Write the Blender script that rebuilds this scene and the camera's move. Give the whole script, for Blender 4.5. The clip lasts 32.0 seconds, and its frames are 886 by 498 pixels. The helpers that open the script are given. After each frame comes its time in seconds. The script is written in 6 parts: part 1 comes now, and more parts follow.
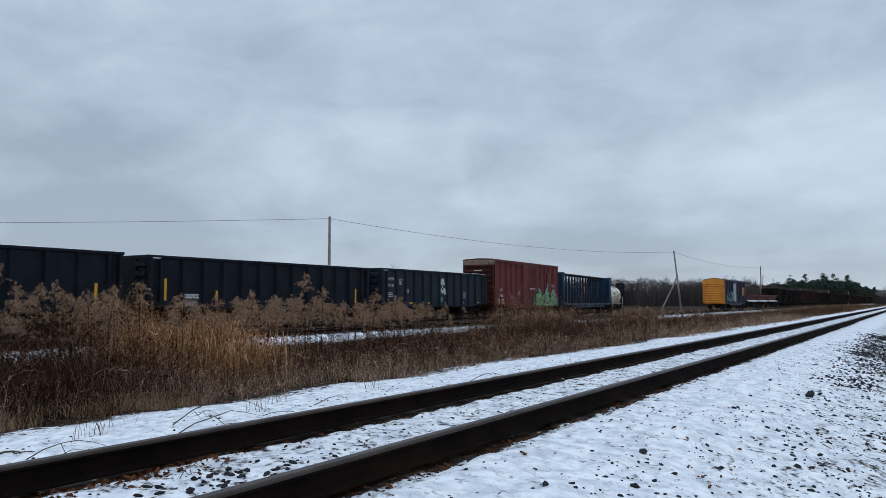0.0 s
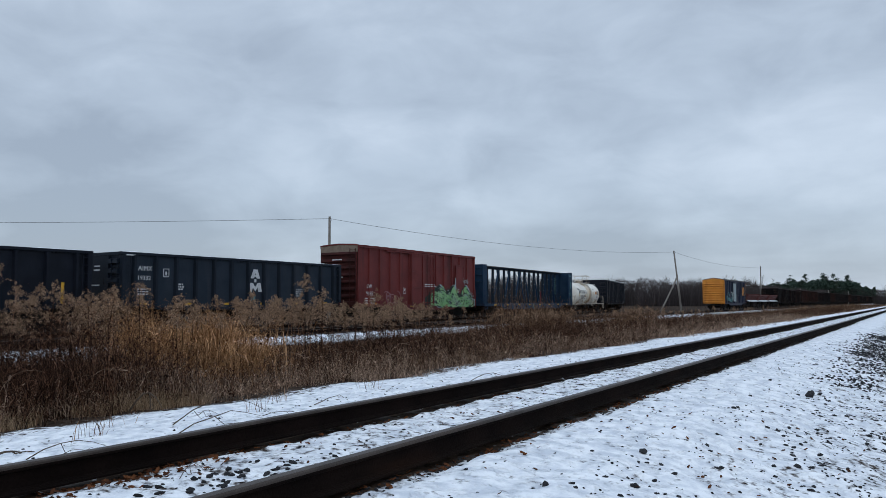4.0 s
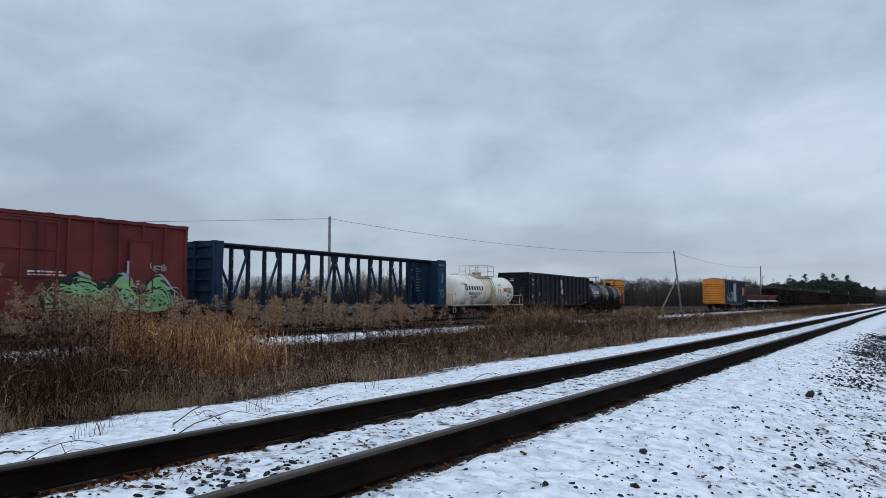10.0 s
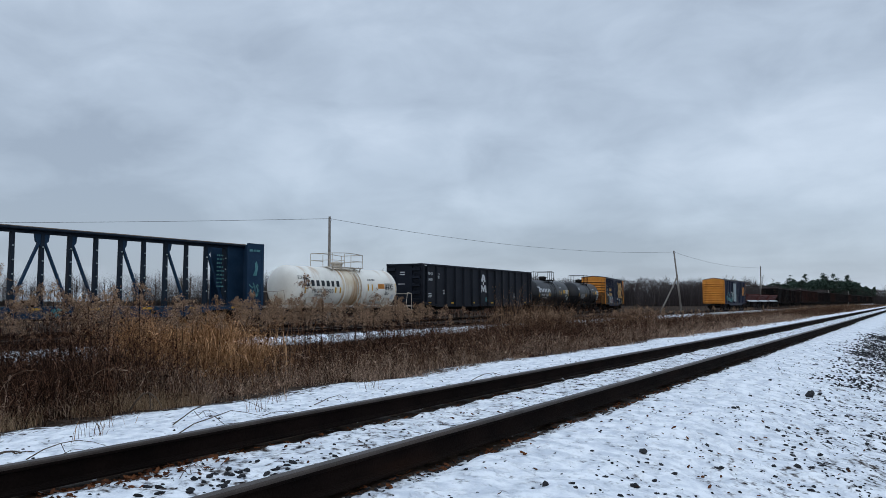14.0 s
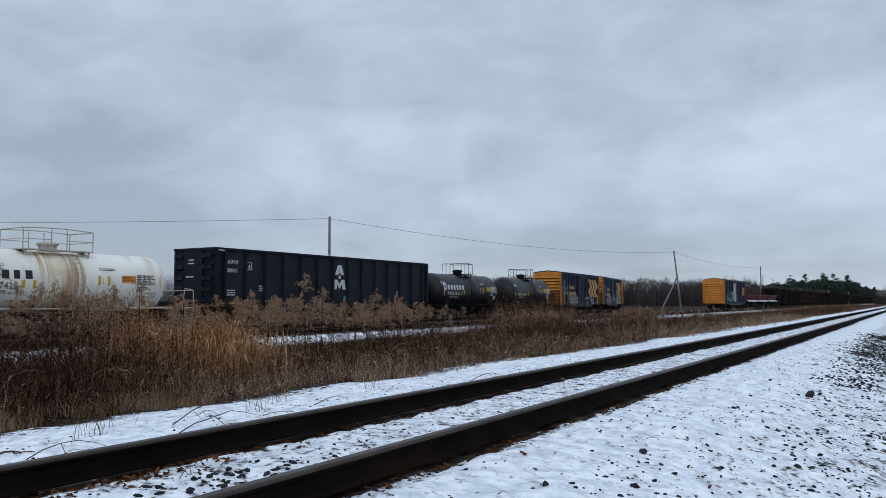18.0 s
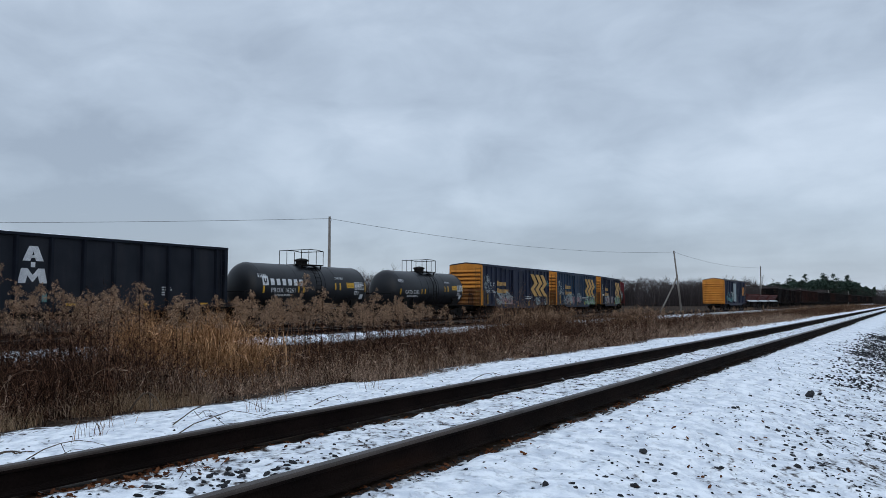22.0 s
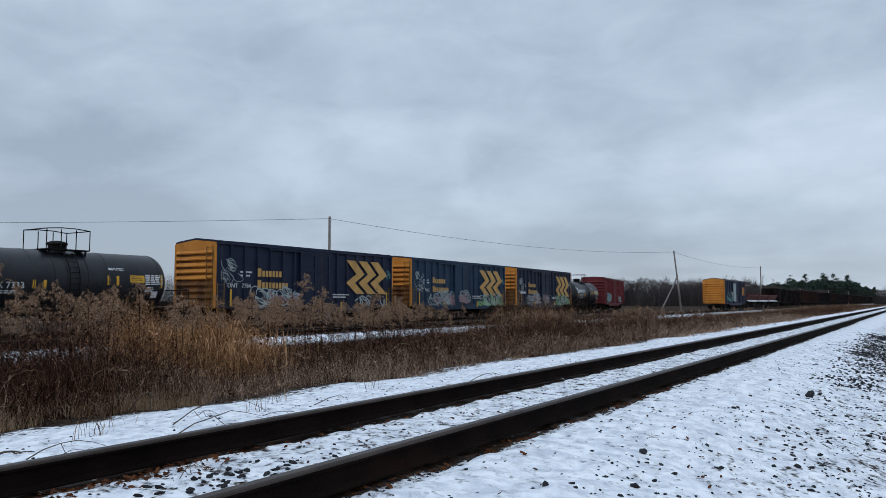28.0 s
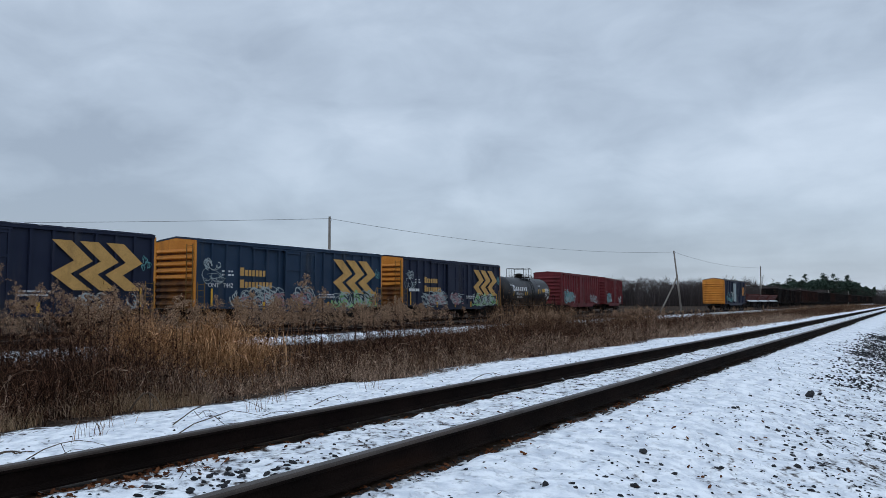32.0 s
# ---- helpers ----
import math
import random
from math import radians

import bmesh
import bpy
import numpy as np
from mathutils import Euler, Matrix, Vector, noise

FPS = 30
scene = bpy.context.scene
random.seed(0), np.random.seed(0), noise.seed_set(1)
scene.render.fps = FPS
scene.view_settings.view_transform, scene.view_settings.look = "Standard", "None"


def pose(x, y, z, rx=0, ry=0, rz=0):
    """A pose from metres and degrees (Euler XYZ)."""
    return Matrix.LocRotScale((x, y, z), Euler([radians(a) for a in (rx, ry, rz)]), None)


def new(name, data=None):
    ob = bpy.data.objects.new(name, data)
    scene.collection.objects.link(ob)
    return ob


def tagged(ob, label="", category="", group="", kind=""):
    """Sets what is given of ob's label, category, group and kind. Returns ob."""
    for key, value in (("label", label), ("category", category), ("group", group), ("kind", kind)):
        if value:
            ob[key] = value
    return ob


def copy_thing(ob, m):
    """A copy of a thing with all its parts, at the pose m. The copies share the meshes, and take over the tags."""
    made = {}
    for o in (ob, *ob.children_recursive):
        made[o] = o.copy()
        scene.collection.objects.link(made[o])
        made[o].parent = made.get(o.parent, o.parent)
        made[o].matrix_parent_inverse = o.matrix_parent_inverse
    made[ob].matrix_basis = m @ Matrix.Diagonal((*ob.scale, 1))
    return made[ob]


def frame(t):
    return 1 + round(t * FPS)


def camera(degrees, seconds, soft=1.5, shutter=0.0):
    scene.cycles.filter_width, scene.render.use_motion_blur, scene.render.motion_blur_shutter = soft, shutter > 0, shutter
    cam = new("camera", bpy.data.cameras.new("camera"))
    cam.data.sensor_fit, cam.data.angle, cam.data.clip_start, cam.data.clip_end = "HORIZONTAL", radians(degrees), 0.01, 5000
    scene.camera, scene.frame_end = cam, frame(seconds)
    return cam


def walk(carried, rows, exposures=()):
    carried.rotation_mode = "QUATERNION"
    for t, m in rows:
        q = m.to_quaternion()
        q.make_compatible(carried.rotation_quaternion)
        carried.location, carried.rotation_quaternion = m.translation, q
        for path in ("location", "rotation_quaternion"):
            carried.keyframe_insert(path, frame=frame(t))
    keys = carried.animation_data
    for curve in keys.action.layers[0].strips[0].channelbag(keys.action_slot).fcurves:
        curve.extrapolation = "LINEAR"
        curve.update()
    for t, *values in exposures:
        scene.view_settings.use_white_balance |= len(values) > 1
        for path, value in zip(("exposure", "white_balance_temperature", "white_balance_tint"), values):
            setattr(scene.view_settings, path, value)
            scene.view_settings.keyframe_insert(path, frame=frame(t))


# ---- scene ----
# The camera stands still beside a track; y runs along that track, z = 0 is its rail head.
EYE_Z = 0.94
cam = camera(61.3, 32.0, soft=0.5)
CAM_POSE = pose(0, 0, EYE_Z, 90 + 3.98, 0, 32.44)
walk(cam, [(0.0, CAM_POSE), (32.0, CAM_POSE)], exposures=[(0.0, 0.0), (32.0, 0.0)])

# ---- light: an overcast winter sky ----
SUN_ELEV, SUN_TURN = 24.0, 150.0


def make_world():
    w = bpy.data.worlds.new("overcast_sky")
    scene.world = w
    w.use_nodes = True
    nt = w.node_tree
    nt.nodes.clear()
    N = nt.nodes.new
    out, bg = N("ShaderNodeOutputWorld"), N("ShaderNodeBackground")
    tc = N("ShaderNodeTexCoord")
    sep = N("ShaderNodeSeparateXYZ")
    nt.links.new(tc.outputs["Generated"], sep.inputs[0])

    def math_node(op, a, b, clamp=False):
        n = N("ShaderNodeMath")
        n.operation, n.use_clamp = op, clamp
        for i, v in enumerate((a, b)):
            if isinstance(v, (int, float)):
                n.inputs[i].default_value = v
            elif v is not None:
                nt.links.new(v, n.inputs[i])
        return n.outputs[0]

    zz = math_node("MAXIMUM", sep.outputs["Z"], 0.0)
    den = math_node("ADD", zz, 0.13)
    px, py = math_node("DIVIDE", sep.outputs["X"], den), math_node("DIVIDE", sep.outputs["Y"], den)
    comb = N("ShaderNodeCombineXYZ")
    nt.links.new(px, comb.inputs[0])
    nt.links.new(py, comb.inputs[1])

    def clouds(scale, detail, rough, offset, stretch=(1, 1, 1)):
        mp = N("ShaderNodeMapping")
        mp.inputs["Location"].default_value = offset
        mp.inputs["Rotation"].default_value = (0, 0, radians(-32))
        mp.inputs["Scale"].default_value = stretch
        nt.links.new(comb.outputs[0], mp.inputs[0])
        n = N("ShaderNodeTexNoise")
        n.inputs["Scale"].default_value, n.inputs["Detail"].default_value = scale, detail
        n.inputs["Roughness"].default_value = rough
        nt.links.new(mp.outputs[0], n.inputs["Vector"])
        return n.outputs["Fac"]

    def soft(scale, detail, offset, stretch, rough=0.5):
        mp = N("ShaderNodeMapping")
        mp.vector_type = "POINT"
        mp.inputs["Location"].default_value = offset
        mp.inputs["Scale"].default_value = stretch
        nt.links.new(tc.outputs["Generated"], mp.inputs[0])
        n = N("ShaderNodeTexNoise")
        n.inputs["Scale"].default_value, n.inputs["Detail"].default_value = scale, detail
        n.inputs["Roughness"].default_value = rough
        n.inputs["Distortion"].default_value = 0.35
        nt.links.new(mp.outputs[0], n.inputs["Vector"])
        return n.outputs["Fac"]

    def mass(az, el, wide, high, weight):
        """A broad cloud bank: azimuth east of north, elevation and half sizes in degrees."""
        mp = N("ShaderNodeMapping")
        mp.vector_type = "TEXTURE"
        ca, ce = radians(az), radians(el)
        mp.inputs["Location"].default_value = (math.sin(ca) * math.cos(ce), math.cos(ca) * math.cos(ce), math.sin(ce))
        mp.inputs["Rotation"].default_value = (0, 0, -ca)
        mp.inputs["Scale"].default_value = (math.sin(radians(wide)), 1.0, math.sin(radians(high)))
        nt.links.new(tc.outputs["Generated"], mp.inputs[0])
        ln = N("ShaderNodeVectorMath")
        ln.operation = "LENGTH"
        nt.links.new(mp.outputs[0], ln.inputs[0])
        r = N("ShaderNodeMapRange")
        r.interpolation_type = "SMOOTHERSTEP"
        r.inputs["From Min"].default_value, r.inputs["From Max"].default_value = 0.0, 1.0
        r.inputs["To Min"].default_value, r.inputs["To Max"].default_value = weight, 0.0
        nt.links.new(ln.outputs["Value"], r.inputs["Value"])
        return r.outputs[0]

    big = soft(2.6, 4, (0.4, 1.3, 0.2), (1, 1, 2.0))
    mid = soft(7.5, 6, (2.4, 0.3, 1.2), (1, 1, 2.2), 0.55)
    low = clouds(0.9, 5, 0.5, (7.3, 2.2, 0), (0.6, 1.25, 1))
    mix = math_node("ADD", math_node("MULTIPLY", big, 0.40), math_node("MULTIPLY", mid, 0.40))
    mix = math_node("ADD", mix, math_node("SUBTRACT", math_node("MULTIPLY", low, 0.26), 0.03))
    for bank in ((-57, 9.2, 18, 5.2, -0.20), (-40, 17, 22, 6, -0.08), (-18, 18, 16, 8, -0.05), (-6, 11, 22, 6, 0.11), (-40, 10, 14, 3.0, 0.05), (-58, 23, 18, 9, 0.12), (-18, 3.2, 28, 3.4, -0.15), (-40, 27, 20, 8, 0.06), (-56, 4.5, 24, 5.0, -0.25), (-34, 4.5, 20, 3.2, -0.07)):
        mix = math_node("ADD", mix, mass(*bank))
    ramp = N("ShaderNodeValToRGB")
    cr = ramp.color_ramp
    cr.elements[0].position, cr.elements[0].color = 0.30, (0.314, 0.378, 0.474, 1)
    cr.elements[1].position, cr.elements[1].color = 0.70, (0.588, 0.678, 0.800, 1)
    e = cr.elements.new(0.5)
    e.color = (0.442, 0.525, 0.638, 1)
    nt.links.new(mix, ramp.inputs[0])
    # brighter towards the zenith, as under any overcast
    grad = N("ShaderNodeMapRange")
    grad.inputs["From Min"].default_value, grad.inputs["From Max"].default_value = 0.40, 0.9
    grad.inputs["To Min"].default_value, grad.inputs["To Max"].default_value = 1.0, 1.95
    nt.links.new(zz, grad.inputs["Value"])
    mul = N("ShaderNodeMixRGB")
    mul.blend_type, mul.inputs[0].default_value = "MULTIPLY", 1.0
    nt.links.new(ramp.outputs[0], mul.inputs[1])
    nt.links.new(grad.outputs[0], mul.inputs[2])
    sky = N("ShaderNodeTexSky")
    sky.sky_type, sky.sun_disc = "NISHITA", False
    sky.sun_elevation, sky.sun_rotation = radians(SUN_ELEV), radians(SUN_TURN)
    veil = N("ShaderNodeMixRGB")
    veil.blend_type, veil.inputs[0].default_value = "ADD", 0.012
    nt.links.new(mul.outputs[0], veil.inputs[1])
    nt.links.new(sky.outputs[0], veil.inputs[2])
    nt.links.new(veil.outputs[0], bg.inputs[0])
    bg.inputs[1].default_value = 1.0
    nt.links.new(bg.outputs[0], out.inputs[0])


make_world()
sun_data = bpy.data.lights.new("sun", "SUN")
sun_data.energy, sun_data.angle, sun_data.color = 0.35, radians(40), (1.0, 0.96, 0.9)
sun = new("sun", sun_data)
sun.matrix_world = pose(0, 0, 60, 90 - SUN_ELEV, 0, -SUN_TURN + 180)

# ---- mesh helpers ----


class Geo:
    """Collects vertices and faces for one mesh."""

    def __init__(self):
        self.v, self.f = [], []

    def add(self, verts, faces):
        n = len(self.v)
        self.v.extend(verts)
        self.f.extend([tuple(i + n for i in q) for q in faces])
        return self

    def box(self, x0, x1, y0, y1, z0, z1, m=None):
        c = [(x, y, z) for z in (z0, z1) for y in (y0, y1) for x in (x0, x1)]
        if m is not None:
            c = [tuple(m @ Vector(p)) for p in c]
        return self.add(c, [(0, 2, 3, 1), (4, 5, 7, 6), (0, 1, 5, 4), (2, 6, 7, 3), (0, 4, 6, 2), (1, 3, 7, 5)])

    def cham(self, x0, x1, y0, y1, z0, z1, b):
        """A box with its long edges (along x) and ends chamfered by b."""
        prof = [(y0 + b, z0), (y1 - b, z0), (y1, z0 + b), (y1, z1 - b), (y1 - b, z1), (y0 + b, z1), (y0, z1 - b), (y0, z0 + b)]
        return self.loft([(x0, prof), (x1, prof)])

    def loft(self, sections, cap=True):
        """Sections (x, [(y, z)...]) joined along x."""
        n = len(sections[0][1])
        verts = [(x, y, z) for x, pr in sections for y, z in pr]
        faces = [(k * n + i, k * n + (i + 1) % n, (k + 1) * n + (i + 1) % n, (k + 1) * n + i) for k in range(len(sections) - 1) for i in range(n)]
        if cap:
            faces += [tuple(range(n))[::-1], tuple(range((len(sections) - 1) * n, len(sections) * n))]
        return self.add(verts, faces)

    def prism(self, pts, axis, a, b):
        """A polygon of 2D points, thickened along an axis from a to b."""
        put = {"x": lambda p, d: (d, p[0], p[1]), "y": lambda p, d: (p[0], d, p[1]), "z": lambda p, d: (p[0], p[1], d)}[axis]
        n = len(pts)
        return self.add([put(p, a) for p in pts] + [put(p, b) for p in pts], [tuple(range(n)), tuple(range(n, 2 * n))[::-1]] + [(i, i + n, (i + 1) % n + n, (i + 1) % n) for i in range(n)])

    def rod(self, p0, p1, r, n=6, r1=None):
        p0, p1 = Vector(p0), Vector(p1)
        d = (p1 - p0).normalized()
        a = d.orthogonal().normalized()
        b = d.cross(a)
        r1 = r if r1 is None else r1
        ring = [(math.cos(2 * math.pi * i / n), math.sin(2 * math.pi * i / n)) for i in range(n)]
        verts = [tuple(p0 + (a * c + b * s) * r) for c, s in ring] + [tuple(p1 + (a * c + b * s) * r1) for c, s in ring]
        return self.add(verts, [(i, (i + 1) % n, (i + 1) % n + n, i + n) for i in range(n)] + [tuple(range(n))[::-1], tuple(range(n, 2 * n))])

    def bar(self, p0, p1, wide, deep, up=(0, 0, 1)):
        """A square bar between two points."""
        p0, p1 = Vector(p0), Vector(p1)
        d = (p1 - p0).normalized()
        s = d.cross(Vector(up))
        s = s.normalized() if s.length > 1e-4 else d.orthogonal().normalized()
        u = s.cross(d)
        verts = [tuple(p + s * i * wide / 2 + u * j * deep / 2) for p in (p0, p1) for i, j in ((-1, -1), (1, -1), (1, 1), (-1, 1))]
        return self.add(verts, [(0, 1, 5, 4), (1, 2, 6, 5), (2, 3, 7, 6), (3, 0, 4, 7), (3, 2, 1, 0), (4, 5, 6, 7)])

    def path(self, pts, r, n=5):
        for a, b in zip(pts, pts[1:]):
            self.rod(a, b, r, n)
        return self

    def lathe(self, prof, axis="x", n=24, centre=(0, 0, 0)):
        """prof: (along, radius) points turned round an axis."""
        verts, faces = [], []
        for a, r in prof:
            for i in range(n):
                c, s = r * math.cos(2 * math.pi * i / n), r * math.sin(2 * math.pi * i / n)
                p = {"x": (a, c, s), "y": (c, a, s), "z": (c, s, a)}[axis]
                verts.append(tuple(Vector(p) + Vector(centre)))
        for k in range(len(prof) - 1):
            faces += [(k * n + i, k * n + (i + 1) % n, (k + 1) * n + (i + 1) % n, (k + 1) * n + i) for i in range(n)]
        faces += [tuple(range(n))[::-1], tuple(range((len(prof) - 1) * n, len(prof) * n))]
        return self.add(verts, faces)

    def mesh(self, name, material, smooth=False):
        me = bpy.data.meshes.new(name)
        me.from_pydata(self.v, [], self.f)
        bm = bmesh.new()
        bm.from_mesh(me)
        bmesh.ops.recalc_face_normals(bm, faces=bm.faces)
        bm.to_mesh(me)
        bm.free()
        me.materials.append(material)
        if smooth:
            me.shade_smooth()
            me.set_sharp_from_angle(angle=radians(35))
        return me


def part(name, geo, material, parent, label="", smooth=False):
    ob = new(name, geo.mesh(name, material, smooth))
    ob.parent = parent
    return tagged(ob, label)


def thing(name, label, category, group="", kind=""):
    return tagged(new(name), label, category, group, kind)


def solid(name, geo, material, label="", category="", group="", kind="", smooth=False):
    return tagged(new(name, geo.mesh(name, material, smooth)), label, category, group, kind)


# ---- materials ----


def surface(name, c1, c2, rough=0.6, metal=0.0, scale=3.0, bump=0.0, bump_scale=40.0, c3=None, scale3=(1, 1, 1), amount3=(0.55, 0.75), vary=0.0, fine=0.25, spec=0.22):
    """Two colours mixed by a broad noise, a third in stains or streaks, and fine grain."""
    m = bpy.data.materials.new(name)
    m.use_nodes = True
    nt = m.node_tree
    N, link = nt.nodes.new, nt.links.new
    bsdf = nt.nodes["Principled BSDF"]
    tc = N("ShaderNodeTexCoord")
    vec = tc.outputs["Object"]

    def noise_of(s, detail, stretch=None):
        n = N("ShaderNodeTexNoise")
        n.inputs["Scale"].default_value, n.inputs["Detail"].default_value = s, detail
        v = vec
        if stretch:
            mp = N("ShaderNodeMapping")
            mp.inputs["Scale"].default_value = stretch
            link(vec, mp.inputs[0])
            v = mp.outputs[0]
        link(v, n.inputs["Vector"])
        return n.outputs["Fac"]

    def ramped(f, a, b):
        r = N("ShaderNodeMapRange")
        r.inputs["From Min"].default_value, r.inputs["From Max"].default_value = a, b
        link(f, r.inputs["Value"])
        return r.outputs[0]

    def mixed(f, a, b, mode="MIX"):
        x = N("ShaderNodeMixRGB")
        x.blend_type = mode
        if isinstance(f, float):
            x.inputs[0].default_value = f
        else:
            link(f, x.inputs[0])
        for i, c in ((1, a), (2, b)):
            if isinstance(c, tuple):
                x.inputs[i].default_value = (*c, 1)
            else:
                link(c, x.inputs[i])
        return x.outputs[0]

    col = mixed(ramped(noise_of(scale, 5), 0.35, 0.65), c1, c2)
    if c3:
        col = mixed(ramped(noise_of(1.0, 6, scale3), *amount3), col, c3)
    grain = noise_of(bump_scale, 4)
    lo = 1.0 - fine
    col = mixed(1.0, col, mixed(ramped(grain, 0.3, 0.7), (lo, lo, lo), (1.0 + fine * 0.4,) * 3), "MULTIPLY")
    if vary:
        info = N("ShaderNodeObjectInfo")
        r = N("ShaderNodeMapRange")
        r.inputs["To Min"].default_value, r.inputs["To Max"].default_value = 1 - vary, 1 + vary
        link(info.outputs["Random"], r.inputs["Value"])
        col = mixed(1.0, col, r.outputs[0], "MULTIPLY")
    link(col, bsdf.inputs["Base Color"])
    bsdf.inputs["Roughness"].default_value, bsdf.inputs["Metallic"].default_value = rough, metal
    bsdf.inputs["Specular IOR Level"].default_value = spec
    if bump:
        b = N("ShaderNodeBump")
        b.inputs["Strength"].default_value, b.inputs["Distance"].default_value = bump, 0.02
        link(grain, b.inputs["Height"])
        link(b.outputs[0], bsdf.inputs["Normal"])
    return m


STREAK = (1.6, 1.6, 0.22)
M = {}
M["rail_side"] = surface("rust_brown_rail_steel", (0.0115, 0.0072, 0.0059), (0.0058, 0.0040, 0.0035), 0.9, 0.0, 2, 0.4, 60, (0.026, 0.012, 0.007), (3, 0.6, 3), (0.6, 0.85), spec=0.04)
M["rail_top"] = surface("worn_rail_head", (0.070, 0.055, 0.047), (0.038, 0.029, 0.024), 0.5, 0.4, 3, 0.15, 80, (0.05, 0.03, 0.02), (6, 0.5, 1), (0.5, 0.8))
M["tie"] = surface("weathered_tie_wood", (0.030, 0.023, 0.019), (0.055, 0.044, 0.036), 0.9, 0, 6, 0.6, 50)
M["ballast"] = surface("grey_ballast_stone", (0.018, 0.019, 0.022), (0.045, 0.046, 0.050), 0.85, 0, 14, 0.5, 60, (0.07, 0.055, 0.045), (9, 9, 9), (0.6, 0.75), 0.35, spec=0.12)
M["leaf"] = surface("dead_brown_leaf", (0.15, 0.056, 0.022), (0.050, 0.020, 0.011), 0.85, 0, 9, 0, 90, spec=0.08)
M["twig"] = surface("dead_twig_bark", (0.06, 0.042, 0.03), (0.11, 0.085, 0.065), 0.9, 0, 20, 0, 90)
M["black_paint"] = surface("weathered_black_paint", (0.0045, 0.0066, 0.0125), (0.0085, 0.0115, 0.0195), 0.5, 0, 1.2, 0.08, 30, (0.016, 0.019, 0.026), STREAK, (0.55, 0.9), spec=0.14)
M["slate_paint"] = surface("slate_blue_black_paint", (0.0070, 0.0115, 0.0195), (0.0115, 0.0175, 0.0275), 0.5, 0, 1.0, 0.08, 30, (0.028, 0.034, 0.044), STREAK, (0.56, 0.9), spec=0.14)
# side sheets of two gondolas, paler than the paint on their ribs
M["sheet_black"] = surface("paler_black_sheet_paint", (0.0105, 0.0130, 0.0190), (0.0170, 0.0195, 0.0265), 0.6, 0, 0.9, 0.08, 30, (0.026, 0.027, 0.032), STREAK, (0.5, 0.85), spec=0.14)
M["sheet_slate"] = surface("paler_slate_sheet_paint", (0.0150, 0.0235, 0.0360), (0.0225, 0.0325, 0.0470), 0.6, 0, 0.9, 0.08, 30, (0.036, 0.042, 0.052), STREAK, (0.5, 0.85), spec=0.14)
M["tank_black"] = surface("matt_black_tank_paint", (0.007, 0.0085, 0.0115), (0.014, 0.016, 0.020), 0.42, 0, 0.9, 0.05, 30, (0.035, 0.033, 0.032), STREAK, (0.6, 0.95), spec=0.28)
M["tank_white"] = surface("stained_white_tank_paint", (0.80, 0.78, 0.72), (0.70, 0.68, 0.62), 0.45, 0, 0.8, 0.03, 30, (0.44, 0.28, 0.14), (1.8, 0.5, 0.35), (0.56, 0.84), fine=0.06)
M["tank_stained"] = surface("rust_stained_cream_paint", (0.60, 0.50, 0.36), (0.72, 0.66, 0.55), 0.5, 0, 1.0, 0.03, 30, (0.36, 0.19, 0.075), (2.6, 0.5, 0.3), (0.46, 0.68), fine=0.08)
M["oxide_red"] = surface("oxide_red_paint", (0.150, 0.028, 0.026), (0.110, 0.021, 0.020), 0.6, 0, 0.8, 0.08, 30, (0.035, 0.014, 0.012), STREAK, (0.55, 0.85))
M["tuscan"] = surface("faded_crimson_paint", (0.150, 0.021, 0.027), (0.108, 0.017, 0.022), 0.6, 0, 0.8, 0.08, 30, (0.06, 0.018, 0.018), STREAK, (0.55, 0.85))
M["navy"] = surface("navy_blue_paint", (0.0080, 0.0125, 0.034), (0.0125, 0.0185, 0.041), 0.55, 0, 0.8, 0.08, 30, (0.040, 0.040, 0.050), STREAK, (0.55, 0.85))
M["teal_navy"] = surface("dusty_blue_paint", (0.0110, 0.029, 0.062), (0.0175, 0.037, 0.071), 0.55, 0, 0.8, 0.08, 30, (0.045, 0.050, 0.058), STREAK, (0.55, 0.85))
# orange darkened for the shade between end ribs, with rust streaks and dirt
M["shaded_dirty_orange"] = surface("shaded_rusty_orange_paint", (0.24, 0.098, 0.025), (0.13, 0.050, 0.017), 0.7, 0, 1.5, 0.1, 30, (0.05, 0.025, 0.015), STREAK, (0.45, 0.7))
M["orange"] = surface("orange_yellow_paint", (0.63, 0.255, 0.040), (0.53, 0.200, 0.030), 0.55, 0, 1.0, 0.08, 30, (0.16, 0.065, 0.02), STREAK, (0.55, 0.85))
M["beam_blue"] = surface("weathered_steel_blue_paint", (0.0105, 0.032, 0.067), (0.018, 0.044, 0.084), 0.6, 0, 1.2, 0.1, 30, (0.035, 0.040, 0.048), STREAK, (0.58, 0.9), spec=0.12)
M["rust_car"] = surface("rusted_brown_gondola_steel", (0.013, 0.0085, 0.008), (0.008, 0.0062, 0.0066), 0.85, 0, 0.5, 0.2, 20, (0.040, 0.017, 0.012), STREAK, (0.55, 0.85), spec=0.1, vary=0.35)
M["maroon"] = surface("maroon_flat_car_paint", (0.125, 0.040, 0.036), (0.085, 0.028, 0.026), 0.75, 0, 1.0, 0.1, 30, (0.10, 0.06, 0.05), STREAK, (0.55, 0.8))
M["roof_grey"] = surface("dull_galvanised_roof", (0.16, 0.155, 0.145), (0.10, 0.095, 0.09), 0.6, 0.2, 1.0, 0.1, 30, (0.09, 0.05, 0.03), (1, 1, 1), (0.6, 0.8))
M["end_tan"] = surface("dusty_tan_end_panel", (0.24, 0.19, 0.15), (0.18, 0.14, 0.11), 0.8, 0, 3, 0.1, 30)
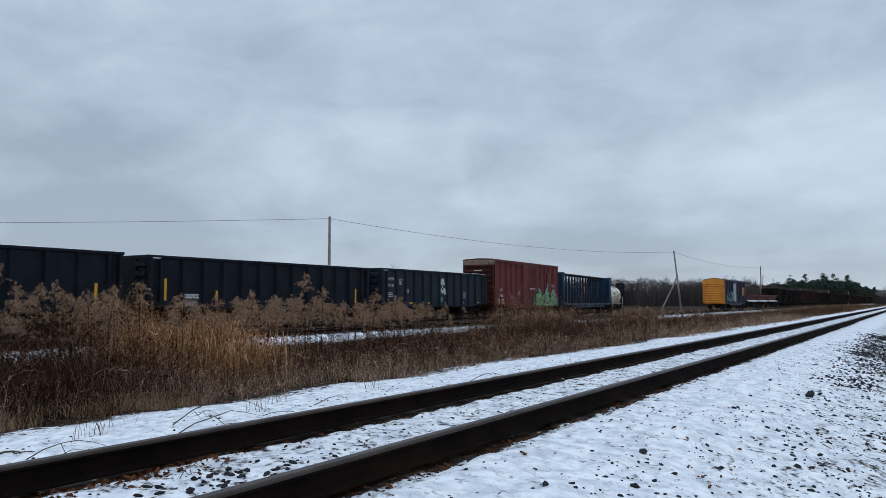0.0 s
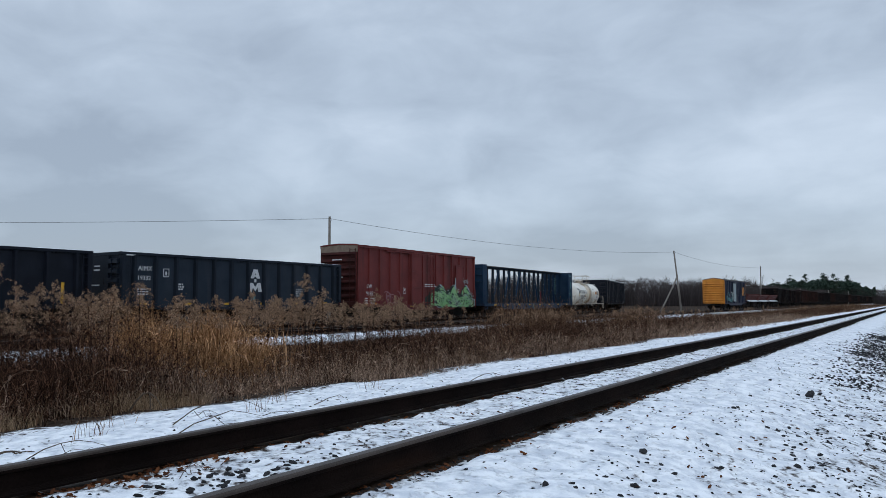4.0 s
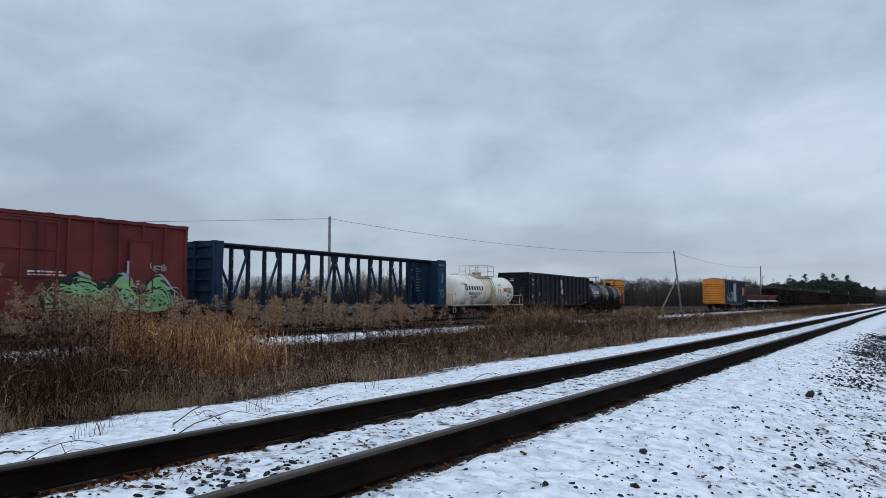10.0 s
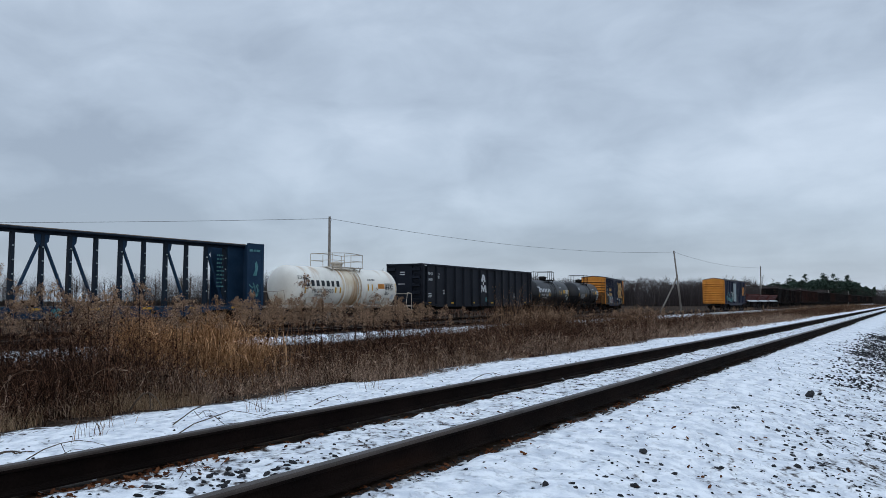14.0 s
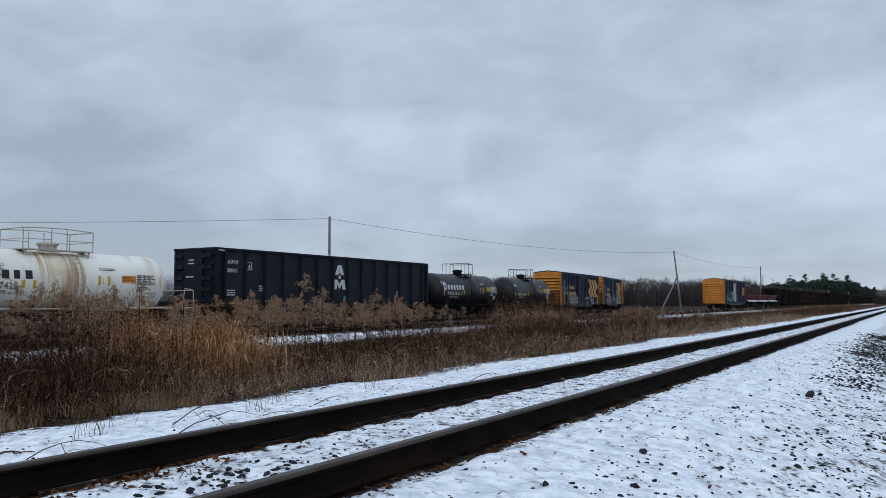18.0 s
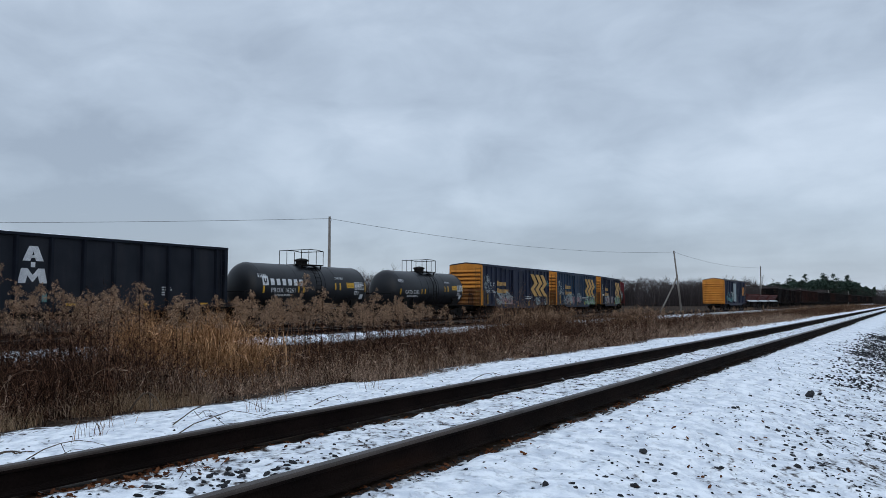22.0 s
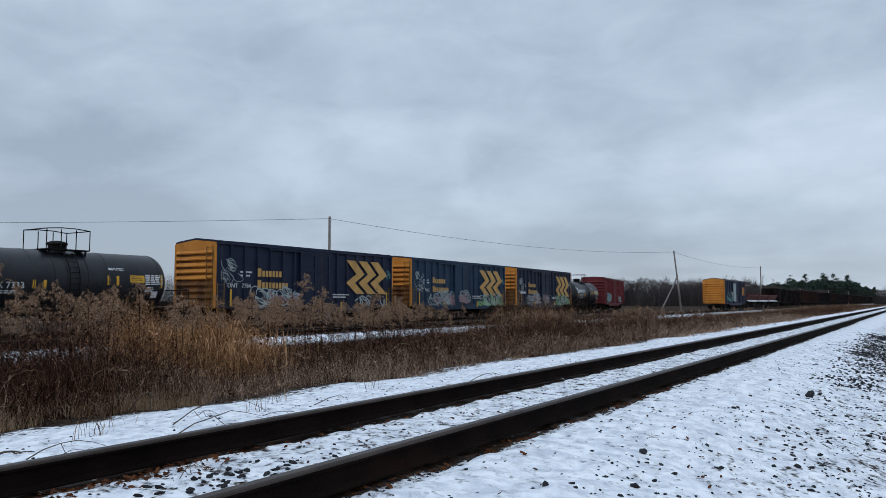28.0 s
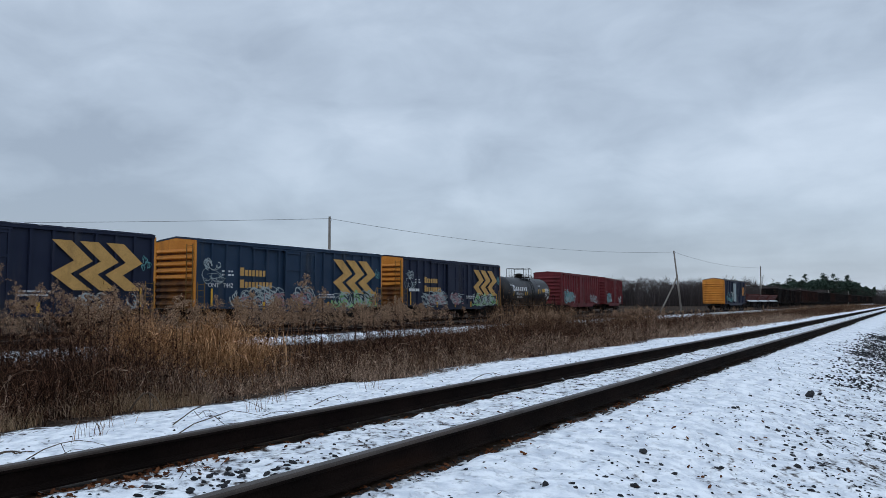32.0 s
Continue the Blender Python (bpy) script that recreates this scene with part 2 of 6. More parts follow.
# oxide red darkened for boxcar ends: their shade and grime put into colour
M["oxide_shaded_grime"] = surface("shaded_grimy_oxide_red_paint", (0.060, 0.015, 0.014), (0.036, 0.011, 0.010), 0.7, 0, 0.8, 0.08, 30, (0.018, 0.010, 0.009), STREAK, (0.5, 0.8), spec=0.12)
M["beam_dark"] = surface("grimy_blue_black_paint", (0.010, 0.018, 0.030), (0.016, 0.024, 0.036), 0.65, 0, 1.2, 0.1, 30, (0.030, 0.028, 0.028), STREAK, (0.55, 0.85), spec=0.12)
M["cream"] = surface("stained_cream_trim_paint", (0.50, 0.46, 0.40), (0.38, 0.33, 0.27), 0.6, 0, 3, 0.1, 30, (0.22, 0.13, 0.07), (2, 2, 0.6), (0.58, 0.8))
M["snow"] = surface("thin_crusted_snow", (0.80, 0.83, 0.87), (0.66, 0.70, 0.76), 0.7, 0, 6, 0.3, 40, fine=0.08)
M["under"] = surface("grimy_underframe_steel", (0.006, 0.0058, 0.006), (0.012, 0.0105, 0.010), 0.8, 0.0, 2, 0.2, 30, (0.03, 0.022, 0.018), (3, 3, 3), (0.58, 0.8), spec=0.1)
M["wheel"] = surface("brown_rusted_wheel_steel", (0.035, 0.023, 0.018), (0.02, 0.014, 0.012), 0.7, 0.3, 5, 0.2, 40)
M["white_mark"] = surface("white_stencil_paint", (0.62, 0.64, 0.66), (0.50, 0.52, 0.55), 0.6, 0, 4, 0, 30)
M["dark_mark"] = surface("black_stencil_paint", (0.02, 0.022, 0.028), (0.03, 0.032, 0.036), 0.6, 0, 4, 0, 30)
M["yellow_mark"] = surface("yellow_reflective_strip", (0.62, 0.36, 0.03), (0.55, 0.30, 0.03), 0.5, 0, 4, 0, 30)
M["chevron"] = surface("faded_yellow_emblem_paint", (0.53, 0.315, 0.105), (0.45, 0.265, 0.085), 0.6, 0, 2, 0.05, 30, (0.25, 0.15, 0.06), STREAK, (0.58, 0.85))
M["pole"] = surface("grey_weathered_pole_wood", (0.20, 0.185, 0.165), (0.29, 0.27, 0.25), 0.9, 0, 2, 0.4, 30, (0.12, 0.105, 0.09), (4, 4, 0.3), (0.5, 0.75))
M["wire"] = surface("dull_grey_cable", (0.06, 0.063, 0.07), (0.08, 0.083, 0.09), 0.6, 0, 4)
M["graffiti_green"] = surface("pale_green_spray_paint", (0.16, 0.38, 0.15), (0.29, 0.50, 0.25), 0.6, 0, 1.6, 0, 30)
M["graffiti_dark"] = surface("black_spray_paint", (0.012, 0.018, 0.015), (0.02, 0.03, 0.024), 0.6, 0, 2, 0, 30)
M["graffiti_pale"] = surface("pale_grey_spray_paint", (0.36, 0.41, 0.42), (0.26, 0.33, 0.36), 0.7, 0, 2, 0, 30)
M["graffiti_teal"] = surface("teal_spray_paint", (0.06, 0.19, 0.21), (0.11, 0.27, 0.29), 0.6, 0, 2, 0, 30)
M["graffiti_pink"] = surface("dull_pink_spray_paint", (0.33, 0.17, 0.18), (0.24, 0.12, 0.15), 0.6, 0, 2, 0, 30)

# ---- the plan: tracks ----
NEAR_L, NEAR_R = -4.465, -2.96      # rails of the near track
SIDING_X = -25.5                    # centre of the siding on which old cars stand
RAIL_Z = -0.43                      # rail head of the siding and of the train's track
SIDE_LAT, HALF_CAR = 30.4, 1.575    # straight part of the train's track: its near car side

_S = np.linspace(-170, 330, 2001)
_K = np.interp(_S, (10, 35, 60, 85, 110, 138, 150), (0, 0.00111, 0.00198, 0.00293, 0.00848, 0.00862, 0))
_DS = _S[1] - _S[0]
_A = np.cumsum(_K) * _DS
_Y = np.cumsum(np.cos(_A)) * _DS
_X = np.cumsum(np.sin(_A)) * _DS
_I = int(np.argmin(abs(_S)))
_Y, _X = _Y - _Y[_I], _X - _X[_I] + SIDE_LAT


def track_at(s, off=HALF_CAR):
    """World x, y and heading of the train's track at s metres along it; off: metres beyond the near car side."""
    a = float(np.interp(s, _S, _A))
    lat, y = float(np.interp(s, _S, _X)), float(np.interp(s, _S, _Y))
    return -(lat + off * math.cos(a)), y - off * math.sin(a), a


# ---- ground ----
PROFILE_LAT = (-3000, -60, -4, 0.0, 0.8, 1.9, 2.5, 5.0, 5.6, 6.4, 8.0, 9.6, 12, 20, 22.5, 24, 70, 110, 3000)
PROFILE_Z = (-2.0, -1.3, -0.75, -0.58, -0.45, -0.23, -0.185, -0.185, -0.195, -0.26, -0.41, -0.6, -0.8, -0.9, -0.82, -0.66, -0.66, -1.0, -1.2)


def bumps(x, y, s, seed=0.0):
    return noise.noise(Vector((x * s + seed, y * s - seed, seed * 0.7)))


def ground_z(x, y, fine=True):
    lat = -x
    z = float(np.interp(lat, PROFILE_LAT, PROFILE_Z))
    if 5.2 < lat < 23 or lat < 2.4:
        k = min(1.0, (lat - 5.2) / 3 if lat > 5 else (2.4 - lat) / 2)
        z += k * (0.10 * bumps(x, y, 0.5, 3) + 0.05 * bumps(x, y, 1.7, 9))
    if fine and abs(x) < 9 and y < 45:
        z += 0.024 * bumps(x, y, 3.1, 5) + 0.020 * bumps(x, y, 8.0, 2)
        for rail in (NEAR_L, NEAR_R):
            d = x - rail
            if -0.10 < d < 0.20:
                z -= 0.035
    return z


def axis(parts):
    out = []
    for a, b, step in parts:
        out += list(np.arange(a, b, step))
    return out


def make_ground():
    xs = axis([(-3000, -400, 260), (-400, -60, 20), (-60, -24, 2.0), (-24, -6.6, 0.45), (-6.6, 0.6, 0.06), (0.6, 4, 0.4), (4, 60, 6), (60, 400, 40), (400, 3001, 260)])
    ys = axis([(-3000, -300, 270), (-300, -20, 20), (-20, 0, 0.8), (0.0, 14, 0.07), (14, 30, 0.2), (30, 80, 1.0), (80, 260, 5), (260, 800, 40), (800, 3001, 220)])
    nx, ny = len(xs), len(ys)
    verts, snow = [], []
    for y in ys:
        for x in xs:
            verts.append((x, y, ground_z(x, y)))
            lat = -x
            s = float(np.interp(lat, (0, 0.7, 1.3, 2.0, 2.75, 3.3, 4.2, 4.6, 7.0, 7.9, 8.7, 19, 21.0, 22.2, 23.8, 24.6, 27, 30, 45, 60, 100), (0.57, 0.60, 0.63, 0.66, 0.63, 0.59, 0.585, 0.64, 0.65, 0.44, 0.12, 0.14, 0.40, 0.60, 0.67, 0.58, 0.57, 0.05, 0.04, 0.04, 0.04)))
            # dark strip beside each rail: bare gravel, and the rail's shade put into colour
            for rail in (NEAR_L, NEAR_R):
                d = x - rail
                if -0.10 < d < 0.13:
                    s = min(s, 0.34)
                elif -0.2 < d < 0.26:
                    s = min(s, 0.58)
            if lat < 1.75 and y > 15:
                s -= 0.055 * min(1.0, (y - 15) / 4) * min(1.0, (1.75 - lat) / 0.4)
            snow.append(s)
    faces = [(j * nx + i, j * nx + i + 1, (j + 1) * nx + i + 1, (j + 1) * nx + i) for j in range(ny - 1) for i in range(nx - 1)]
    me = bpy.data.meshes.new("ground")
    me.from_pydata(verts, [], faces)
    at = me.attributes.new("snow", "FLOAT", "POINT")
    at.data.foreach_set("value", snow)
    me.shade_smooth()
    m = bpy.data.materials.new("thin_snow_over_gravel")
    m.use_nodes = True
    nt = m.node_tree
    N, link = nt.nodes.new, nt.links.new
    bsdf = nt.nodes["Principled BSDF"]
    tc, a = N("ShaderNodeTexCoord"), N("ShaderNodeAttribute")
    a.attribute_name = "snow"

    def tex(s, d, r=0.6):
        n = N("ShaderNodeTexNoise")
        n.inputs["Scale"].default_value, n.inputs["Detail"].default_value, n.inputs["Roughness"].default_value = s, d, r
        link(tc.outputs["Object"], n.inputs["Vector"])
        return n.outputs["Fac"]

    def math_node(op, p, q):
        n = N("ShaderNodeMath")
        n.operation = op
        for i, v in enumerate((p, q)):
            if isinstance(v, float):
                n.inputs[i].default_value = v
            else:
                link(v, n.inputs[i])
        return n.outputs[0]

    def ramp(f, p, q, to=(0.0, 1.0)):
        n = N("ShaderNodeMapRange")
        n.interpolation_type = "SMOOTHSTEP"
        n.inputs["From Min"].default_value, n.inputs["From Max"].default_value = p, q
        n.inputs["To Min"].default_value, n.inputs["To Max"].default_value = to
        link(f, n.inputs["Value"])
        return n.outputs[0]

    def mixed(f, p, q):
        n = N("ShaderNodeMixRGB")
        if isinstance(f, float):
            n.inputs[0].default_value = f
        else:
            link(f, n.inputs[0])
        for i, c in ((1, p), (2, q)):
            if isinstance(c, tuple):
                n.inputs[i].default_value = (*c, 1)
            else:
                link(c, n.inputs[i])
        return n.outputs[0]

    patch = math_node("ADD", math_node("MULTIPLY", tex(5.0, 5), 0.55), math_node("MULTIPLY", tex(17.0, 3, 0.5), 0.45))
    cover = ramp(math_node("ADD", a.outputs["Fac"], patch), 0.95, 1.09)
    snow_col = mixed(ramp(tex(6.0, 5), 0.35, 0.68), (0.86, 0.885, 0.915), (0.58, 0.62, 0.68))
    dirt_col = mixed(ramp(tex(7.0, 5), 0.35, 0.65), (0.020, 0.013, 0.009), (0.052, 0.035, 0.024))
    link(mixed(cover, dirt_col, snow_col), bsdf.inputs["Base Color"])
    link(ramp(cover, 0.0, 1.0, (0.95, 0.6)), bsdf.inputs["Roughness"])
    bsdf.inputs["Specular IOR Level"].default_value = 0.06
    b = N("ShaderNodeBump")
    b.inputs["Strength"].default_value, b.inputs["Distance"].default_value = 0.8, 0.035
    pits = ramp(tex(9.0, 3, 0.5), 0.30, 0.50)
    relief = math_node("ADD", math_node("MULTIPLY", cover, 0.6), math_node("MULTIPLY", tex(45.0, 4), 0.22))
    link(math_node("ADD", relief, math_node("MULTIPLY", pits, 0.8)), b.inputs["Height"])
    link(b.outputs[0], bsdf.inputs["Normal"])
    me.materials.append(m)
    return tagged(new("ground", me), "thin patchy snow over gravel and dead grass", "ground", kind="structure")


make_ground()

# ---- tracks ----
RAIL_PROF = [(-0.070, -0.172), (0.070, -0.172), (0.070, -0.160), (0.012, -0.142), (0.008, -0.120), (0.008, -0.052), (0.036, -0.040),
             (0.037, -0.012), (0.030, -0.003), (-0.030, -0.003), (-0.037, -0.012), (-0.036, -0.040), (-0.008, -0.052), (-0.008, -0.120), (-0.012, -0.142), (-0.070, -0.160)]
HEAD_PROF = [(-0.0385, -0.024), (0.0385, -0.024), (0.0385, -0.011), (0.031, -0.0015), (0.020, 0.0), (-0.020, 0.0), (-0.031, -0.0015), (-0.0385, -0.011)]


def sweep(prof, line):
    """A profile (across, up) carried along a line of (x, y, z, heading)."""
    g, n = Geo(), len(prof)
    verts = [(x + c * math.cos(a), y + c * math.sin(a), z + u) for x, y, z, a in line for c, u in prof]
    faces = [(k * n + i, k * n + (i + 1) % n, (k + 1) * n + (i + 1) % n, (k + 1) * n + i) for k in range(len(line) - 1) for i in range(n)]
    faces += [tuple(range(n)), tuple(range((len(line) - 1) * n, len(line) * n))[::-1]]
    return g.add(verts, faces)


def straight(x, z, y0, y1, step=6.0):
    return [(x, y, z, 0.0) for y in np.arange(y0, y1 + 0.1, step)]


def tie_geo():
    g = Geo()
    pr = [(-0.11, -0.16), (0.11, -0.16), (0.115, -0.012), (0.10, 0.0), (-0.10, 0.0), (-0.115, -0.012)]
    return g.loft([(-1.29, pr), (-0.4, [(a, b + 0.004) for a, b in pr]), (0.5, [(a, b - 0.003) for a, b in pr]), (1.29, pr)])


def make_tracks():
    near = thing("near_track", "snow-covered railway track with dark rusty rails", "railway track", kind="structure")
    for x in (NEAR_L, NEAR_R):
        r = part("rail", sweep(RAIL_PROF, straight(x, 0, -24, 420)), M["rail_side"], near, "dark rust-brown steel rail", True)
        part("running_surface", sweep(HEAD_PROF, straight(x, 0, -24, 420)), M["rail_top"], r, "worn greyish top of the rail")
    tie = tie_geo().mesh("tie", M["tie"])
    rng = random.Random(5)
    y = -2.0
    while y < 60:
        ob = new("tie", tie)
        ob.parent = near
        ob.matrix_local = pose((NEAR_L + NEAR_R) / 2 + rng.uniform(-0.04, 0.04), y, -0.222 + rng.uniform(-0.012, 0.010), 0, 0, rng.uniform(-1, 1))
        y += 0.53 + rng.uniform(-0.03, 0.03)
    for name, label, line_of in (("siding_track", "snow-dusted siding track with rusty rails", None), ("train_track", "curved railway track under the passing train", 1)):
        tr = thing(name, label, "railway track", kind="structure")
        for off in (-0.7525, 0.7525):
            if line_of is None:
                line = straight(SIDING_X + off, RAIL_Z, -30, 420)
            else:
                line = []
                for s in np.arange(-60, 215, 2.5):
                    x, yy, a = track_at(s, HALF_CAR - off)
                    line.append((x, yy, RAIL_Z, a))
            part("rail", sweep(RAIL_PROF, line), M["rail_side"], tr, "", True)
            part("running_surface", sweep(HEAD_PROF, line), M["rail_top"], tr)
        g, bed, one = Geo(), Geo(), tie_geo()
        for k in range(430):
            if line_of is None:
                x, yy, a = SIDING_X, -20 + k * 0.55, 0.0
            else:
                x, yy, a = track_at(-40 + k * 0.55)
            m = pose(x, yy, RAIL_Z - 0.172, 0, 0, math.degrees(a) + rng.uniform(-1, 1))
            g.add([tuple(m @ Vector(p)) for p in one.v], one.f)
        tagged(part("tie_row", g, M["tie"], tr, "grey weathered wooden ties"), kind="stuff")
        prof = [(-2.2, -0.42), (-1.5, -0.215), (1.5, -0.215), (2.2, -0.42)]
        if line_of is None:
            line = straight(SIDING_X, RAIL_Z, -30, 420)
        else:
            line = [(*track_at(s)[:2], RAIL_Z, track_at(s)[2]) for s in np.arange(-60, 215, 2.5)]
        part("ballast_bed", sweep(prof, line), M["bed_snowy"] if line_of is None else M["bed"], tr, "dark gravel bed with thin snow")


M["bed_snowy"] = surface("gravel_under_patchy_snow", (0.030, 0.022, 0.018), (0.060, 0.045, 0.037), 0.95, 0, 2, 0.8, 30, (0.72, 0.76, 0.82), (1.5, 1.5, 1.5), (0.46, 0.56))
M["bed"] = surface("snow_dusted_gravel", (0.030, 0.022, 0.018), (0.060, 0.045, 0.037), 0.95, 0, 2, 0.8, 30, (0.62, 0.66, 0.72), (1.1, 1.1, 1.1), (0.74, 0.80))
make_tracks()

# ---- railway cars ----
# A car's own space: x along it (its leading end at -x), the side that faces the camera at -y, z from the rail head.
AXLES = []      # wheelsets and the cars that carry them, for motions()


def wheelset_mesh():
    g = Geo()
    for sy in (-1, 1):
        prof = [(0.66, 0.10), (0.665, 0.14), (0.70, 0.17), (0.71, 0.30), (0.675, 0.34), (0.675, 0.447), (0.705, 0.447), (0.712, 0.42), (0.80, 0.412), (0.805, 0.36), (0.765, 0.33), (0.755, 0.2), (0.79, 0.15), (0.80, 0.09)]
        g.lathe([(sy * a, r) for a, r in prof], "y", 20)
    g.lathe([(-1.05, 0.07), (-0.66, 0.085), (0.66, 0.085), (1.05, 0.07)], "y", 10)
    return g.mesh("wheelset", M["wheel"], True)


WHEELSET = wheelset_mesh()


def sideframe_geo(sy):
    g = Geo()
    y0, y1 = sy * 0.95, sy * 1.08
    g.prism([(-1.22, 0.40), (-1.22, 0.60), (-0.75, 0.66), (-0.35, 0.80), (0.35, 0.80), (0.75, 0.66), (1.22, 0.60), (1.22, 0.40), (1.05, 0.36), (0.62, 0.42), (0.30, 0.20), (-0.30, 0.20), (-0.62, 0.42), (-1.05, 0.36)], "y", min(y0, y1), max(y0, y1))
    for x in (-0.89, 0.89):
        g.lathe([(sy * 1.02, 0.13), (sy * 1.14, 0.13), (sy * 1.17, 0.09)], "y", 10, (x, 0, 0.45))
    for x in (-0.14, 0.0, 0.14):
        g.rod((x, sy * 1.03, 0.26), (x, sy * 1.03, 0.52), 0.055, 8)
    return g


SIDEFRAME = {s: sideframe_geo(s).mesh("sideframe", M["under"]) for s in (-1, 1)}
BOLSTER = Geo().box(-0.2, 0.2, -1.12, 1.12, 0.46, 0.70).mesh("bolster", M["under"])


def truck(car, x):
    t = new("truck", BOLSTER)
    t.parent = car
    t.matrix_local = pose(x, 0, 0)
    tagged(t, "grimy four-wheel truck")
    for sy in (-1, 1):
        o = new("sideframe", SIDEFRAME[sy])
        o.parent = t
    for ax in (-0.89, 0.89):
        w = new("wheelset", WHEELSET)
        w.parent = t
        w.matrix_local = pose(ax, 0, 0.42)
        AXLES.append((w, car, ax))


def running_gear(car, L, inset=1.9, sill=True, low=0.85):
    for sx in (-1, 1):
        truck(car, sx * (L / 2 - inset))
        g = Geo()
        x0, x1 = sx * (L / 2 - 0.3), sx * (L / 2 + 0.62)
        g.box(min(x0, x1), max(x0, x1), -0.13, 0.13, 0.72, 0.98)
        kx = sx * (L / 2 + 0.70)
        g.prism([(-0.16, 0.70), (0.16, 0.70), (0.20, 0.98), (-0.20, 0.98)], "x", min(kx - 0.12, kx + 0.12), max(kx - 0.12, kx + 0.12))
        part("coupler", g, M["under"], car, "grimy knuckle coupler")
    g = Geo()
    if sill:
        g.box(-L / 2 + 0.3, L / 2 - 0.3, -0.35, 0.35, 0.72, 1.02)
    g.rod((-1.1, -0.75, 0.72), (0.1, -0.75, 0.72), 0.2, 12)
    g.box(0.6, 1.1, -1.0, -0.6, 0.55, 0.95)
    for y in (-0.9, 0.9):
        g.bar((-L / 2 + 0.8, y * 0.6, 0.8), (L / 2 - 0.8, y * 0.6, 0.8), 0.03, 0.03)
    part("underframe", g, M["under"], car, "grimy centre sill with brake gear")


def ladder(car, x, y, z0, z1, wide, mat, axis="x", steps=None):
    """A ladder on a side (axis x) or an end (axis y)."""
    g = Geo()
    steps = steps or max(2, round((z1 - z0) / 0.38))
    for i in range(steps + 1):
        z = z0 + (z1 - z0) * i / steps
        if axis == "x":
            g.bar((x, y, z), (x + wide, y, z), 0.025, 0.025)
        else:
            g.bar((x, y, z), (x, y + wide, z), 0.025, 0.025)
    for d in (0, wide):
        if axis == "x":
            g.bar((x + d, y, z0 - 0.1), (x + d, y, z1 + 0.1), 0.035, 0.035, (1, 0, 0))
        else:
            g.bar((x, y + d, z0 - 0.1), (x, y + d, z1 + 0.1), 0.035, 0.035, (1, 0, 0))
    part("ladder", g, mat, car)


def plate(car, name, x, z, w, h, y, mat, label=""):
    """A flat mark on the near side."""
    return part(name, Geo().box(x, x + w, y - 0.004, y, z, z + h), mat, car, label)


def lines(car, name, x, z, w, n, h, gap, y, mat, seed=0, label=""):
    """Rows of writing too small to read."""
    rng, g = random.Random(seed), Geo()
    for i in range(n):
        zz, xx = z - i * (h + gap), x
        end = x + w * rng.uniform(0.7, 1.0)
        while xx < end - 0.02:
            k = min(rng.uniform(0.08, 0.32) * max(0.5, w), end - xx)
            g.box(xx, xx + k, y - 0.004, y, zz, zz + h)
            xx += k + 0.05
    return tagged(part(name, g, mat, car, label), kind="stuff")


def words(car, name, text, x, z, h, y, mat, label="", end=False):
    """Readable writing on the near side, or on the leading end."""
    cu = bpy.data.curves.new(name, "FONT")
    cu.body, cu.size, cu.extrude, cu.resolution_u = text, h / 0.72, 0.002, 2
    tmp = bpy.data.objects.new(name, cu)
    scene.collection.objects.link(tmp)
    me = bpy.data.meshes.new_from_object(tmp.evaluated_get(bpy.context.evaluated_depsgraph_get()))
    bpy.data.objects.remove(tmp)
    me.materials.clear()
    me.materials.append(mat)
    ob = new(name, me)
    ob.parent = car
    ob.matrix_local = pose(x, y, z, 90, 0, 0) if not end else pose(x, y, z, 90, 0, -90)
    return tagged(ob, label)


M["rung"] = surface("dull_yellow_handhold_paint", (0.20, 0.12, 0.035), (0.13, 0.08, 0.03), 0.7, 0, 4, 0, 30)


def side_sheet(L, z0, z1, y, t=0.04):
    return Geo().box(-L / 2, L / 2, y - t / 2, y + t / 2, z0, z1)


def snow_edge(car, x0, x1, y, z, seed):
    """Thin broken snow left lying along an upper edge."""
    rng, x = random.Random(seed), x0
    while x < x1 - 0.3:
        w = min(rng.uniform(0.5, 2.6), x1 - x)
        t = rng.uniform(0.012, 0.032)
        g = Geo().loft([(x, [(y - 0.05, z), (y + 0.05, z), (y + 0.02, z + 0.006), (y - 0.02, z + 0.006)])] + [(x + w * u, [(y - 0.07, z), (y + 0.07, z), (y + 0.04, z + t), (y - 0.05, z + t)]) for u in (0.25, 0.75)] + [(x + w, [(y - 0.05, z), (y + 0.05, z), (y + 0.02, z + 0.006), (y - 0.02, z + 0.006)])])
        part("snow_strip", g, M["snow"], car, "thin snow on the upper edge")
        x += w + rng.choice((0.05, 0.2, 0.9))


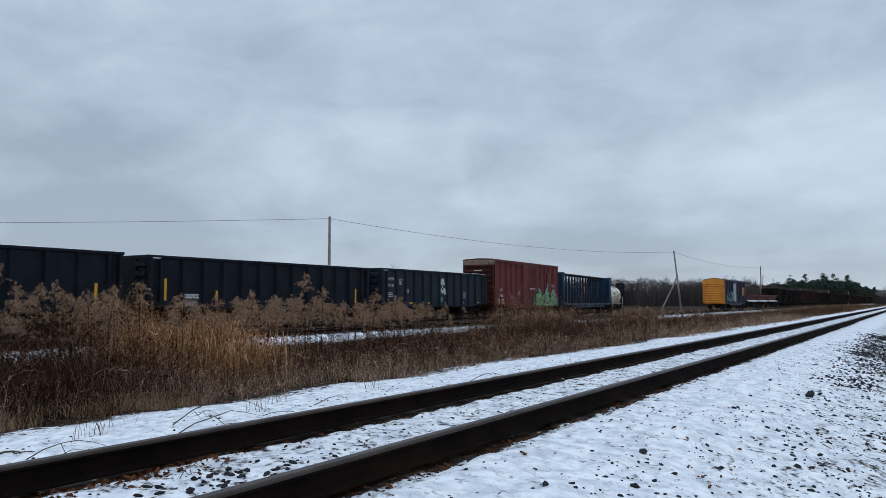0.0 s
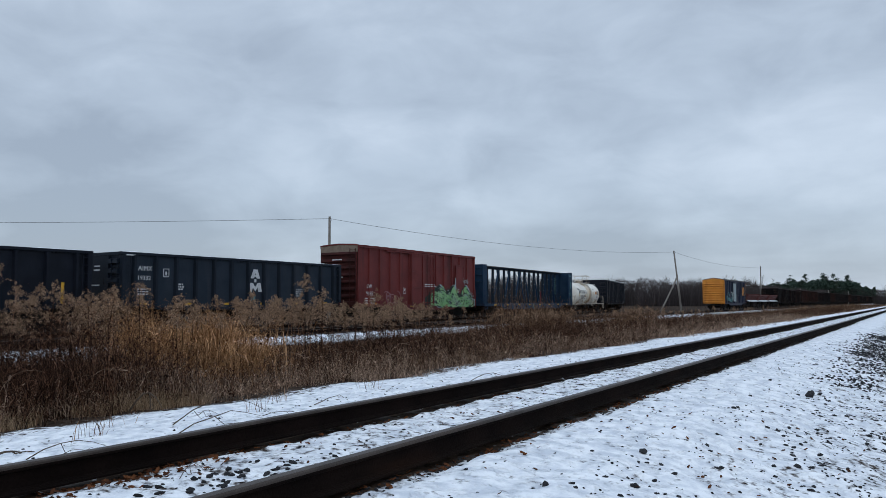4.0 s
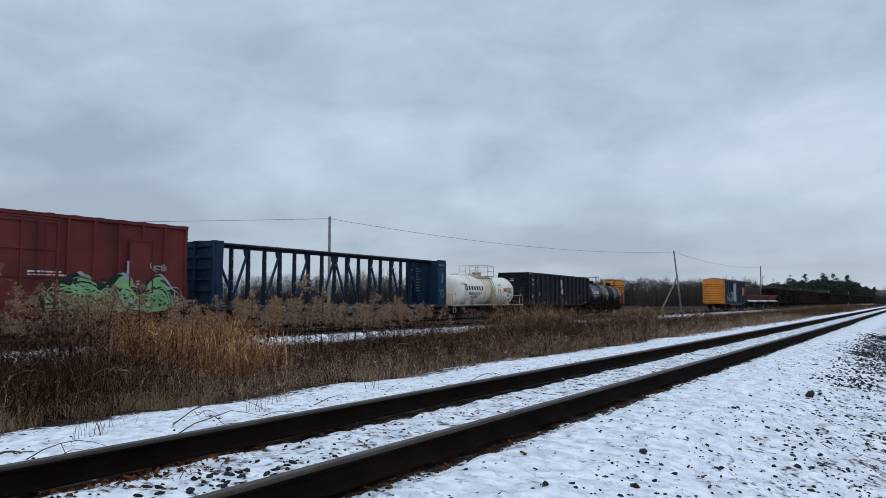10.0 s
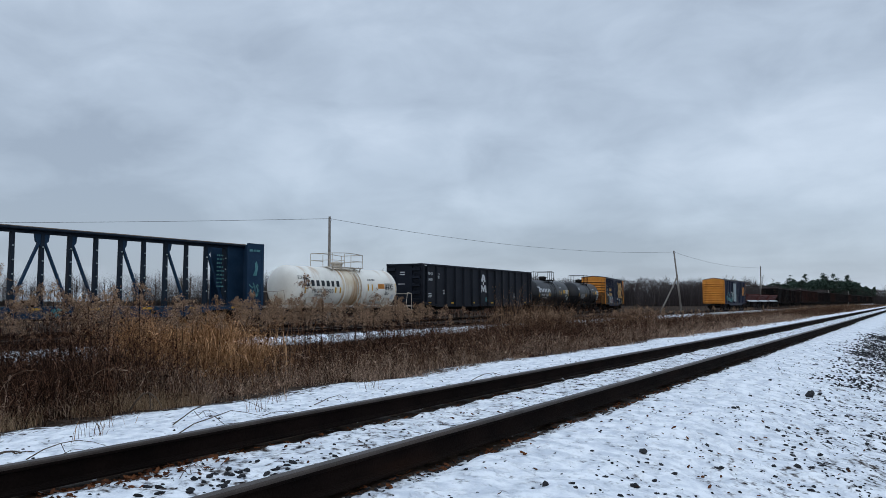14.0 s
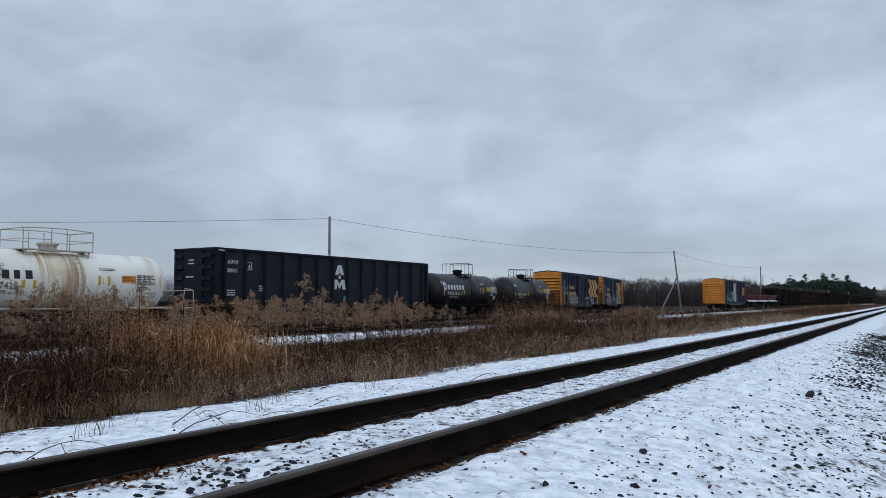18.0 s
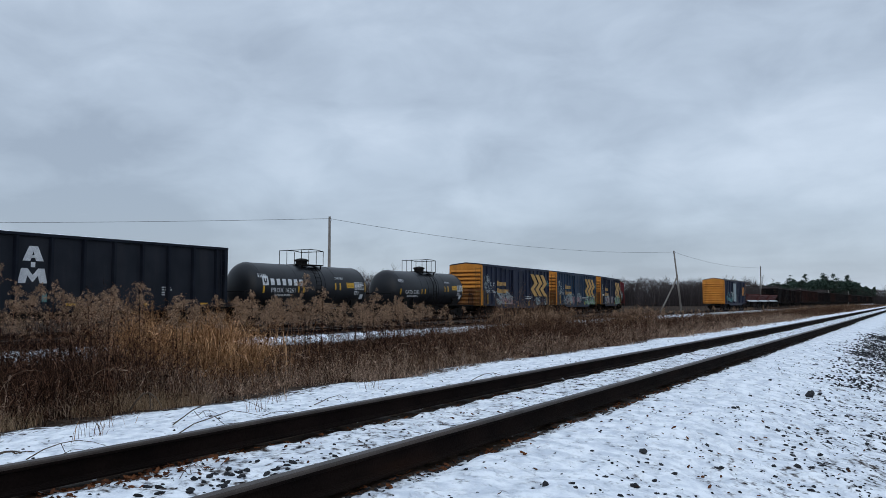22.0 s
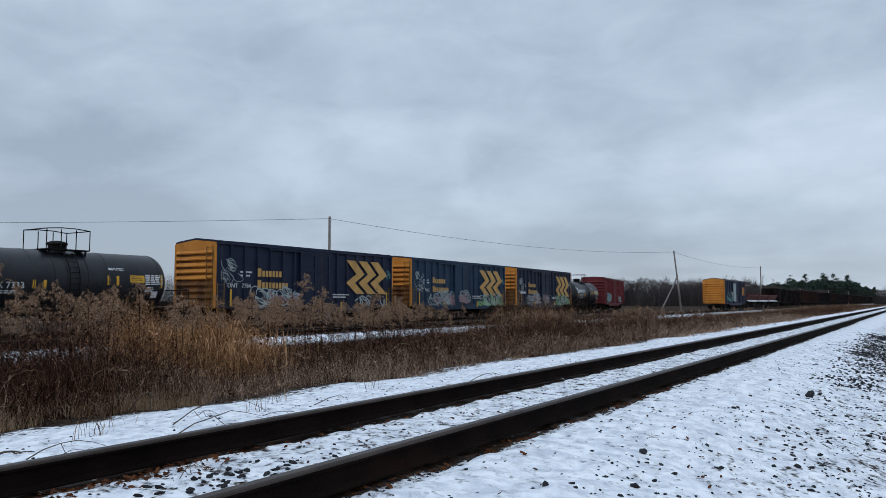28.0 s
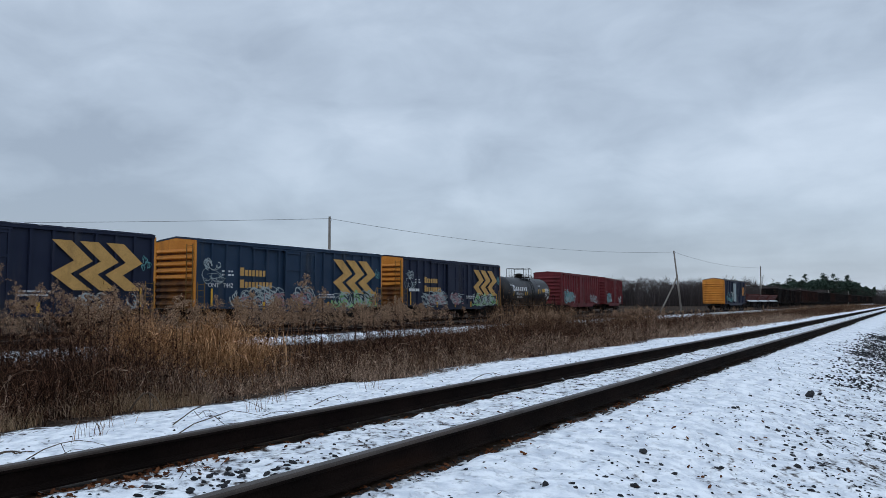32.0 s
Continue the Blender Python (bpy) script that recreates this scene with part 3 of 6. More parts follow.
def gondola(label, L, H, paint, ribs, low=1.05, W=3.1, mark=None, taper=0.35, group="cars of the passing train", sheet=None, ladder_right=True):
    car = thing("gondola_car", label, "rail car", group)
    y = W / 2
    for sy in (-1, 1):
        g = Geo()
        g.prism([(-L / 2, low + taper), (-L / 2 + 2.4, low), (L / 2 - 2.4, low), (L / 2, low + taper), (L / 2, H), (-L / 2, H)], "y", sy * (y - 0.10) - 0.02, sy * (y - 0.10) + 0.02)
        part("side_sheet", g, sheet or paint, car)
        g = Geo().cham(-L / 2 - 0.05, L / 2 + 0.05, sy * (y - 0.06) - 0.09, sy * (y - 0.06) + 0.09, H - 0.09, H + 0.05, 0.02)
        part("top_rail", g, paint, car)
        g = Geo().prism([(-L / 2, low + taper - 0.1), (-L / 2 + 2.4, low - 0.12), (L / 2 - 2.4, low - 0.12), (L / 2, low + taper - 0.1), (L / 2, low + taper), (L / 2 - 2.4, low), (-L / 2 + 2.4, low), (-L / 2, low + taper)], "y", sy * (y - 0.07) - 0.05, sy * (y - 0.07) + 0.05)
        part("side_sill", g, paint, car)
        for i in range(ribs):
            x = -L / 2 + 0.68 + (L - 1.36) * (i - 1) / (ribs - 3) if 0 < i < ribs - 1 else (L / 2 - 0.12) * (1 if i else -1)
            z0 = low - 0.1 + (taper if abs(x) > L / 2 - 1.0 else taper * 0.5 if abs(x) > L / 2 - 2.4 else 0)
            w = 0.15 if 0 < i < ribs - 1 else 0.20
            yy = sorted((sy * (y - 0.09), sy * (y + 0.08)))
            g = Geo().prism([(x - w / 2 - 0.03, yy[0] if sy > 0 else yy[1]), (x + w / 2 + 0.03, yy[0] if sy > 0 else yy[1]), (x + w / 2 - 0.02, yy[1] if sy > 0 else yy[0]), (x - w / 2 + 0.02, yy[1] if sy > 0 else yy[0])], "z", z0, H - 0.09)
            part("rib", g, paint, car)
    for sx in (-1, 1):
        x = sx * (L / 2 - 0.04)
        part("end_sheet", Geo().box(x - 0.03, x + 0.03, -y + 0.12, y - 0.12, low + 0.1, H - 0.02), paint, car)
        part("end_rail", Geo().cham(x - 0.09, x + 0.09, -y + 0.1, y - 0.1, H - 0.1, H + 0.04, 0.02), paint, car)
        for k in range(5):
            z = low + 0.35 + (H - low - 0.75) * k / 4
            for y0, y1 in ((-y + 0.14, -y + 0.80), (y - 0.80, y - 0.14)):
                part("end_rib", Geo().prism([(x + sx * 0.03, z - 0.12), (x + sx * 0.03, z + 0.16), (x + sx * 0.16, z + 0.10), (x + sx * 0.19, z - 0.08)], "y", y0, y1), paint, car)
        part("end_plate", Geo().box(min(x + sx * 0.03, x + sx * 0.13), max(x + sx * 0.03, x + sx * 0.13), -y + 0.84, y - 0.84, low + 0.15, H - 0.14), paint, car)
    part("floor", Geo().box(-L / 2, L / 2, -y + 0.12, y - 0.12, low - 0.05, low + 0.06), M["under"], car)
    ladder(car, -L / 2 + 0.02, -y - 0.05, low + 0.1, H - 0.25, 0.42, paint)
    if ladder_right:
        ladder(car, L / 2 - 0.44, -y - 0.05, low + 0.1, H - 0.25, 0.42, paint)
    ladder(car, -L / 2 - 0.14, -y + 0.12, low + 0.1, H - 0.25, 0.42, paint, "y")
    running_gear(car, L, low=low)
    ys = -y + 0.078
    if mark:
        snow_edge(car, -L / 2, L / 2, -y + 0.06, H + 0.05, round(L * 10))
        mark(car, L, H, low, ys, -y)
    return car


def boxcar(label, L, H, side, end, roof, door, ribs, low=1.0, W=3.15, peak=0.25, mark=None, end_ribs=9, group="cars of the passing train", top_panel=None, yellow_rungs=False, end_base=None, snowy=False, hatch=None):
    car = thing("boxcar", label, "rail car", group)
    y = W / 2
    d0, d1 = door
    for sy in (-1, 1):
        part("side_wall", Geo().box(-L / 2, L / 2, sy * (y - 0.14) - 0.03, sy * (y - 0.14) + 0.03, low, H), side, car)
        part("eave_rail", Geo().cham(-L / 2, L / 2, sy * (y - 0.05) - 0.06, sy * (y - 0.05) + 0.06, H - 0.12, H + 0.02, 0.02), side, car)
        part("side_sill", Geo().prism([(-L / 2, low), (-L / 2 + 2.8, low - 0.04), (-L / 2 + 3.6, low - 0.28), (L / 2 - 3.6, low - 0.28), (L / 2 - 2.8, low - 0.04), (L / 2, low), (L / 2, low + 0.12), (-L / 2, low + 0.12)], "y", sy * (y - 0.06) - 0.05, sy * (y - 0.06) + 0.05), side, car)
        for x in ribs:
            if d0 - 0.05 < x < d1 + 0.05 and sy < 0:
                continue
            base, top = sy * (y - 0.115), sy * y
            part("rib", Geo().prism([(x - 0.075, base), (x + 0.075, base), (x + 0.055, top), (x - 0.055, top)], "z", low + 0.1, H - 0.1), side, car)
    # sliding door with its frames, bars and rods
    dz1 = H - 0.22
    dr = part("door", Geo().box(d0, d1, -y - 0.03, -y + 0.05, low + 0.12, dz1), side, car)
    for k in range(4):
        z = low + 0.25 + (dz1 - low - 0.35) * k / 3
        part("door_bar", Geo().box(d0 + 0.06, d1 - 0.06, -y - 0.085, -y - 0.03, z - 0.045, z + 0.045), side, dr)
    for x in (d0 + 0.04, (d0 + d1) / 2, d1 - 0.04):
        part("door_post", Geo().box(x - 0.055, x + 0.055, -y - 0.09, -y - 0.03, low + 0.12, dz1), side, dr)
    for x in (d0 + 0.7 * (d1 - d0), d0 + 0.82 * (d1 - d0)):
        part("lock_rod", Geo().rod((x, -y - 0.09, low + 0.1), (x, -y - 0.09, dz1), 0.02, 6), side, dr)
    if hatch:
        h0, h1 = hatch
        hd = part("hatch_door", Geo().box(h0, h1, -y - 0.012, -y + 0.04, low + 0.15, H - 0.85), side, car, "narrow hatch door")
        for x in (h0, h1):
            part("hatch_post", Geo().box(x - 0.035, x + 0.035, -y - 0.05, -y - 0.012, low + 0.12, H - 0.80), side, hd)
        part("hatch_header", Geo().box(h0 - 0.1, h1 + 0.1, -y - 0.06, -y - 0.012, H - 0.84, H - 0.76), side, hd)
    part("door_track", Geo().box(d0 - (d1 - d0), d1 + 0.1, -y - 0.06, -y + 0.02, low + 0.02, low + 0.10), side, car)
    part("door_track", Geo().box(d0 - (d1 - d0), d1 + 0.1, -y - 0.06, -y + 0.02, H - 0.22, H - 0.14), side, car)
    for sx in (-1, 1):
        x = sx * (L / 2 - 0.05)
        # a darker end_base puts rib-gap shade, and dirt, into wall and lower ribs
        e = part("end_wall", Geo().prism([(-y + 0.07, low), (y - 0.07, low), (y - 0.02, H), (0, H + peak), (-y + 0.02, H)], "x", x - 0.04, x + 0.04), end_base or end, car)
        for k in range(end_ribs):
            z = low + 0.22 + (H - 0.75 - low) * k / (end_ribs - 1)
            part("end_rib", Geo().prism([(x + sx * 0.04, z - 0.09), (x + sx * 0.04, z + 0.15), (x + sx * 0.10, z + 0.10), (x + sx * 0.17, z - 0.02), (x + sx * 0.15, z - 0.07)], "y", -y + 0.14, y - 0.14), end_base if end_base and k < 4 else end, e)
        if end_base:
            part("end_panel", Geo().prism([(-y + 0.03, H - 0.42), (y - 0.03, H - 0.42), (y - 0.02, H - 0.02), (0, H + peak - 0.02), (-y + 0.02, H - 0.02)], "x", x + sx * 0.045, x + sx * 0.09), end, e)
            for sy in (-1, 1):
                part("corner_post", Geo().box(min(x, x + sx * 0.13), max(x, x + sx * 0.13), sy * (y - 0.07) - 0.06, sy * (y - 0.07) + 0.06, low, H - 0.05), end, e)
        if top_panel:
            part("end_panel", Geo().prism([(-y + 0.05, H - 0.42), (y - 0.05, H - 0.42), (y - 0.03, H - 0.02), (0, H + peak - 0.03), (-y + 0.03, H - 0.02)], "x", x + sx * 0.045, x + sx * 0.07), top_panel, e, "dusty tan panel under the roof")
    n = 14
    g = Geo()
    g.prism([(-y - 0.02, H), (-y - 0.02, H + 0.04), (0, H + peak + 0.05), (y + 0.02, H + 0.04), (y + 0.02, H), (0, H + peak)], "x", -L / 2, L / 2)
    rf = part("roof", g, roof, car, "")
    for i in range(n + 1):
        x = -L / 2 + 0.05 + (L - 0.1) * i / n
        part("roof_rib", Geo().prism([(-y - 0.01, H + 0.03), (-y - 0.01, H + 0.052), (-y + 0.25, H + 0.09 + peak * 0.14), (0, H + peak + 0.09), (y - 0.25, H + 0.09 + peak * 0.14), (y + 0.01, H + 0.052), (y + 0.01, H + 0.03), (0, H + peak + 0.04)], "x", x - 0.04, x + 0.04), roof, rf)
    rung = M["rung"] if yellow_rungs else side
    ladder(car, -L / 2 + 0.05, -y - 0.06, low - 0.05, low + 1.2, 0.45, rung, steps=4)
    ladder(car, L / 2 - 0.5, -y - 0.06, low - 0.05, low + 1.2, 0.45, rung, steps=4)
    ladder(car, -L / 2 - 0.16, -y + 0.1, low, H - 0.3, 0.45, rung if yellow_rungs else end, "y")
    running_gear(car, L, 2.0)
    if snowy:
        snow_edge(car, -L / 2 + 0.3, L / 2 - 0.3, -y + 0.06, H + 0.088, round(L * 100))
    if mark:
        mark(car, L, H, low, -y + 0.108, -y)
    return car


def centerbeam(label, L, H, paint, mark=None, W=2.95):
    car = thing("centerbeam_flatcar", label, "rail car", "cars of the passing train")
    y, low = W / 2, 1.0
    part("deck", Geo().prism([(-y, 0.98), (y, 0.98), (y, 1.12), (-y, 1.12)], "x", -L / 2, L / 2), paint, car)
    for sy in (-1, 1):
        part("side_sill", Geo().prism([(-L / 2, 0.92), (-L / 2 + 3.4, 0.92), (-L / 2 + 4.6, 0.62), (L / 2 - 4.6, 0.62), (L / 2 - 3.4, 0.92), (L / 2, 0.92), (L / 2, 1.10), (-L / 2, 1.10)], "y", sy * y - 0.05, sy * y + 0.05), paint, car)
    for sx in (-1, 1):
        x = sx * (L / 2 - 0.08)
        b = part("bulkhead", Geo().box(x - 0.05, x + 0.05, -y, y, 1.1, H), paint, car, "ribbed steel end bulkhead")
        for k in range(6):
            z = 1.35 + (H - 1.6) * k / 5
            part("bulkhead_rib", Geo().box(x + sx * 0.05, x + sx * 0.17, -y + 0.05, y - 0.05, z - 0.06, z + 0.06), paint, b)
        for yy in (-y + 0.06, 0, y - 0.06):
            part("bulkhead_post", Geo().box(x + sx * 0.05 - 0.03, x + sx * 0.20, yy - 0.07, yy + 0.07, 1.1, H), paint, b)
        # deep stiffening web behind the bulkhead
        w = x - sx * 1.15
        part("end_web", Geo().prism([(x, 1.1), (x, H), (w, H), (w, 1.1)], "y", -0.12, 0.12) if sx > 0 else Geo().prism([(x, 1.1), (x, H), (x - sx * 0.55, H), (x - sx * 0.35, 1.1)], "y", -0.12, 0.12), paint, car)
        for sy in (-1, 1):
            part("bulkhead_gusset", Geo().prism([(x, 1.1), (x, H), (x - sx * 0.5, H), (x - sx * 0.42, 1.1)], "y", sy * (y - 0.02) - 0.03, sy * (y - 0.02) + 0.03) if sx < 0 else Geo().prism([(x, 1.1), (x, H), (x - sx * 1.0, H), (x - sx * 1.0, 1.1)], "y", sy * (y - 0.02) - 0.03, sy * (y - 0.02) + 0.03), paint, car)
    part("top_chord", Geo().cham(-L / 2, L / 2, -0.32, 0.32, H - 0.11, H, 0.03), M["beam_dark"], car)
    part("chord_cap", Geo().box(-L / 2 + 0.1, L / 2 - 0.1, -0.30, 0.30, H, H + 0.035), M["end_tan"], car, "weathered tan strip on the top chord")
    part("top_chord_web", Geo().box(-L / 2, L / 2, -0.09, 0.09, H - 0.24, H - 0.1), M["beam_dark"], car)
    n = 16
    xs = [-L / 2 + 1.2 + (L - 2.6) * i / n for i in range(n + 1)]
    for x in xs:
        post = part("post", Geo().loft([(x - 0.075, [(-0.14, 1.1), (0.14, 1.1), (0.09, H - 0.12), (-0.09, H - 0.12)]), (x + 0.075, [(-0.14, 1.1), (0.14, 1.1), (0.09, H - 0.12), (-0.09, H - 0.12)])]), M["beam_dark"], car)
        for z in (1.9, 2.5, 3.1, 3.7):
            part("strap_eye", Geo().box(x - 0.03, x + 0.03, -0.15, -0.09, z - 0.03, z + 0.03), M["graffiti_pale"], post, "pale worn strap eye")
    mid = n // 2
    for i in range(n):
        a, b = xs[i], xs[i + 1]
        if i in (mid - 1, mid):
            segs = [((a, 1.15), (b, H - 0.3))] if i == mid - 1 else [((a, H - 0.3), (b, 1.15))]
        elif i == 0:
            segs = [((a, H - 0.3), (b, 1.9))]
        elif i % 2 == 0:
            continue
        else:
            segs = [((a, 1.15), (b, H - 0.3))] if i < mid else [((a, H - 0.3), (b, 1.15))]
        for p, q in segs:
            part("diagonal", Geo().bar((p[0], 0, p[1]), (q[0], 0, q[1]), 0.10, 0.13, (0, 1, 0)), paint, car)
            u, w = (p, q) if p[1] > q[1] else (q, p)
            e = 0.28 if w[0] > u[0] else -0.28
            part("gusset", Geo().prism([(u[0], u[1] - 0.55), (u[0], u[1] + 0.1), (u[0] + e * 1.2, u[1] + 0.1), (u[0] + e, u[1] - 0.25)], "y", -0.06, 0.06), paint, car)
    for i in range(9):
        x = -L / 2 + 2.5 + (L - 5) * i / 8
        part("winch", Geo().rod((x - 0.1, -y - 0.06, 0.86), (x + 0.1, -y - 0.06, 0.86), 0.09, 8), M["under"], car)
    for i in range(8):
        plate(car, "reflector", -L / 2 + 2.0 + i * (L - 4.2) / 7, 0.98, 0.5, 0.1, -y - 0.051, M["yellow_mark"], "yellow reflective strip")
    ladder(car, -L / 2 + 0.1, -y - 0.06, 0.7, 2.2, 0.42, paint)
    ladder(car, L / 2 - 0.55, -y - 0.06, 0.7, 2.2, 0.42, paint)
    running_gear(car, L, 2.3)
    if mark:
        mark(car, L, H, low, -y - 0.031, -y)
    return car


def tank_car(label, L, shell_a, shell_b, R, CZ, paint, trim, mark=None, hand_h=0.88, mid_rail=False, stained=False, reach=0.98):
    """L: between the ends of the platforms; the shell runs from shell_a to shell_b."""
    car = thing("tank_car", label, "rail car", "cars of the passing train")
    mid, half = (shell_a + shell_b) / 2, (shell_b - shell_a) / 2
    head = R * 0.52
    prof = []
    for i in range(9):
        t = math.pi / 2 * i / 8
        prof.append((shell_a + head - head * math.cos(t), max(0.02, R * math.sin(t) ** 0.9)))
    prof += [(shell_a + head + (2 * half - 2 * head) * k / 6, R) for k in range(1, 6)]
    prof += [(2 * mid - a, r) for a, r in reversed(prof[:9])]
    part("shell", Geo().lathe(prof, "x", 40, (0, 0, CZ)), paint, car, "", True)
    for x in (shell_a + head, mid - half * 0.33, mid + half * 0.33, shell_b - head):
        part("weld_band", Geo().lathe([(x - 0.03, R + 0.003), (x - 0.02, R + 0.012), (x + 0.02, R + 0.012), (x + 0.03, R + 0.003)], "x", 40, (0, 0, CZ)), paint, car, "", True)
    if stained:
        part("stained_course", Geo().lathe([(mid - 1.0, R + 0.002), (mid - 0.99, R + 0.005), (mid + 0.99, R + 0.005), (mid + 1.0, R + 0.002)], "x", 40, (0, 0, CZ)), M["tank_stained"], car, "cream shell course with rust stains", True)
    for x in (mid - 0.75, mid + 0.75):
        part("strap", Geo().lathe([(x - 0.06, R + 0.002), (x - 0.055, R + 0.02), (x + 0.055, R + 0.02), (x + 0.06, R + 0.002)], "x", 40, (0, 0, CZ)), paint, car, "", True)
    top = CZ + R
    part("manway", Geo().lathe([(top - 0.15, 0.36), (top + 0.24, 0.36), (top + 0.25, 0.44), (top + 0.33, 0.44), (top + 0.40, 0.30), (top + 0.44, 0.06)], "z", 20, (mid, 0, 0)), trim, car, "domed manway cover", True)
    g = Geo()
    for sy in (-1, 1):
        g.box(mid - reach, mid + reach, sy * 0.72 - 0.2, sy * 0.72 + 0.2, top - 0.02, top + 0.03)
    for sx in (-1, 1):
        g.box(mid + sx * (reach - 0.18) - 0.18, mid + sx * (reach - 0.18) + 0.18, -0.52, 0.52, top - 0.02, top + 0.03)
    for sx in (-1, 1):
        for sy in (-1, 1):
            g.bar((mid + sx * (reach - 0.15), sy * 0.85, top - 0.02), (mid + sx * (reach - 0.15), sy * 0.72, top - 0.45), 0.06, 0.06)
    plat = part("platform", g, trim, car, "walkway round the manway")
    zt = top + hand_h

    def pipe(a, b, r=0.022, name="handrail"):
        part(name, Geo().rod(a, b, r, 6), trim, car)

    for sy in (-1, 1):
        for x in (mid - reach, mid - 0.34, mid + 0.34, mid + reach):
            pipe((x, sy * 0.9, top), (x, sy * 0.9, zt), name="rail_post")
        pipe((mid - reach, sy * 0.9, zt), (mid - 0.34, sy * 0.9, zt + 0.06))
        pipe((mid - 0.34, sy * 0.9, zt + 0.06), (mid + 0.34, sy * 0.9, zt + 0.06))
        pipe((mid + 0.34, sy * 0.9, zt + 0.06), (mid + reach, sy * 0.9, zt))
        if mid_rail:
            pipe((mid - reach, sy * 0.9, top + hand_h * 0.5), (mid - 0.34, sy * 0.9, top + hand_h * 0.5), 0.018)
            pipe((mid + 0.34, sy * 0.9, top + hand_h * 0.5), (mid + reach, sy * 0.9, top + hand_h * 0.5), 0.018)
    for sx in (-1, 1):
        pipe((mid + sx * reach, -0.9, zt), (mid + sx * reach, 0.9, zt))
        if mid_rail:
            pipe((mid + sx * reach, -0.9, top + hand_h * 0.5), (mid + sx * reach, 0.9, top + hand_h * 0.5), 0.018)
    # ladders down both flanks
    lx = mid + max(0.0, reach - 0.95)
    for sy in (-1, 1):
        g = Geo()
        for d in (-0.22, 0.22):
            pts = [(lx + d, sy * (R + 0.09) * math.sin(t), CZ + (R + 0.09) * math.cos(t)) for t in np.linspace(0.55, 1.75, 8)]
            pts.append((lx + d, sy * (R + 0.12), 0.75))
            g.path(pts, 0.022, 5)
        for t in np.linspace(0.62, 2.0, 9):
            yy, zz = sy * (R + 0.09) * min(1, math.sin(min(t, 1.57))), CZ + (R + 0.09) * math.cos(t)
            g.rod((lx - 0.22, yy, zz), (lx + 0.22, yy, zz), 0.016, 5)
        part("ladder", g, trim, car)
    # saddles, end platforms and grab rails
    for sx in (-1, 1):
        x = (shell_a + 1.55) if sx < 0 else (shell_b - 1.55)
        g = Geo().prism([(-1.15, 0.98), (1.15, 0.98), (1.2, CZ - R * 0.45), (0.7, CZ - R * 0.82), (0, CZ - R * 0.98), (-0.7, CZ - R * 0.82), (-1.2, CZ - R * 0.45)], "x", x - 0.35, x + 0.35)
        part("saddle", g, trim, car)
        e = sx * L / 2
        g = Geo().box(min(e, e - sx * 1.7), max(e, e - sx * 1.7), -1.45, 1.45, 0.98, 1.07)
        pl = part("end_platform", g, trim, car)
        g = Geo()
        for yy in (-1.4, 1.4):
            g.path([(e - sx * 0.05, yy, 1.05), (e - sx * 0.05, yy, 1.9), (e - sx * 0.55, yy, 2.0), (e - sx * 0.75, yy, 1.05)], 0.022, 6)
        g.path([(e - sx * 0.05, -1.4, 1.9), (e - sx * 0.05, 1.4, 1.9)], 0.022, 6)
        for yy in (-1.43, 1.43):
            for z in (0.5, 0.78):
                g.bar((e - sx * 0.1, yy, z), (e - sx * 0.55, yy, z), 0.03, 0.03)
            for d in (0.1, 0.55):
                g.bar((e - sx * d, yy, 0.45), (e - sx * d, yy, 1.0), 0.03, 0.03, (1, 0, 0))
        part("grab_rail", g, trim, pl)
    for sy in (-1, 1):
        part("side_rail", Geo().rod((-L / 2 + 1.5, sy * 1.42, 1.04), (L / 2 - 1.5, sy * 1.42, 1.04), 0.04, 6), trim, car)
        g = Geo()
        for x in (mid - half * 0.55, mid + half * 0.55):
            g.bar((x, sy * 1.42, 1.04), (x, sy * R * 0.9, CZ - R * 0.45), 0.05, 0.05, (1, 0, 0))
        part("rail_bracket", g, trim, car)
    part("valve", Geo().lathe([(CZ - R - 0.3, 0.12), (CZ - R - 0.05, 0.2), (CZ - R + 0.05, 0.2)], "z", 12, (mid, 0, 0)), M["under"], car)
    running_gear(car, L, 1.75)
    if mark:
        mark(car, mid, half, R, CZ)
    return car


def on_shell(g, R, CZ, x0, x1, t0, t1, n=3):
    """A patch that follows the tank's flank; t: degrees up from its middle, on the near side."""
    rr = R + 0.008
    a = [radians(t0 + (t1 - t0) * i / n) for i in range(n + 1)]
    verts = [(x, -rr * math.cos(t), CZ + rr * math.sin(t)) for t in a for x in (x0, x1)]
    g.add(verts, [(2 * i, 2 * i + 1, 2 * i + 3, 2 * i + 2) for i in range(n)])
    return g


def shell_patch(car, name, R, CZ, x0, x1, t0, t1, mat, label=""):
    return part(name, on_shell(Geo(), R, CZ, x0, x1, t0, t1), mat, car, label)


def shell_lines(car, R, CZ, x, t, w, n, mat, seed=0, dt=2.0, gap=1.6):
    rng, g = random.Random(seed), Geo()
    for i in range(n):
        xx, tt, end = x, t - i * (dt + gap), x + w * rng.uniform(0.75, 1.0)
        while xx < end - 0.03:
            k = min(rng.uniform(0.1, 0.3), end - xx)
            on_shell(g, R, CZ, xx, xx + k, tt - dt, tt, 1)
            xx += k + 0.05
    return tagged(part("stencil_text", g, mat, car), kind="stuff")


def shell_blocks(car, name, R, CZ, count, x, t0, t1, w, mat, label=""):
    """A name on a tank as plain upright bars."""
    for i in range(count):
        xx = x + i * w * 1.17
        part(name, on_shell(Geo(), R, CZ, xx, xx + w * 0.72, t0, t1), mat, car, label)


# ---- marks on the cars ----


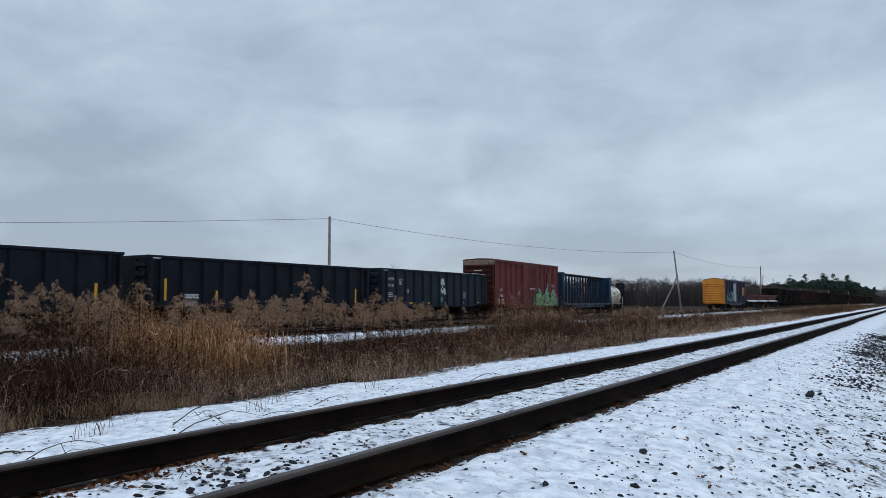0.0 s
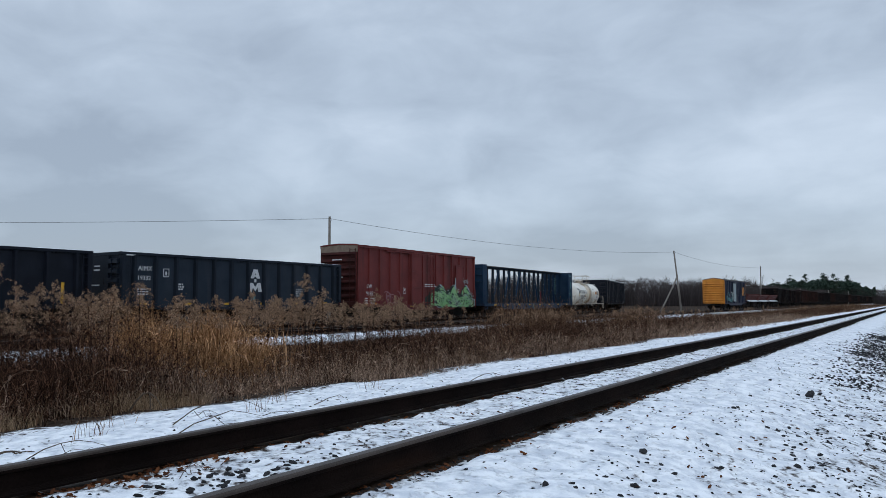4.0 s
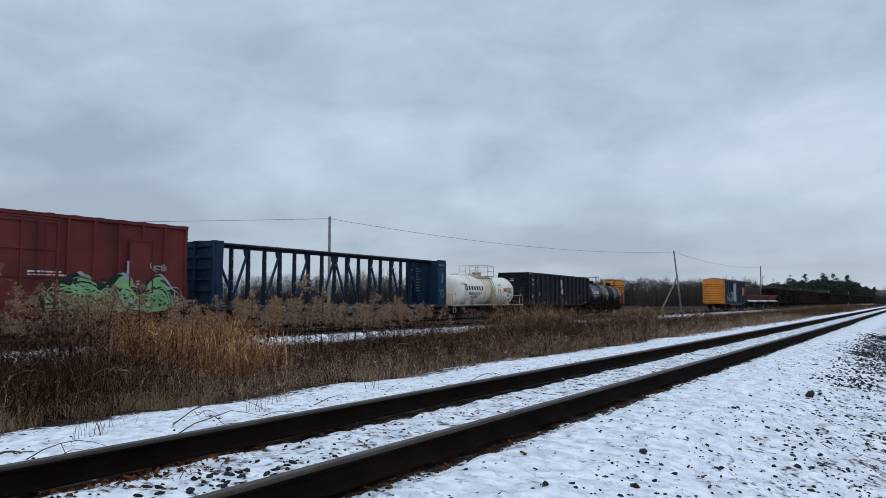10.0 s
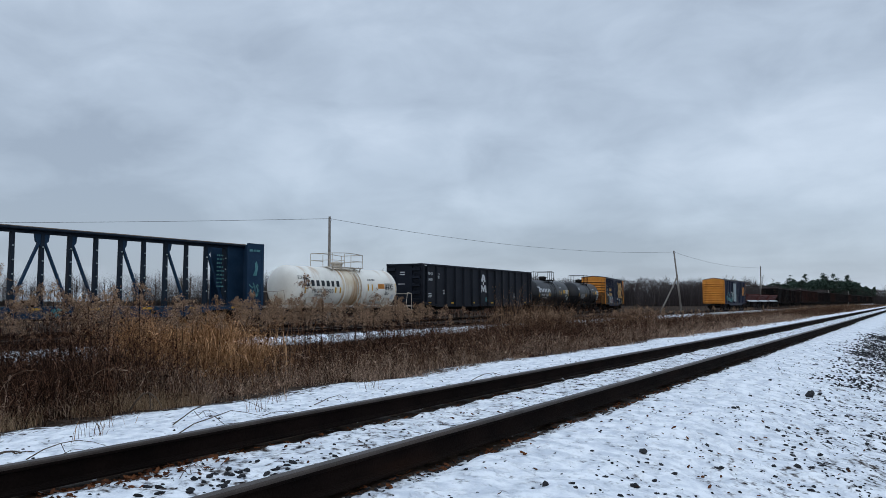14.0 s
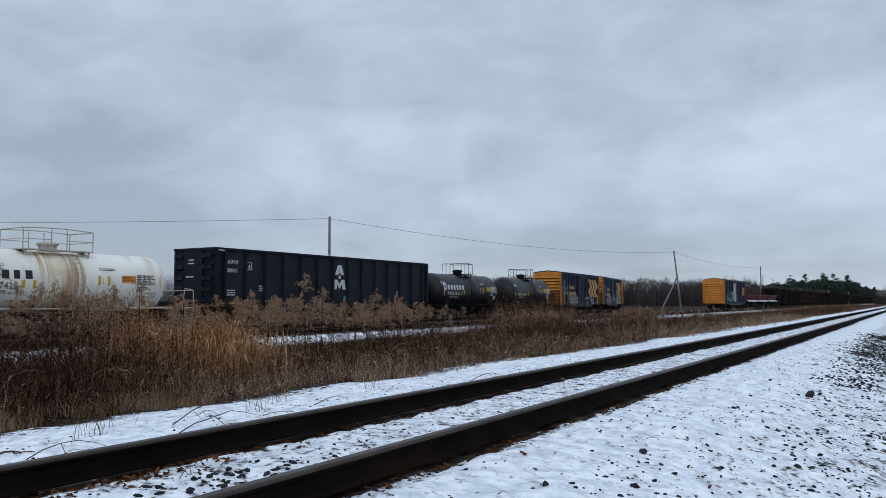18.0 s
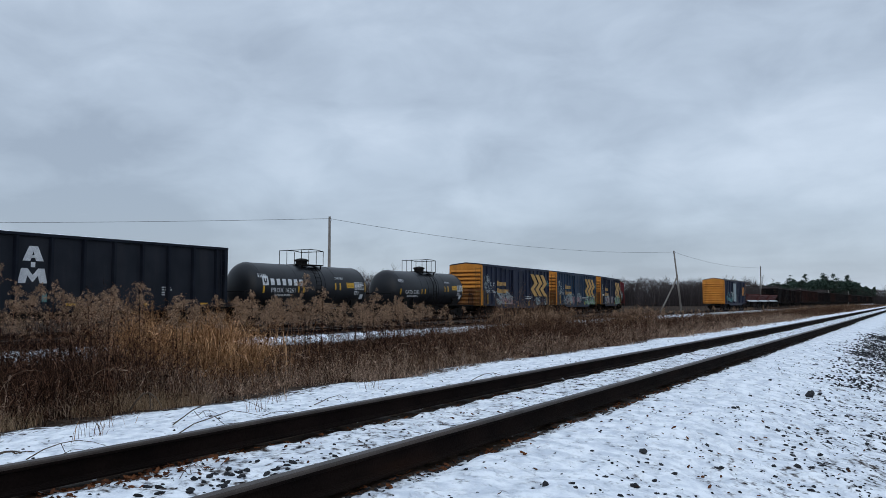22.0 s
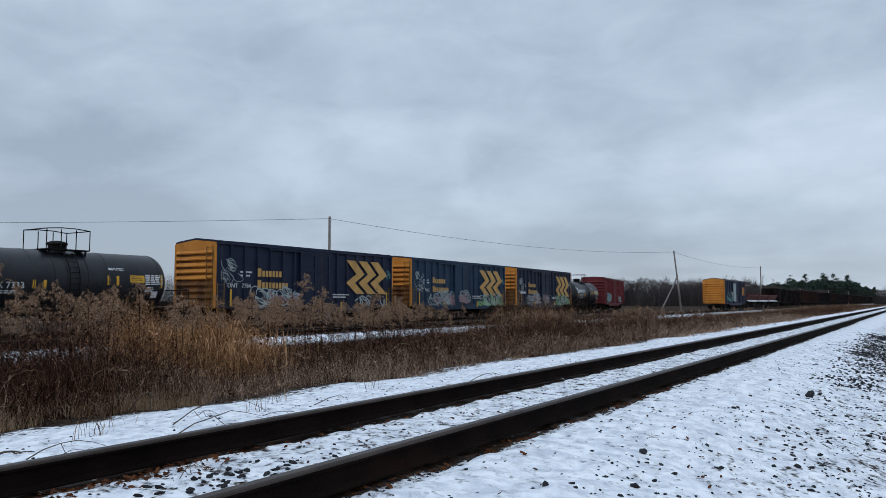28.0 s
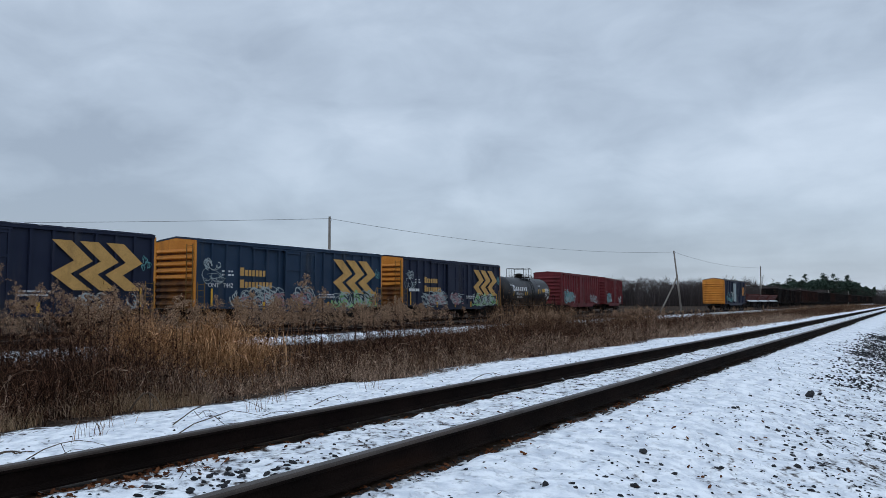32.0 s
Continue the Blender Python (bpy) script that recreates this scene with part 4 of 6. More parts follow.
def aim_emblem(car, x, z, h, y):
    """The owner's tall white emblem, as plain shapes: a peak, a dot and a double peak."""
    z, k = z + 0.09 * h, h * 0.43
    g = Geo()
    t, pz, ph, pw = 0.42 * k, z + 1.2 * k, 0.8 * k, 1.15 * k
    g.prism([(x - pw / 2, pz), (x - pw / 2 + t, pz), (x, pz + ph * 0.66), (x + pw / 2 - t, pz), (x + pw / 2, pz), (x + 0.24 * k, pz + ph), (x - 0.24 * k, pz + ph)], "y", y - 0.004, y)
    g.box(x - 0.2 * k, x + 0.2 * k, y - 0.004, y, pz + 0.16 * k, pz + 0.30 * k)
    part("emblem", g, M["white_mark"], car, "white painted peak shape")
    part("emblem", Geo().box(x - 0.12 * k, x + 0.12 * k, y - 0.004, y, z + 0.86 * k, z + 1.14 * k), M["white_mark"], car, "white painted dot")
    w, g = 1.62 * k, Geo()
    g.prism([(x - w / 2, z), (x - w / 2 + t, z), (x - w / 2 + t * 1.25, z + 0.40 * k), (x, z + 0.04 * k), (x + w / 2 - t * 1.25, z + 0.40 * k), (x + w / 2 - t, z), (x + w / 2, z), (x + w / 2 - 0.18 * k, z + 0.80 * k), (x + w / 2 - 0.52 * k, z + 0.80 * k), (x, z + 0.44 * k), (x - w / 2 + 0.52 * k, z + 0.80 * k), (x - w / 2 + 0.18 * k, z + 0.80 * k)], "y", y - 0.004, y)
    part("emblem", g, M["white_mark"], car, "white painted double peak shape")


def gon_marks(number, emblem):
    def put(car, L, H, low, ys, yo):
        x = -L / 2 + 0.9
        words(car, "owner_mark", "AIMX", x + 0.02, H - 0.78, 0.23, ys - 0.003, M["white_mark"], "white painted letters")
        words(car, "car_number", number, x - 0.02, H - 1.22, 0.215, ys - 0.003, M["white_mark"], "white painted car number")
        lines(car, "stencil_text", x + 0.02, low + 0.85, 0.7, 3, 0.06, 0.06, ys, M["white_mark"], 3)
        g = Geo()
        for a, b, c, d in ((0, 0.34, 0, 0.03), (0, 0.34, 0.37, 0.40), (0, 0.03, 0, 0.4), (0.31, 0.34, 0, 0.4), (0.12, 0.22, 0.08, 0.26)):
            g.box(x + 1.4 + a, x + 1.4 + b, ys - 0.004, ys, H - 1.05 + c, H - 1.05 + d)
        part("stencil_box", g, M["white_mark"], car)
        plate(car, "white_edge_mark", -L / 2 + 0.2, H - 0.12, 0.5, 0.05, yo - 0.032, M["white_mark"])
        for i in range(6):
            plate(car, "reflector", -L / 2 + 1.0 + i * (L - 2.6) / 5, low + 0.12, 0.45, 0.11, ys, M["yellow_mark"], "yellow reflective strip")
        xe = -L / 2 - 0.10
        for w, z in ((0.42, H - 0.62), (0.46, H - 0.80), (0.6, H - 1.5)):
            part("end_mark", Geo().box(xe - 0.006, xe, -0.1, -0.1 + w, z, z + 0.06), M["white_mark"], car)
        plate(car, "tag", 0.02 * L, low + 0.28, 0.28, 0.34, ys - 0.002, M["graffiti_teal"], "small green tag")
        lines(car, "stencil_text", -L / 2 + 3.2, low + 1.1, 0.35, 3, 0.07, 0.05, ys, M["white_mark"], 8)
        lines(car, "stencil_text", L / 2 - 3.9, low + 0.95, 0.6, 4, 0.05, 0.07, ys, M["white_mark"], 10)
        if emblem is not None:
            aim_emblem(car, emblem[0], emblem[1], emblem[2], ys)
    return put


def gon_plain_marks(number):
    def put(car, L, H, low, ys, yo):
        x = -L / 2 + 2.1
        words(car, "owner_mark", "AIMX", x + 0.15, H - 2.02, 0.24, ys - 0.003, M["white_mark"], "white painted letters")
        words(car, "car_number", number, x - 0.05, H - 2.4, 0.26, ys - 0.003, M["white_mark"], "white painted car number")
        lines(car, "stencil_text", x, low + 0.6, 1.2, 2, 0.06, 0.06, ys, M["white_mark"], 3)
        for xx, z, h in ((-L / 2 + 0.95, low + 0.35, 1.05), (-L / 2 + 4.1, low + 0.4, 0.45), (L / 2 - 1.3, low + 0.2, 0.9)):
            plate(car, "reflector", xx, z, 0.14, h, ys, M["yellow_mark"], "yellow reflective strip")
        plate(car, "white_edge_mark", -L / 2 + 0.2, H - 0.12, 0.5, 0.05, yo - 0.032, M["white_mark"])
    return put


def scrawl(car, x0, x1, z0, z1, y, mat, n, seed, wide=0.06, label="", name="graffiti"):
    """Sprayed loops and strokes as flat ribbons."""
    rng, g = random.Random(seed), Geo()
    for k in range(n):
        p = rng.uniform(0, 6.28)
        a, b = rng.uniform(0.10, 0.28) * min(x1 - x0, 2.2 * (z1 - z0)), min(0.4, rng.uniform(0.12, 0.46) * (z1 - z0))
        cx = rng.uniform(x0 + a, x1 - a)
        cz = rng.triangular(z0 + b, z1 - b, z0 + b + 0.3 * (z1 - z0 - 2 * b))
        t0, sweep_ = rng.uniform(0, 6.28), rng.uniform(1.5, 5.0)
        pts = []
        for i in range(12):
            t = t0 + sweep_ * i / 11
            px, pz = cx + a * math.cos(t + p * 0.1), cz + b * math.sin(t) + 0.15 * a * math.sin(2 * t + p)
            pts.append((px, max(pz, z0)))
        yy = y - 0.0015 * (k % 5) - 0.001
        w = wide * rng.uniform(0.6, 1.3)
        verts = []
        for i, (px, pz) in enumerate(pts):
            q0, q1 = pts[max(0, i - 1)], pts[min(11, i + 1)]
            dx, dz = q1[0] - q0[0], q1[1] - q0[1]
            ln = math.hypot(dx, dz) or 1.0
            verts += [(px - dz / ln * w / 2, yy, pz + dx / ln * w / 2), (px + dz / ln * w / 2, yy, pz - dx / ln * w / 2)]
        g.add(verts, [(2 * i, 2 * i + 1, 2 * i + 3, 2 * i + 2) for i in range(11)])
    return tagged(part(name, g, mat, car, label), kind="stuff")


def spray_field(car, x0, x1, z0, z1, y, mat, seed, label="", top=0.35):
    """A sprayed area with an uneven upper edge."""
    rng = random.Random(seed)
    n = 22
    pts = [(x0 + (x1 - x0) * i / n, z0 + 0.22 * rng.random()) for i in range(n + 1)]
    up = []
    for i in range(n, -1, -1):
        u = i / n
        h = 1 - top * (0.5 + 0.5 * math.sin(u * 23 + seed)) * rng.uniform(0.5, 1.15)
        edge = min(1, 6 * u, 6 * (1 - u))
        up.append((x0 + (x1 - x0) * u, z0 + (z1 - z0) * h * (0.45 + 0.55 * edge)))
    g = Geo()
    lo, hi = pts, up[::-1]
    verts = [(a, y - 0.001, b) for a, b in lo] + [(a, y - 0.001, b) for a, b in hi]
    g.add(verts, [(i, i + 1, n + 2 + i, n + 1 + i) for i in range(n)])
    return part("graffiti", g, mat, car, label)


def red_marks(car, L, H, low, ys, yo):
    x = -L / 2
    words(car, "owner_mark", "LW", x + 0.95, 2.22, 0.27, yo - 0.006, M["white_mark"], "white painted letters")
    words(car, "car_number", "9185", x + 0.9, 1.74, 0.27, yo - 0.006, M["white_mark"], "white painted car number")
    lines(car, "stencil_text", x + 0.9, 1.5, 1.3, 3, 0.07, 0.08, ys, M["white_mark"], 5)
    plate(car, "reflector", x + 0.9, 1.12, 1.3, 0.14, ys, M["orange"], "orange reflective strip")
    for i in range(4):
        plate(car, "reflector", x + 4.4 + 1.7 * i, 0.98, 0.4, 0.10, yo - 0.012, M["yellow_mark"], "yellow reflective strip")
    lines(car, "stencil_text", x + 8.05, 2.55, 1.7, 2, 0.07, 0.07, yo - 0.031, M["white_mark"], 9)
    plate(car, "stencil_box", x + 5.4, 1.9, 0.35, 0.4, ys, M["white_mark"])
    plate(car, "stencil_box", x + 5.43, 1.93, 0.29, 0.34, ys - 0.004, M["oxide_red"])
    lines(car, "stencil_text", x + 5.5, 2.1, 0.15, 1, 0.1, 0.05, ys - 0.006, M["white_mark"], 2)
    g0, g1 = L / 2 - 7.8, L / 2 - 0.15
    yy = yo - 0.032
    spray_field(car, g0 + 0.2, g1, 0.84, 2.68, yy, M["graffiti_pale"], 5, "pale overspray round the lettering", 0.42)
    spray_field(car, g0 - 0.05, g1 - 0.1, 0.80, 2.62, yy - 0.002, M["graffiti_dark"], 5, "black outline of the lettering", 0.42)
    spray_field(car, g0 + 0.7, g1 - 0.2, 0.82, 2.54, yy - 0.004, M["graffiti_green"], 5, "pale green sprayed lettering with black outlines", 0.45)
    scrawl(car, g0 + 0.4, g1 - 0.1, 0.86, 2.4, yy - 0.006, M["graffiti_dark"], 46, 11, 0.085)
    scrawl(car, g0 + 0.5, g1 - 0.2, 0.9, 2.45, yy - 0.014, M["graffiti_pale"], 18, 12, 0.035)
    scrawl(car, g0 + 0.6, g1 - 0.5, 0.9, 2.2, yy - 0.014, M["graffiti_green"], 34, 14, 0.07)
    part("graffiti", Geo().prism([(g0 + 4.3, 2.3), (g0 + 4.75, 2.3), (g0 + 4.58, 2.6), (g0 + 4.54, 3.12), (g0 + 4.7, 3.16), (g0 + 4.44, 3.2), (g0 + 4.42, 2.7)], "y", yy - 0.008, yy - 0.005), M["graffiti_pale"], car)
    scrawl(car, L / 2 - 2.2, L / 2 - 1.2, 2.7, 3.2, yo - 0.03, M["graffiti_pale"], 9, 5, 0.035)
    scrawl(car, x + 2.3, x + 5.2, 1.15, 2.1, yy, M["graffiti_pink"], 9, 21, 0.045, "dull pink sprayed tag")
    for k in range(3):
        lines(car, "stencil_text", L / 2 - 3.6 + 0.75 * k, 2.25, 0.22, 3, 0.06, 0.07, yo - 0.02, M["white_mark"], 30 + k)
    xe = -L / 2 - 0.17
    for w, z, q in ((0.8, H - 0.95, -0.4), (0.3, H - 1.5, -0.3), (0.9, H - 2.1, -0.5)):
        part("end_mark", Geo().box(xe - 0.02, xe - 0.016, q, q + w, z, z + 0.07), M["white_mark"], car)


def beam_marks(car, L, H, low, ys, yo):
    x1 = L / 2 - 1.05
    lines(car, "stencil_text", x1 + 0.08, H - 0.45, 0.8, 1, 0.12, 0.1, ys, M["graffiti_teal"], 2)
    lines(car, "stencil_text", x1 - 0.95, H - 0.7, 0.55, 9, 0.08, 0.13, -0.121, M["graffiti_teal"], 4)
    g = Geo()
    g.prism([(x1 + 0.35, H - 1.75), (x1 + 0.62, H - 1.75), (x1 + 0.72, H - 1.3), (x1 + 0.62, H - 0.95), (x1 + 0.48, H - 1.1), (x1 + 0.52, H - 1.4)], "y", ys - 0.004, ys)
    part("emblem", g, M["graffiti_teal"], car, "faded teal tree-like emblem")
    scrawl(car, x1 + 0.05, x1 + 0.85, 1.5, 2.6, ys - 0.002, M["graffiti_teal"], 9, 8, 0.05)
    scrawl(car, -0.9, 0.3, 0.66, 1.06, yo - 0.056, M["graffiti_teal"], 7, 3, 0.05)


def chevrons(car, x, z, w, h, y, mat):
    """Three zigzag bands side by side."""
    t = w * 0.20
    pitch = w * 0.285
    r = w - 2 * pitch - t
    for k in range(3):
        a = x + k * pitch
        z1, z2, z3 = z + h, z + h * 0.60, z + h * 0.33
        g = Geo()
        for (xa, za), (xb, zb) in (((a, z1), (a + r, z2)), ((a + r, z2), (a, z3)), ((a, z3), (a + r, z))):
            g.prism([(xa, za), (xa + t, za), (xb + t, zb), (xb, zb)], "y", y - 0.004, y)
        part("emblem_band", g, mat, car, "faded yellow zigzag band")


def name_row(car, widths, x, z, h, y):
    """The owner's name as a row of plain bars."""
    for i, w in enumerate(widths):
        tall, w = h * (1.0 if i == 0 else 0.74), h * w
        part("name_bar", Geo().box(x, x + w, y - 0.004, y, z, z + tall), M["chevron"], car, "faded yellow painted bar")
        x += w + h * 0.17


def northern_marks(seed, green, number=""):
    def put(car, L, H, low, ys, yo):
        yp = yo - 0.006
        chevrons(car, L / 2 - 5.0, H - 2.6, 4.35, 2.12, yp, M["chevron"])
        name_row(car, (0.62, 0.42, 0.42, 0.42, 0.42, 0.42, 0.42), -L / 2 + 2.9, H - 1.72, 0.44, yp)
        name_row(car, (0.62, 0.42, 0.42, 0.42, 0.42, 0.42, 0.42, 0.42, 0.42), -L / 2 + 2.9, H - 2.36, 0.44, yp)
        lines(car, "stencil_text", -L / 2 + 1.75, H - 1.55, 0.9, 2, 0.09, 0.1, ys, M["white_mark"], seed)
        if number:
            words(car, "car_number", "ONT", -L / 2 + 0.75, H - 2.36, 0.24, yp, M["white_mark"], "white painted letters")
            words(car, "car_number", number, -L / 2 + 1.75, H - 2.36, 0.24, yp, M["white_mark"], "white painted car number")
        else:
            lines(car, "stencil_text", -L / 2 + 0.8, H - 2.36, 1.6, 1, 0.2, 0.08, yp, M["white_mark"], seed + 1)
        lines(car, "stencil_text", L / 2 - 6.4, H - 2.7, 1.6, 2, 0.07, 0.08, yo - 0.075, M["white_mark"], seed + 2)
        scrawl(car, L / 2 - 4.6, L / 2 - 0.5, low + 0.0, low + 0.75, yp - 0.004, M["graffiti_pale"], 12, seed + 9, 0.08)
        if green:
            g0 = L / 2 - 5.2
            spray_field(car, g0, L / 2 - 0.4, low - 0.1, low + 1.15, yp - 0.003, M["graffiti_green"], seed + 3, "pale green sprayed lettering", 0.75)
            scrawl(car, g0, L / 2 - 0.5, low - 0.02, low + 1.15, yp - 0.012, M["graffiti_pale"], 22, seed + 4, 0.06)
            scrawl(car, g0, L / 2 - 0.5, low - 0.02, low + 0.95, yp - 0.021, M["graffiti_dark"], 14, seed + 10, 0.06)
            scrawl(car, -1.5, 1.0, low + 0.1, low + 1.3, yo - 0.10, M["graffiti_pale"], 16, seed + 11, 0.06)
            scrawl(car, -1.4, 0.9, low + 0.1, low + 1.0, yo - 0.11, M["graffiti_pink"], 9, seed + 12, 0.08)
        scrawl(car, -L / 2 + 2.2, -L / 2 + 7.2, low - 0.05, low + 1.25, yp - 0.006, M["graffiti_pale"], 48, seed + 5, 0.055, "pale sprayed tags")
        scrawl(car, -L / 2 + 3.0, -L / 2 + 6.6, low - 0.02, low + 0.9, yp - 0.015, M["graffiti_pink"], 14, seed + 6, 0.07)
        scrawl(car, -L / 2 + 0.3, -L / 2 + 1.6, H - 1.5, H - 0.85, yp, M["graffiti_pale"], 11, seed + 7, 0.035)
        scrawl(car, -L / 2 + 0.2, -L / 2 + 1.9, H - 2.2, H - 1.4, yp, M["graffiti_pale"], 10, seed + 13, 0.03)
        scrawl(car, L / 2 - 0.75, L / 2 - 0.15, H - 1.7, H - 0.9, yp, M["graffiti_teal"], 9, seed + 8, 0.04)
        plate(car, "reflector", -L / 2 + 0.95, low + 0.1, 0.12, 0.9, yp - 0.001, M["yellow_mark"], "yellow reflective strip")
        plate(car, "reflector", L / 2 - 0.75, low + 0.1, 0.12, 0.9, yp - 0.001, M["yellow_mark"], "yellow reflective strip")
        for x in (-3.2, -0.4, 2.2):
            plate(car, "reflector", x, low - 0.1, 0.16, 0.42, yo - 0.03, M["yellow_mark"], "yellow reflective strip")
    return put


def crimson_marks(seed):
    def put(car, L, H, low, ys, yo):
        lines(car, "stencil_text", -1.5, H - 1.2, 1.6, 4, 0.09, 0.12, ys, M["white_mark"], seed)
        lines(car, "stencil_text", -L / 2 + 1.5, H - 1.8, 1.4, 3, 0.08, 0.12, ys, M["white_mark"], seed + 1)
        scrawl(car, -L / 2 + 0.8, -L / 2 + 4.6, low + 0.1, low + 1.5, yo - 0.006, M["graffiti_teal"], 30, seed + 2, 0.12, "teal and pale sprayed lettering")
        scrawl(car, -L / 2 + 0.8, -L / 2 + 5.6, low + 0.1, low + 1.3, yo - 0.016, M["graffiti_pale"], 16, seed + 3, 0.09)
        scrawl(car, L / 2 - 4.5, L / 2 - 1.0, low + 0.1, low + 1.2, yo - 0.006, M["graffiti_pale"], 14, seed + 4, 0.09)
    return put


def tank_marks(mat, count, number, panel):
    def put(car, mid, half, R, CZ):
        if count:
            shell_blocks(car, "name_bar", R, CZ, count, mid - 3.95, 3, 18.5, 0.40, mat, "plain painted bar")
            part("emblem", on_shell(Geo(), R, CZ, mid - 4.58, mid - 4.12, 2, 25), mat, car, "square painted emblem")
            g = Geo()
            for q in (0.11, 0.27):
                on_shell(g, R + 0.004, CZ, mid - 4.58 + q, mid - 4.50 + q, 9, 19)
            on_shell(g, R + 0.004, CZ, mid - 4.39, mid - 4.31, 5, 12)
            part("emblem_figure", g, M["white_mark"] if mat is M["dark_mark"] else M["tank_black"], car)
        words(car, "car_number", number, mid - 3.95, CZ - 0.34, 0.27, -R - 0.014, mat, "painted car number")
        shell_lines(car, R, CZ, mid - 3.6, -18, 1.6, 2, mat, 4)
        shell_lines(car, R, CZ, mid - half + 0.45, 30, 0.8, 3, mat, 7)
        shell_lines(car, R, CZ, mid + 1.7, 28, 0.9, 2, mat, 9, 1.8, 1.2)
        shell_lines(car, R, CZ, mid + 3.55, 16, 1.0, 6, mat, 6, 2.4, 1.1)
        shell_lines(car, R, CZ, mid + 3.55, -8, 0.5, 3, mat, 8, 2.4, 1.1)
        shell_patch(car, "placard", R, CZ, mid + 2.75, mid + 3.5, 0, 14, panel, "yellow warning panel")
        shell_lines(car, R + 0.004, CZ, mid + 2.81, 12, 0.6, 3, M["dark_mark"], 3, 1.4, 1.8)
        for x, t0, t1 in ((mid - 4.55, -16, 1), (mid - 1.75, -14, 1), (mid - 1.3, -14, 1), (mid + 2.05, -6, 12), (mid + 1.6, -6, 12), (mid + half - 0.75, -10, 16)):
            shell_patch(car, "reflector", R, CZ, x, x + 0.13, t0, t1, M["yellow_mark"], "yellow reflective strip")
        x, z = mid + half - 1.0, -24
        part("hazard_diamond", on_shell(Geo(), R, CZ, x - 0.16, x + 0.16, z - 7, z + 7), M["white_mark"], car, "white hazard placard")
    return put


# ---- the train: each car with the stretch of track it fills at 28 s ----
TRAIN = []


def couple(car, a, b):
    TRAIN.append((car, (a + b) / 2, b - a))


def even(L, n, inset=0.1):
    return [-L / 2 + inset + (L - 2 * inset) * i / (n - 1) for i in range(n)]


couple(gondola("black ribbed open-top gondola car", 20.0, 3.54, M["black_paint"], 16, mark=gon_plain_marks("18001")), -135.55, -115.55)
couple(gondola("black ribbed gondola car with white stencils and yellow strips", 16.8, 3.5, M["black_paint"], 15, mark=gon_plain_marks("18000")), -114.2, -97.4)
couple(gondola("slate blue-black gondola car with a white emblem", 15.35, 3.57, M["slate_paint"], 15, sheet=M["sheet_slate"], mark=gon_marks("19332", (0.58, 1.74, 1.42))), -95.95, -80.6)
couple(boxcar("oxide red high boxcar with green graffiti", 15.93, 4.98, M["oxide_red"], M["oxide_shaded_grime"], M["oxide_red"], (-1.75, 1.35), even(15.93, 14), low=1.0, peak=0.08, mark=red_marks, hatch=(4.75, 5.95), end_ribs=8, top_panel=M["end_tan"]), -78.87, -62.94)
couple(centerbeam("weathered blue centerbeam lumber car, empty", 22.84, 4.5, M["beam_blue"], beam_marks), -61.17, -38.33)
couple(tank_car("white rust-stained tank car with black lettering", 13.7, -5.38, 5.58, 1.33, 2.20, M["tank_white"], M["cream"], tank_marks(M["dark_mark"], 6, "PROX 17420", M["orange"]), mid_rail=True, stained=True, reach=1.55), -37.1, -23.4)
couple(gondola("tall black ribbed gondola car with a white emblem", 20.2, 4.1, M["black_paint"], 16, sheet=M["sheet_black"], mark=gon_marks("20045", (0.0, 1.94, 1.76))), -22.28, -2.07)
couple(tank_car("black tank car with white block lettering", 12.0, -5.3, 5.35, 1.36, 2.20, M["tank_black"], M["under"], tank_marks(M["white_mark"], 6, "PROX 16261", M["yellow_mark"])), -0.75, 11.25)
couple(tank_car("black tank car with yellow strips and white stencils", 11.9, -5.2, 5.0, 1.36, 2.22, M["tank_black"], M["under"], tank_marks(M["white_mark"], 0, "GATX 7333", M["yellow_mark"])), 12.75, 24.65)
RIB = even(15.55, 17)
couple(boxcar("navy blue boxcar with yellow chevrons and orange end", 15.53, 4.43, M["navy"], M["orange"], M["navy"], (-1.5, 1.05), RIB, peak=0.16, snowy=True, mark=northern_marks(20, False, "7784"), yellow_rungs=True, end_base=M["shaded_dirty_orange"]), 26.14, 41.67)
couple(boxcar("blue boxcar with yellow chevrons, graffiti and orange end", 15.5, 4.43, M["teal_navy"], M["orange"], M["teal_navy"], (-1.5, 1.05), RIB, peak=0.16, snowy=True, mark=northern_marks(40, True, "7442"), yellow_rungs=True, end_base=M["shaded_dirty_orange"]), 44.1, 59.6)
couple(boxcar("dark blue boxcar with yellow chevrons and green graffiti", 15.57, 4.43, M["navy"], M["orange"], M["navy"], (-1.5, 1.05), RIB, peak=0.16, snowy=True, mark=northern_marks(60, True), yellow_rungs=True, end_base=M["shaded_dirty_orange"]), 62.17, 77.74)
couple(tank_car("black tank car with white block lettering", 12.6, -5.5, 5.5, 1.40, 2.25, M["tank_black"], M["under"], tank_marks(M["white_mark"], 6, "PROX 1431", M["yellow_mark"])), 79.4, 92.0)
couple(boxcar("faded crimson boxcar with teal graffiti", 15.97, 4.38, M["tuscan"], M["tuscan"], M["tuscan"], (-1.3, 1.6), even(15.97, 18), peak=0.1, mark=crimson_marks(80), end_ribs=8), 93.68, 109.65)
couple(boxcar("faded crimson boxcar with pale graffiti", 15.66, 4.38, M["tuscan"], M["tuscan"], M["tuscan"], (-1.3, 1.6), even(15.66, 18), peak=0.1, mark=crimson_marks(90), end_ribs=8), 112.93, 128.59)

# ---- old cars standing on the siding ----


def parked_at(car, y_mid):
    car.matrix_world = pose(SIDING_X, y_mid, RAIL_Z, 0, 0, 90)


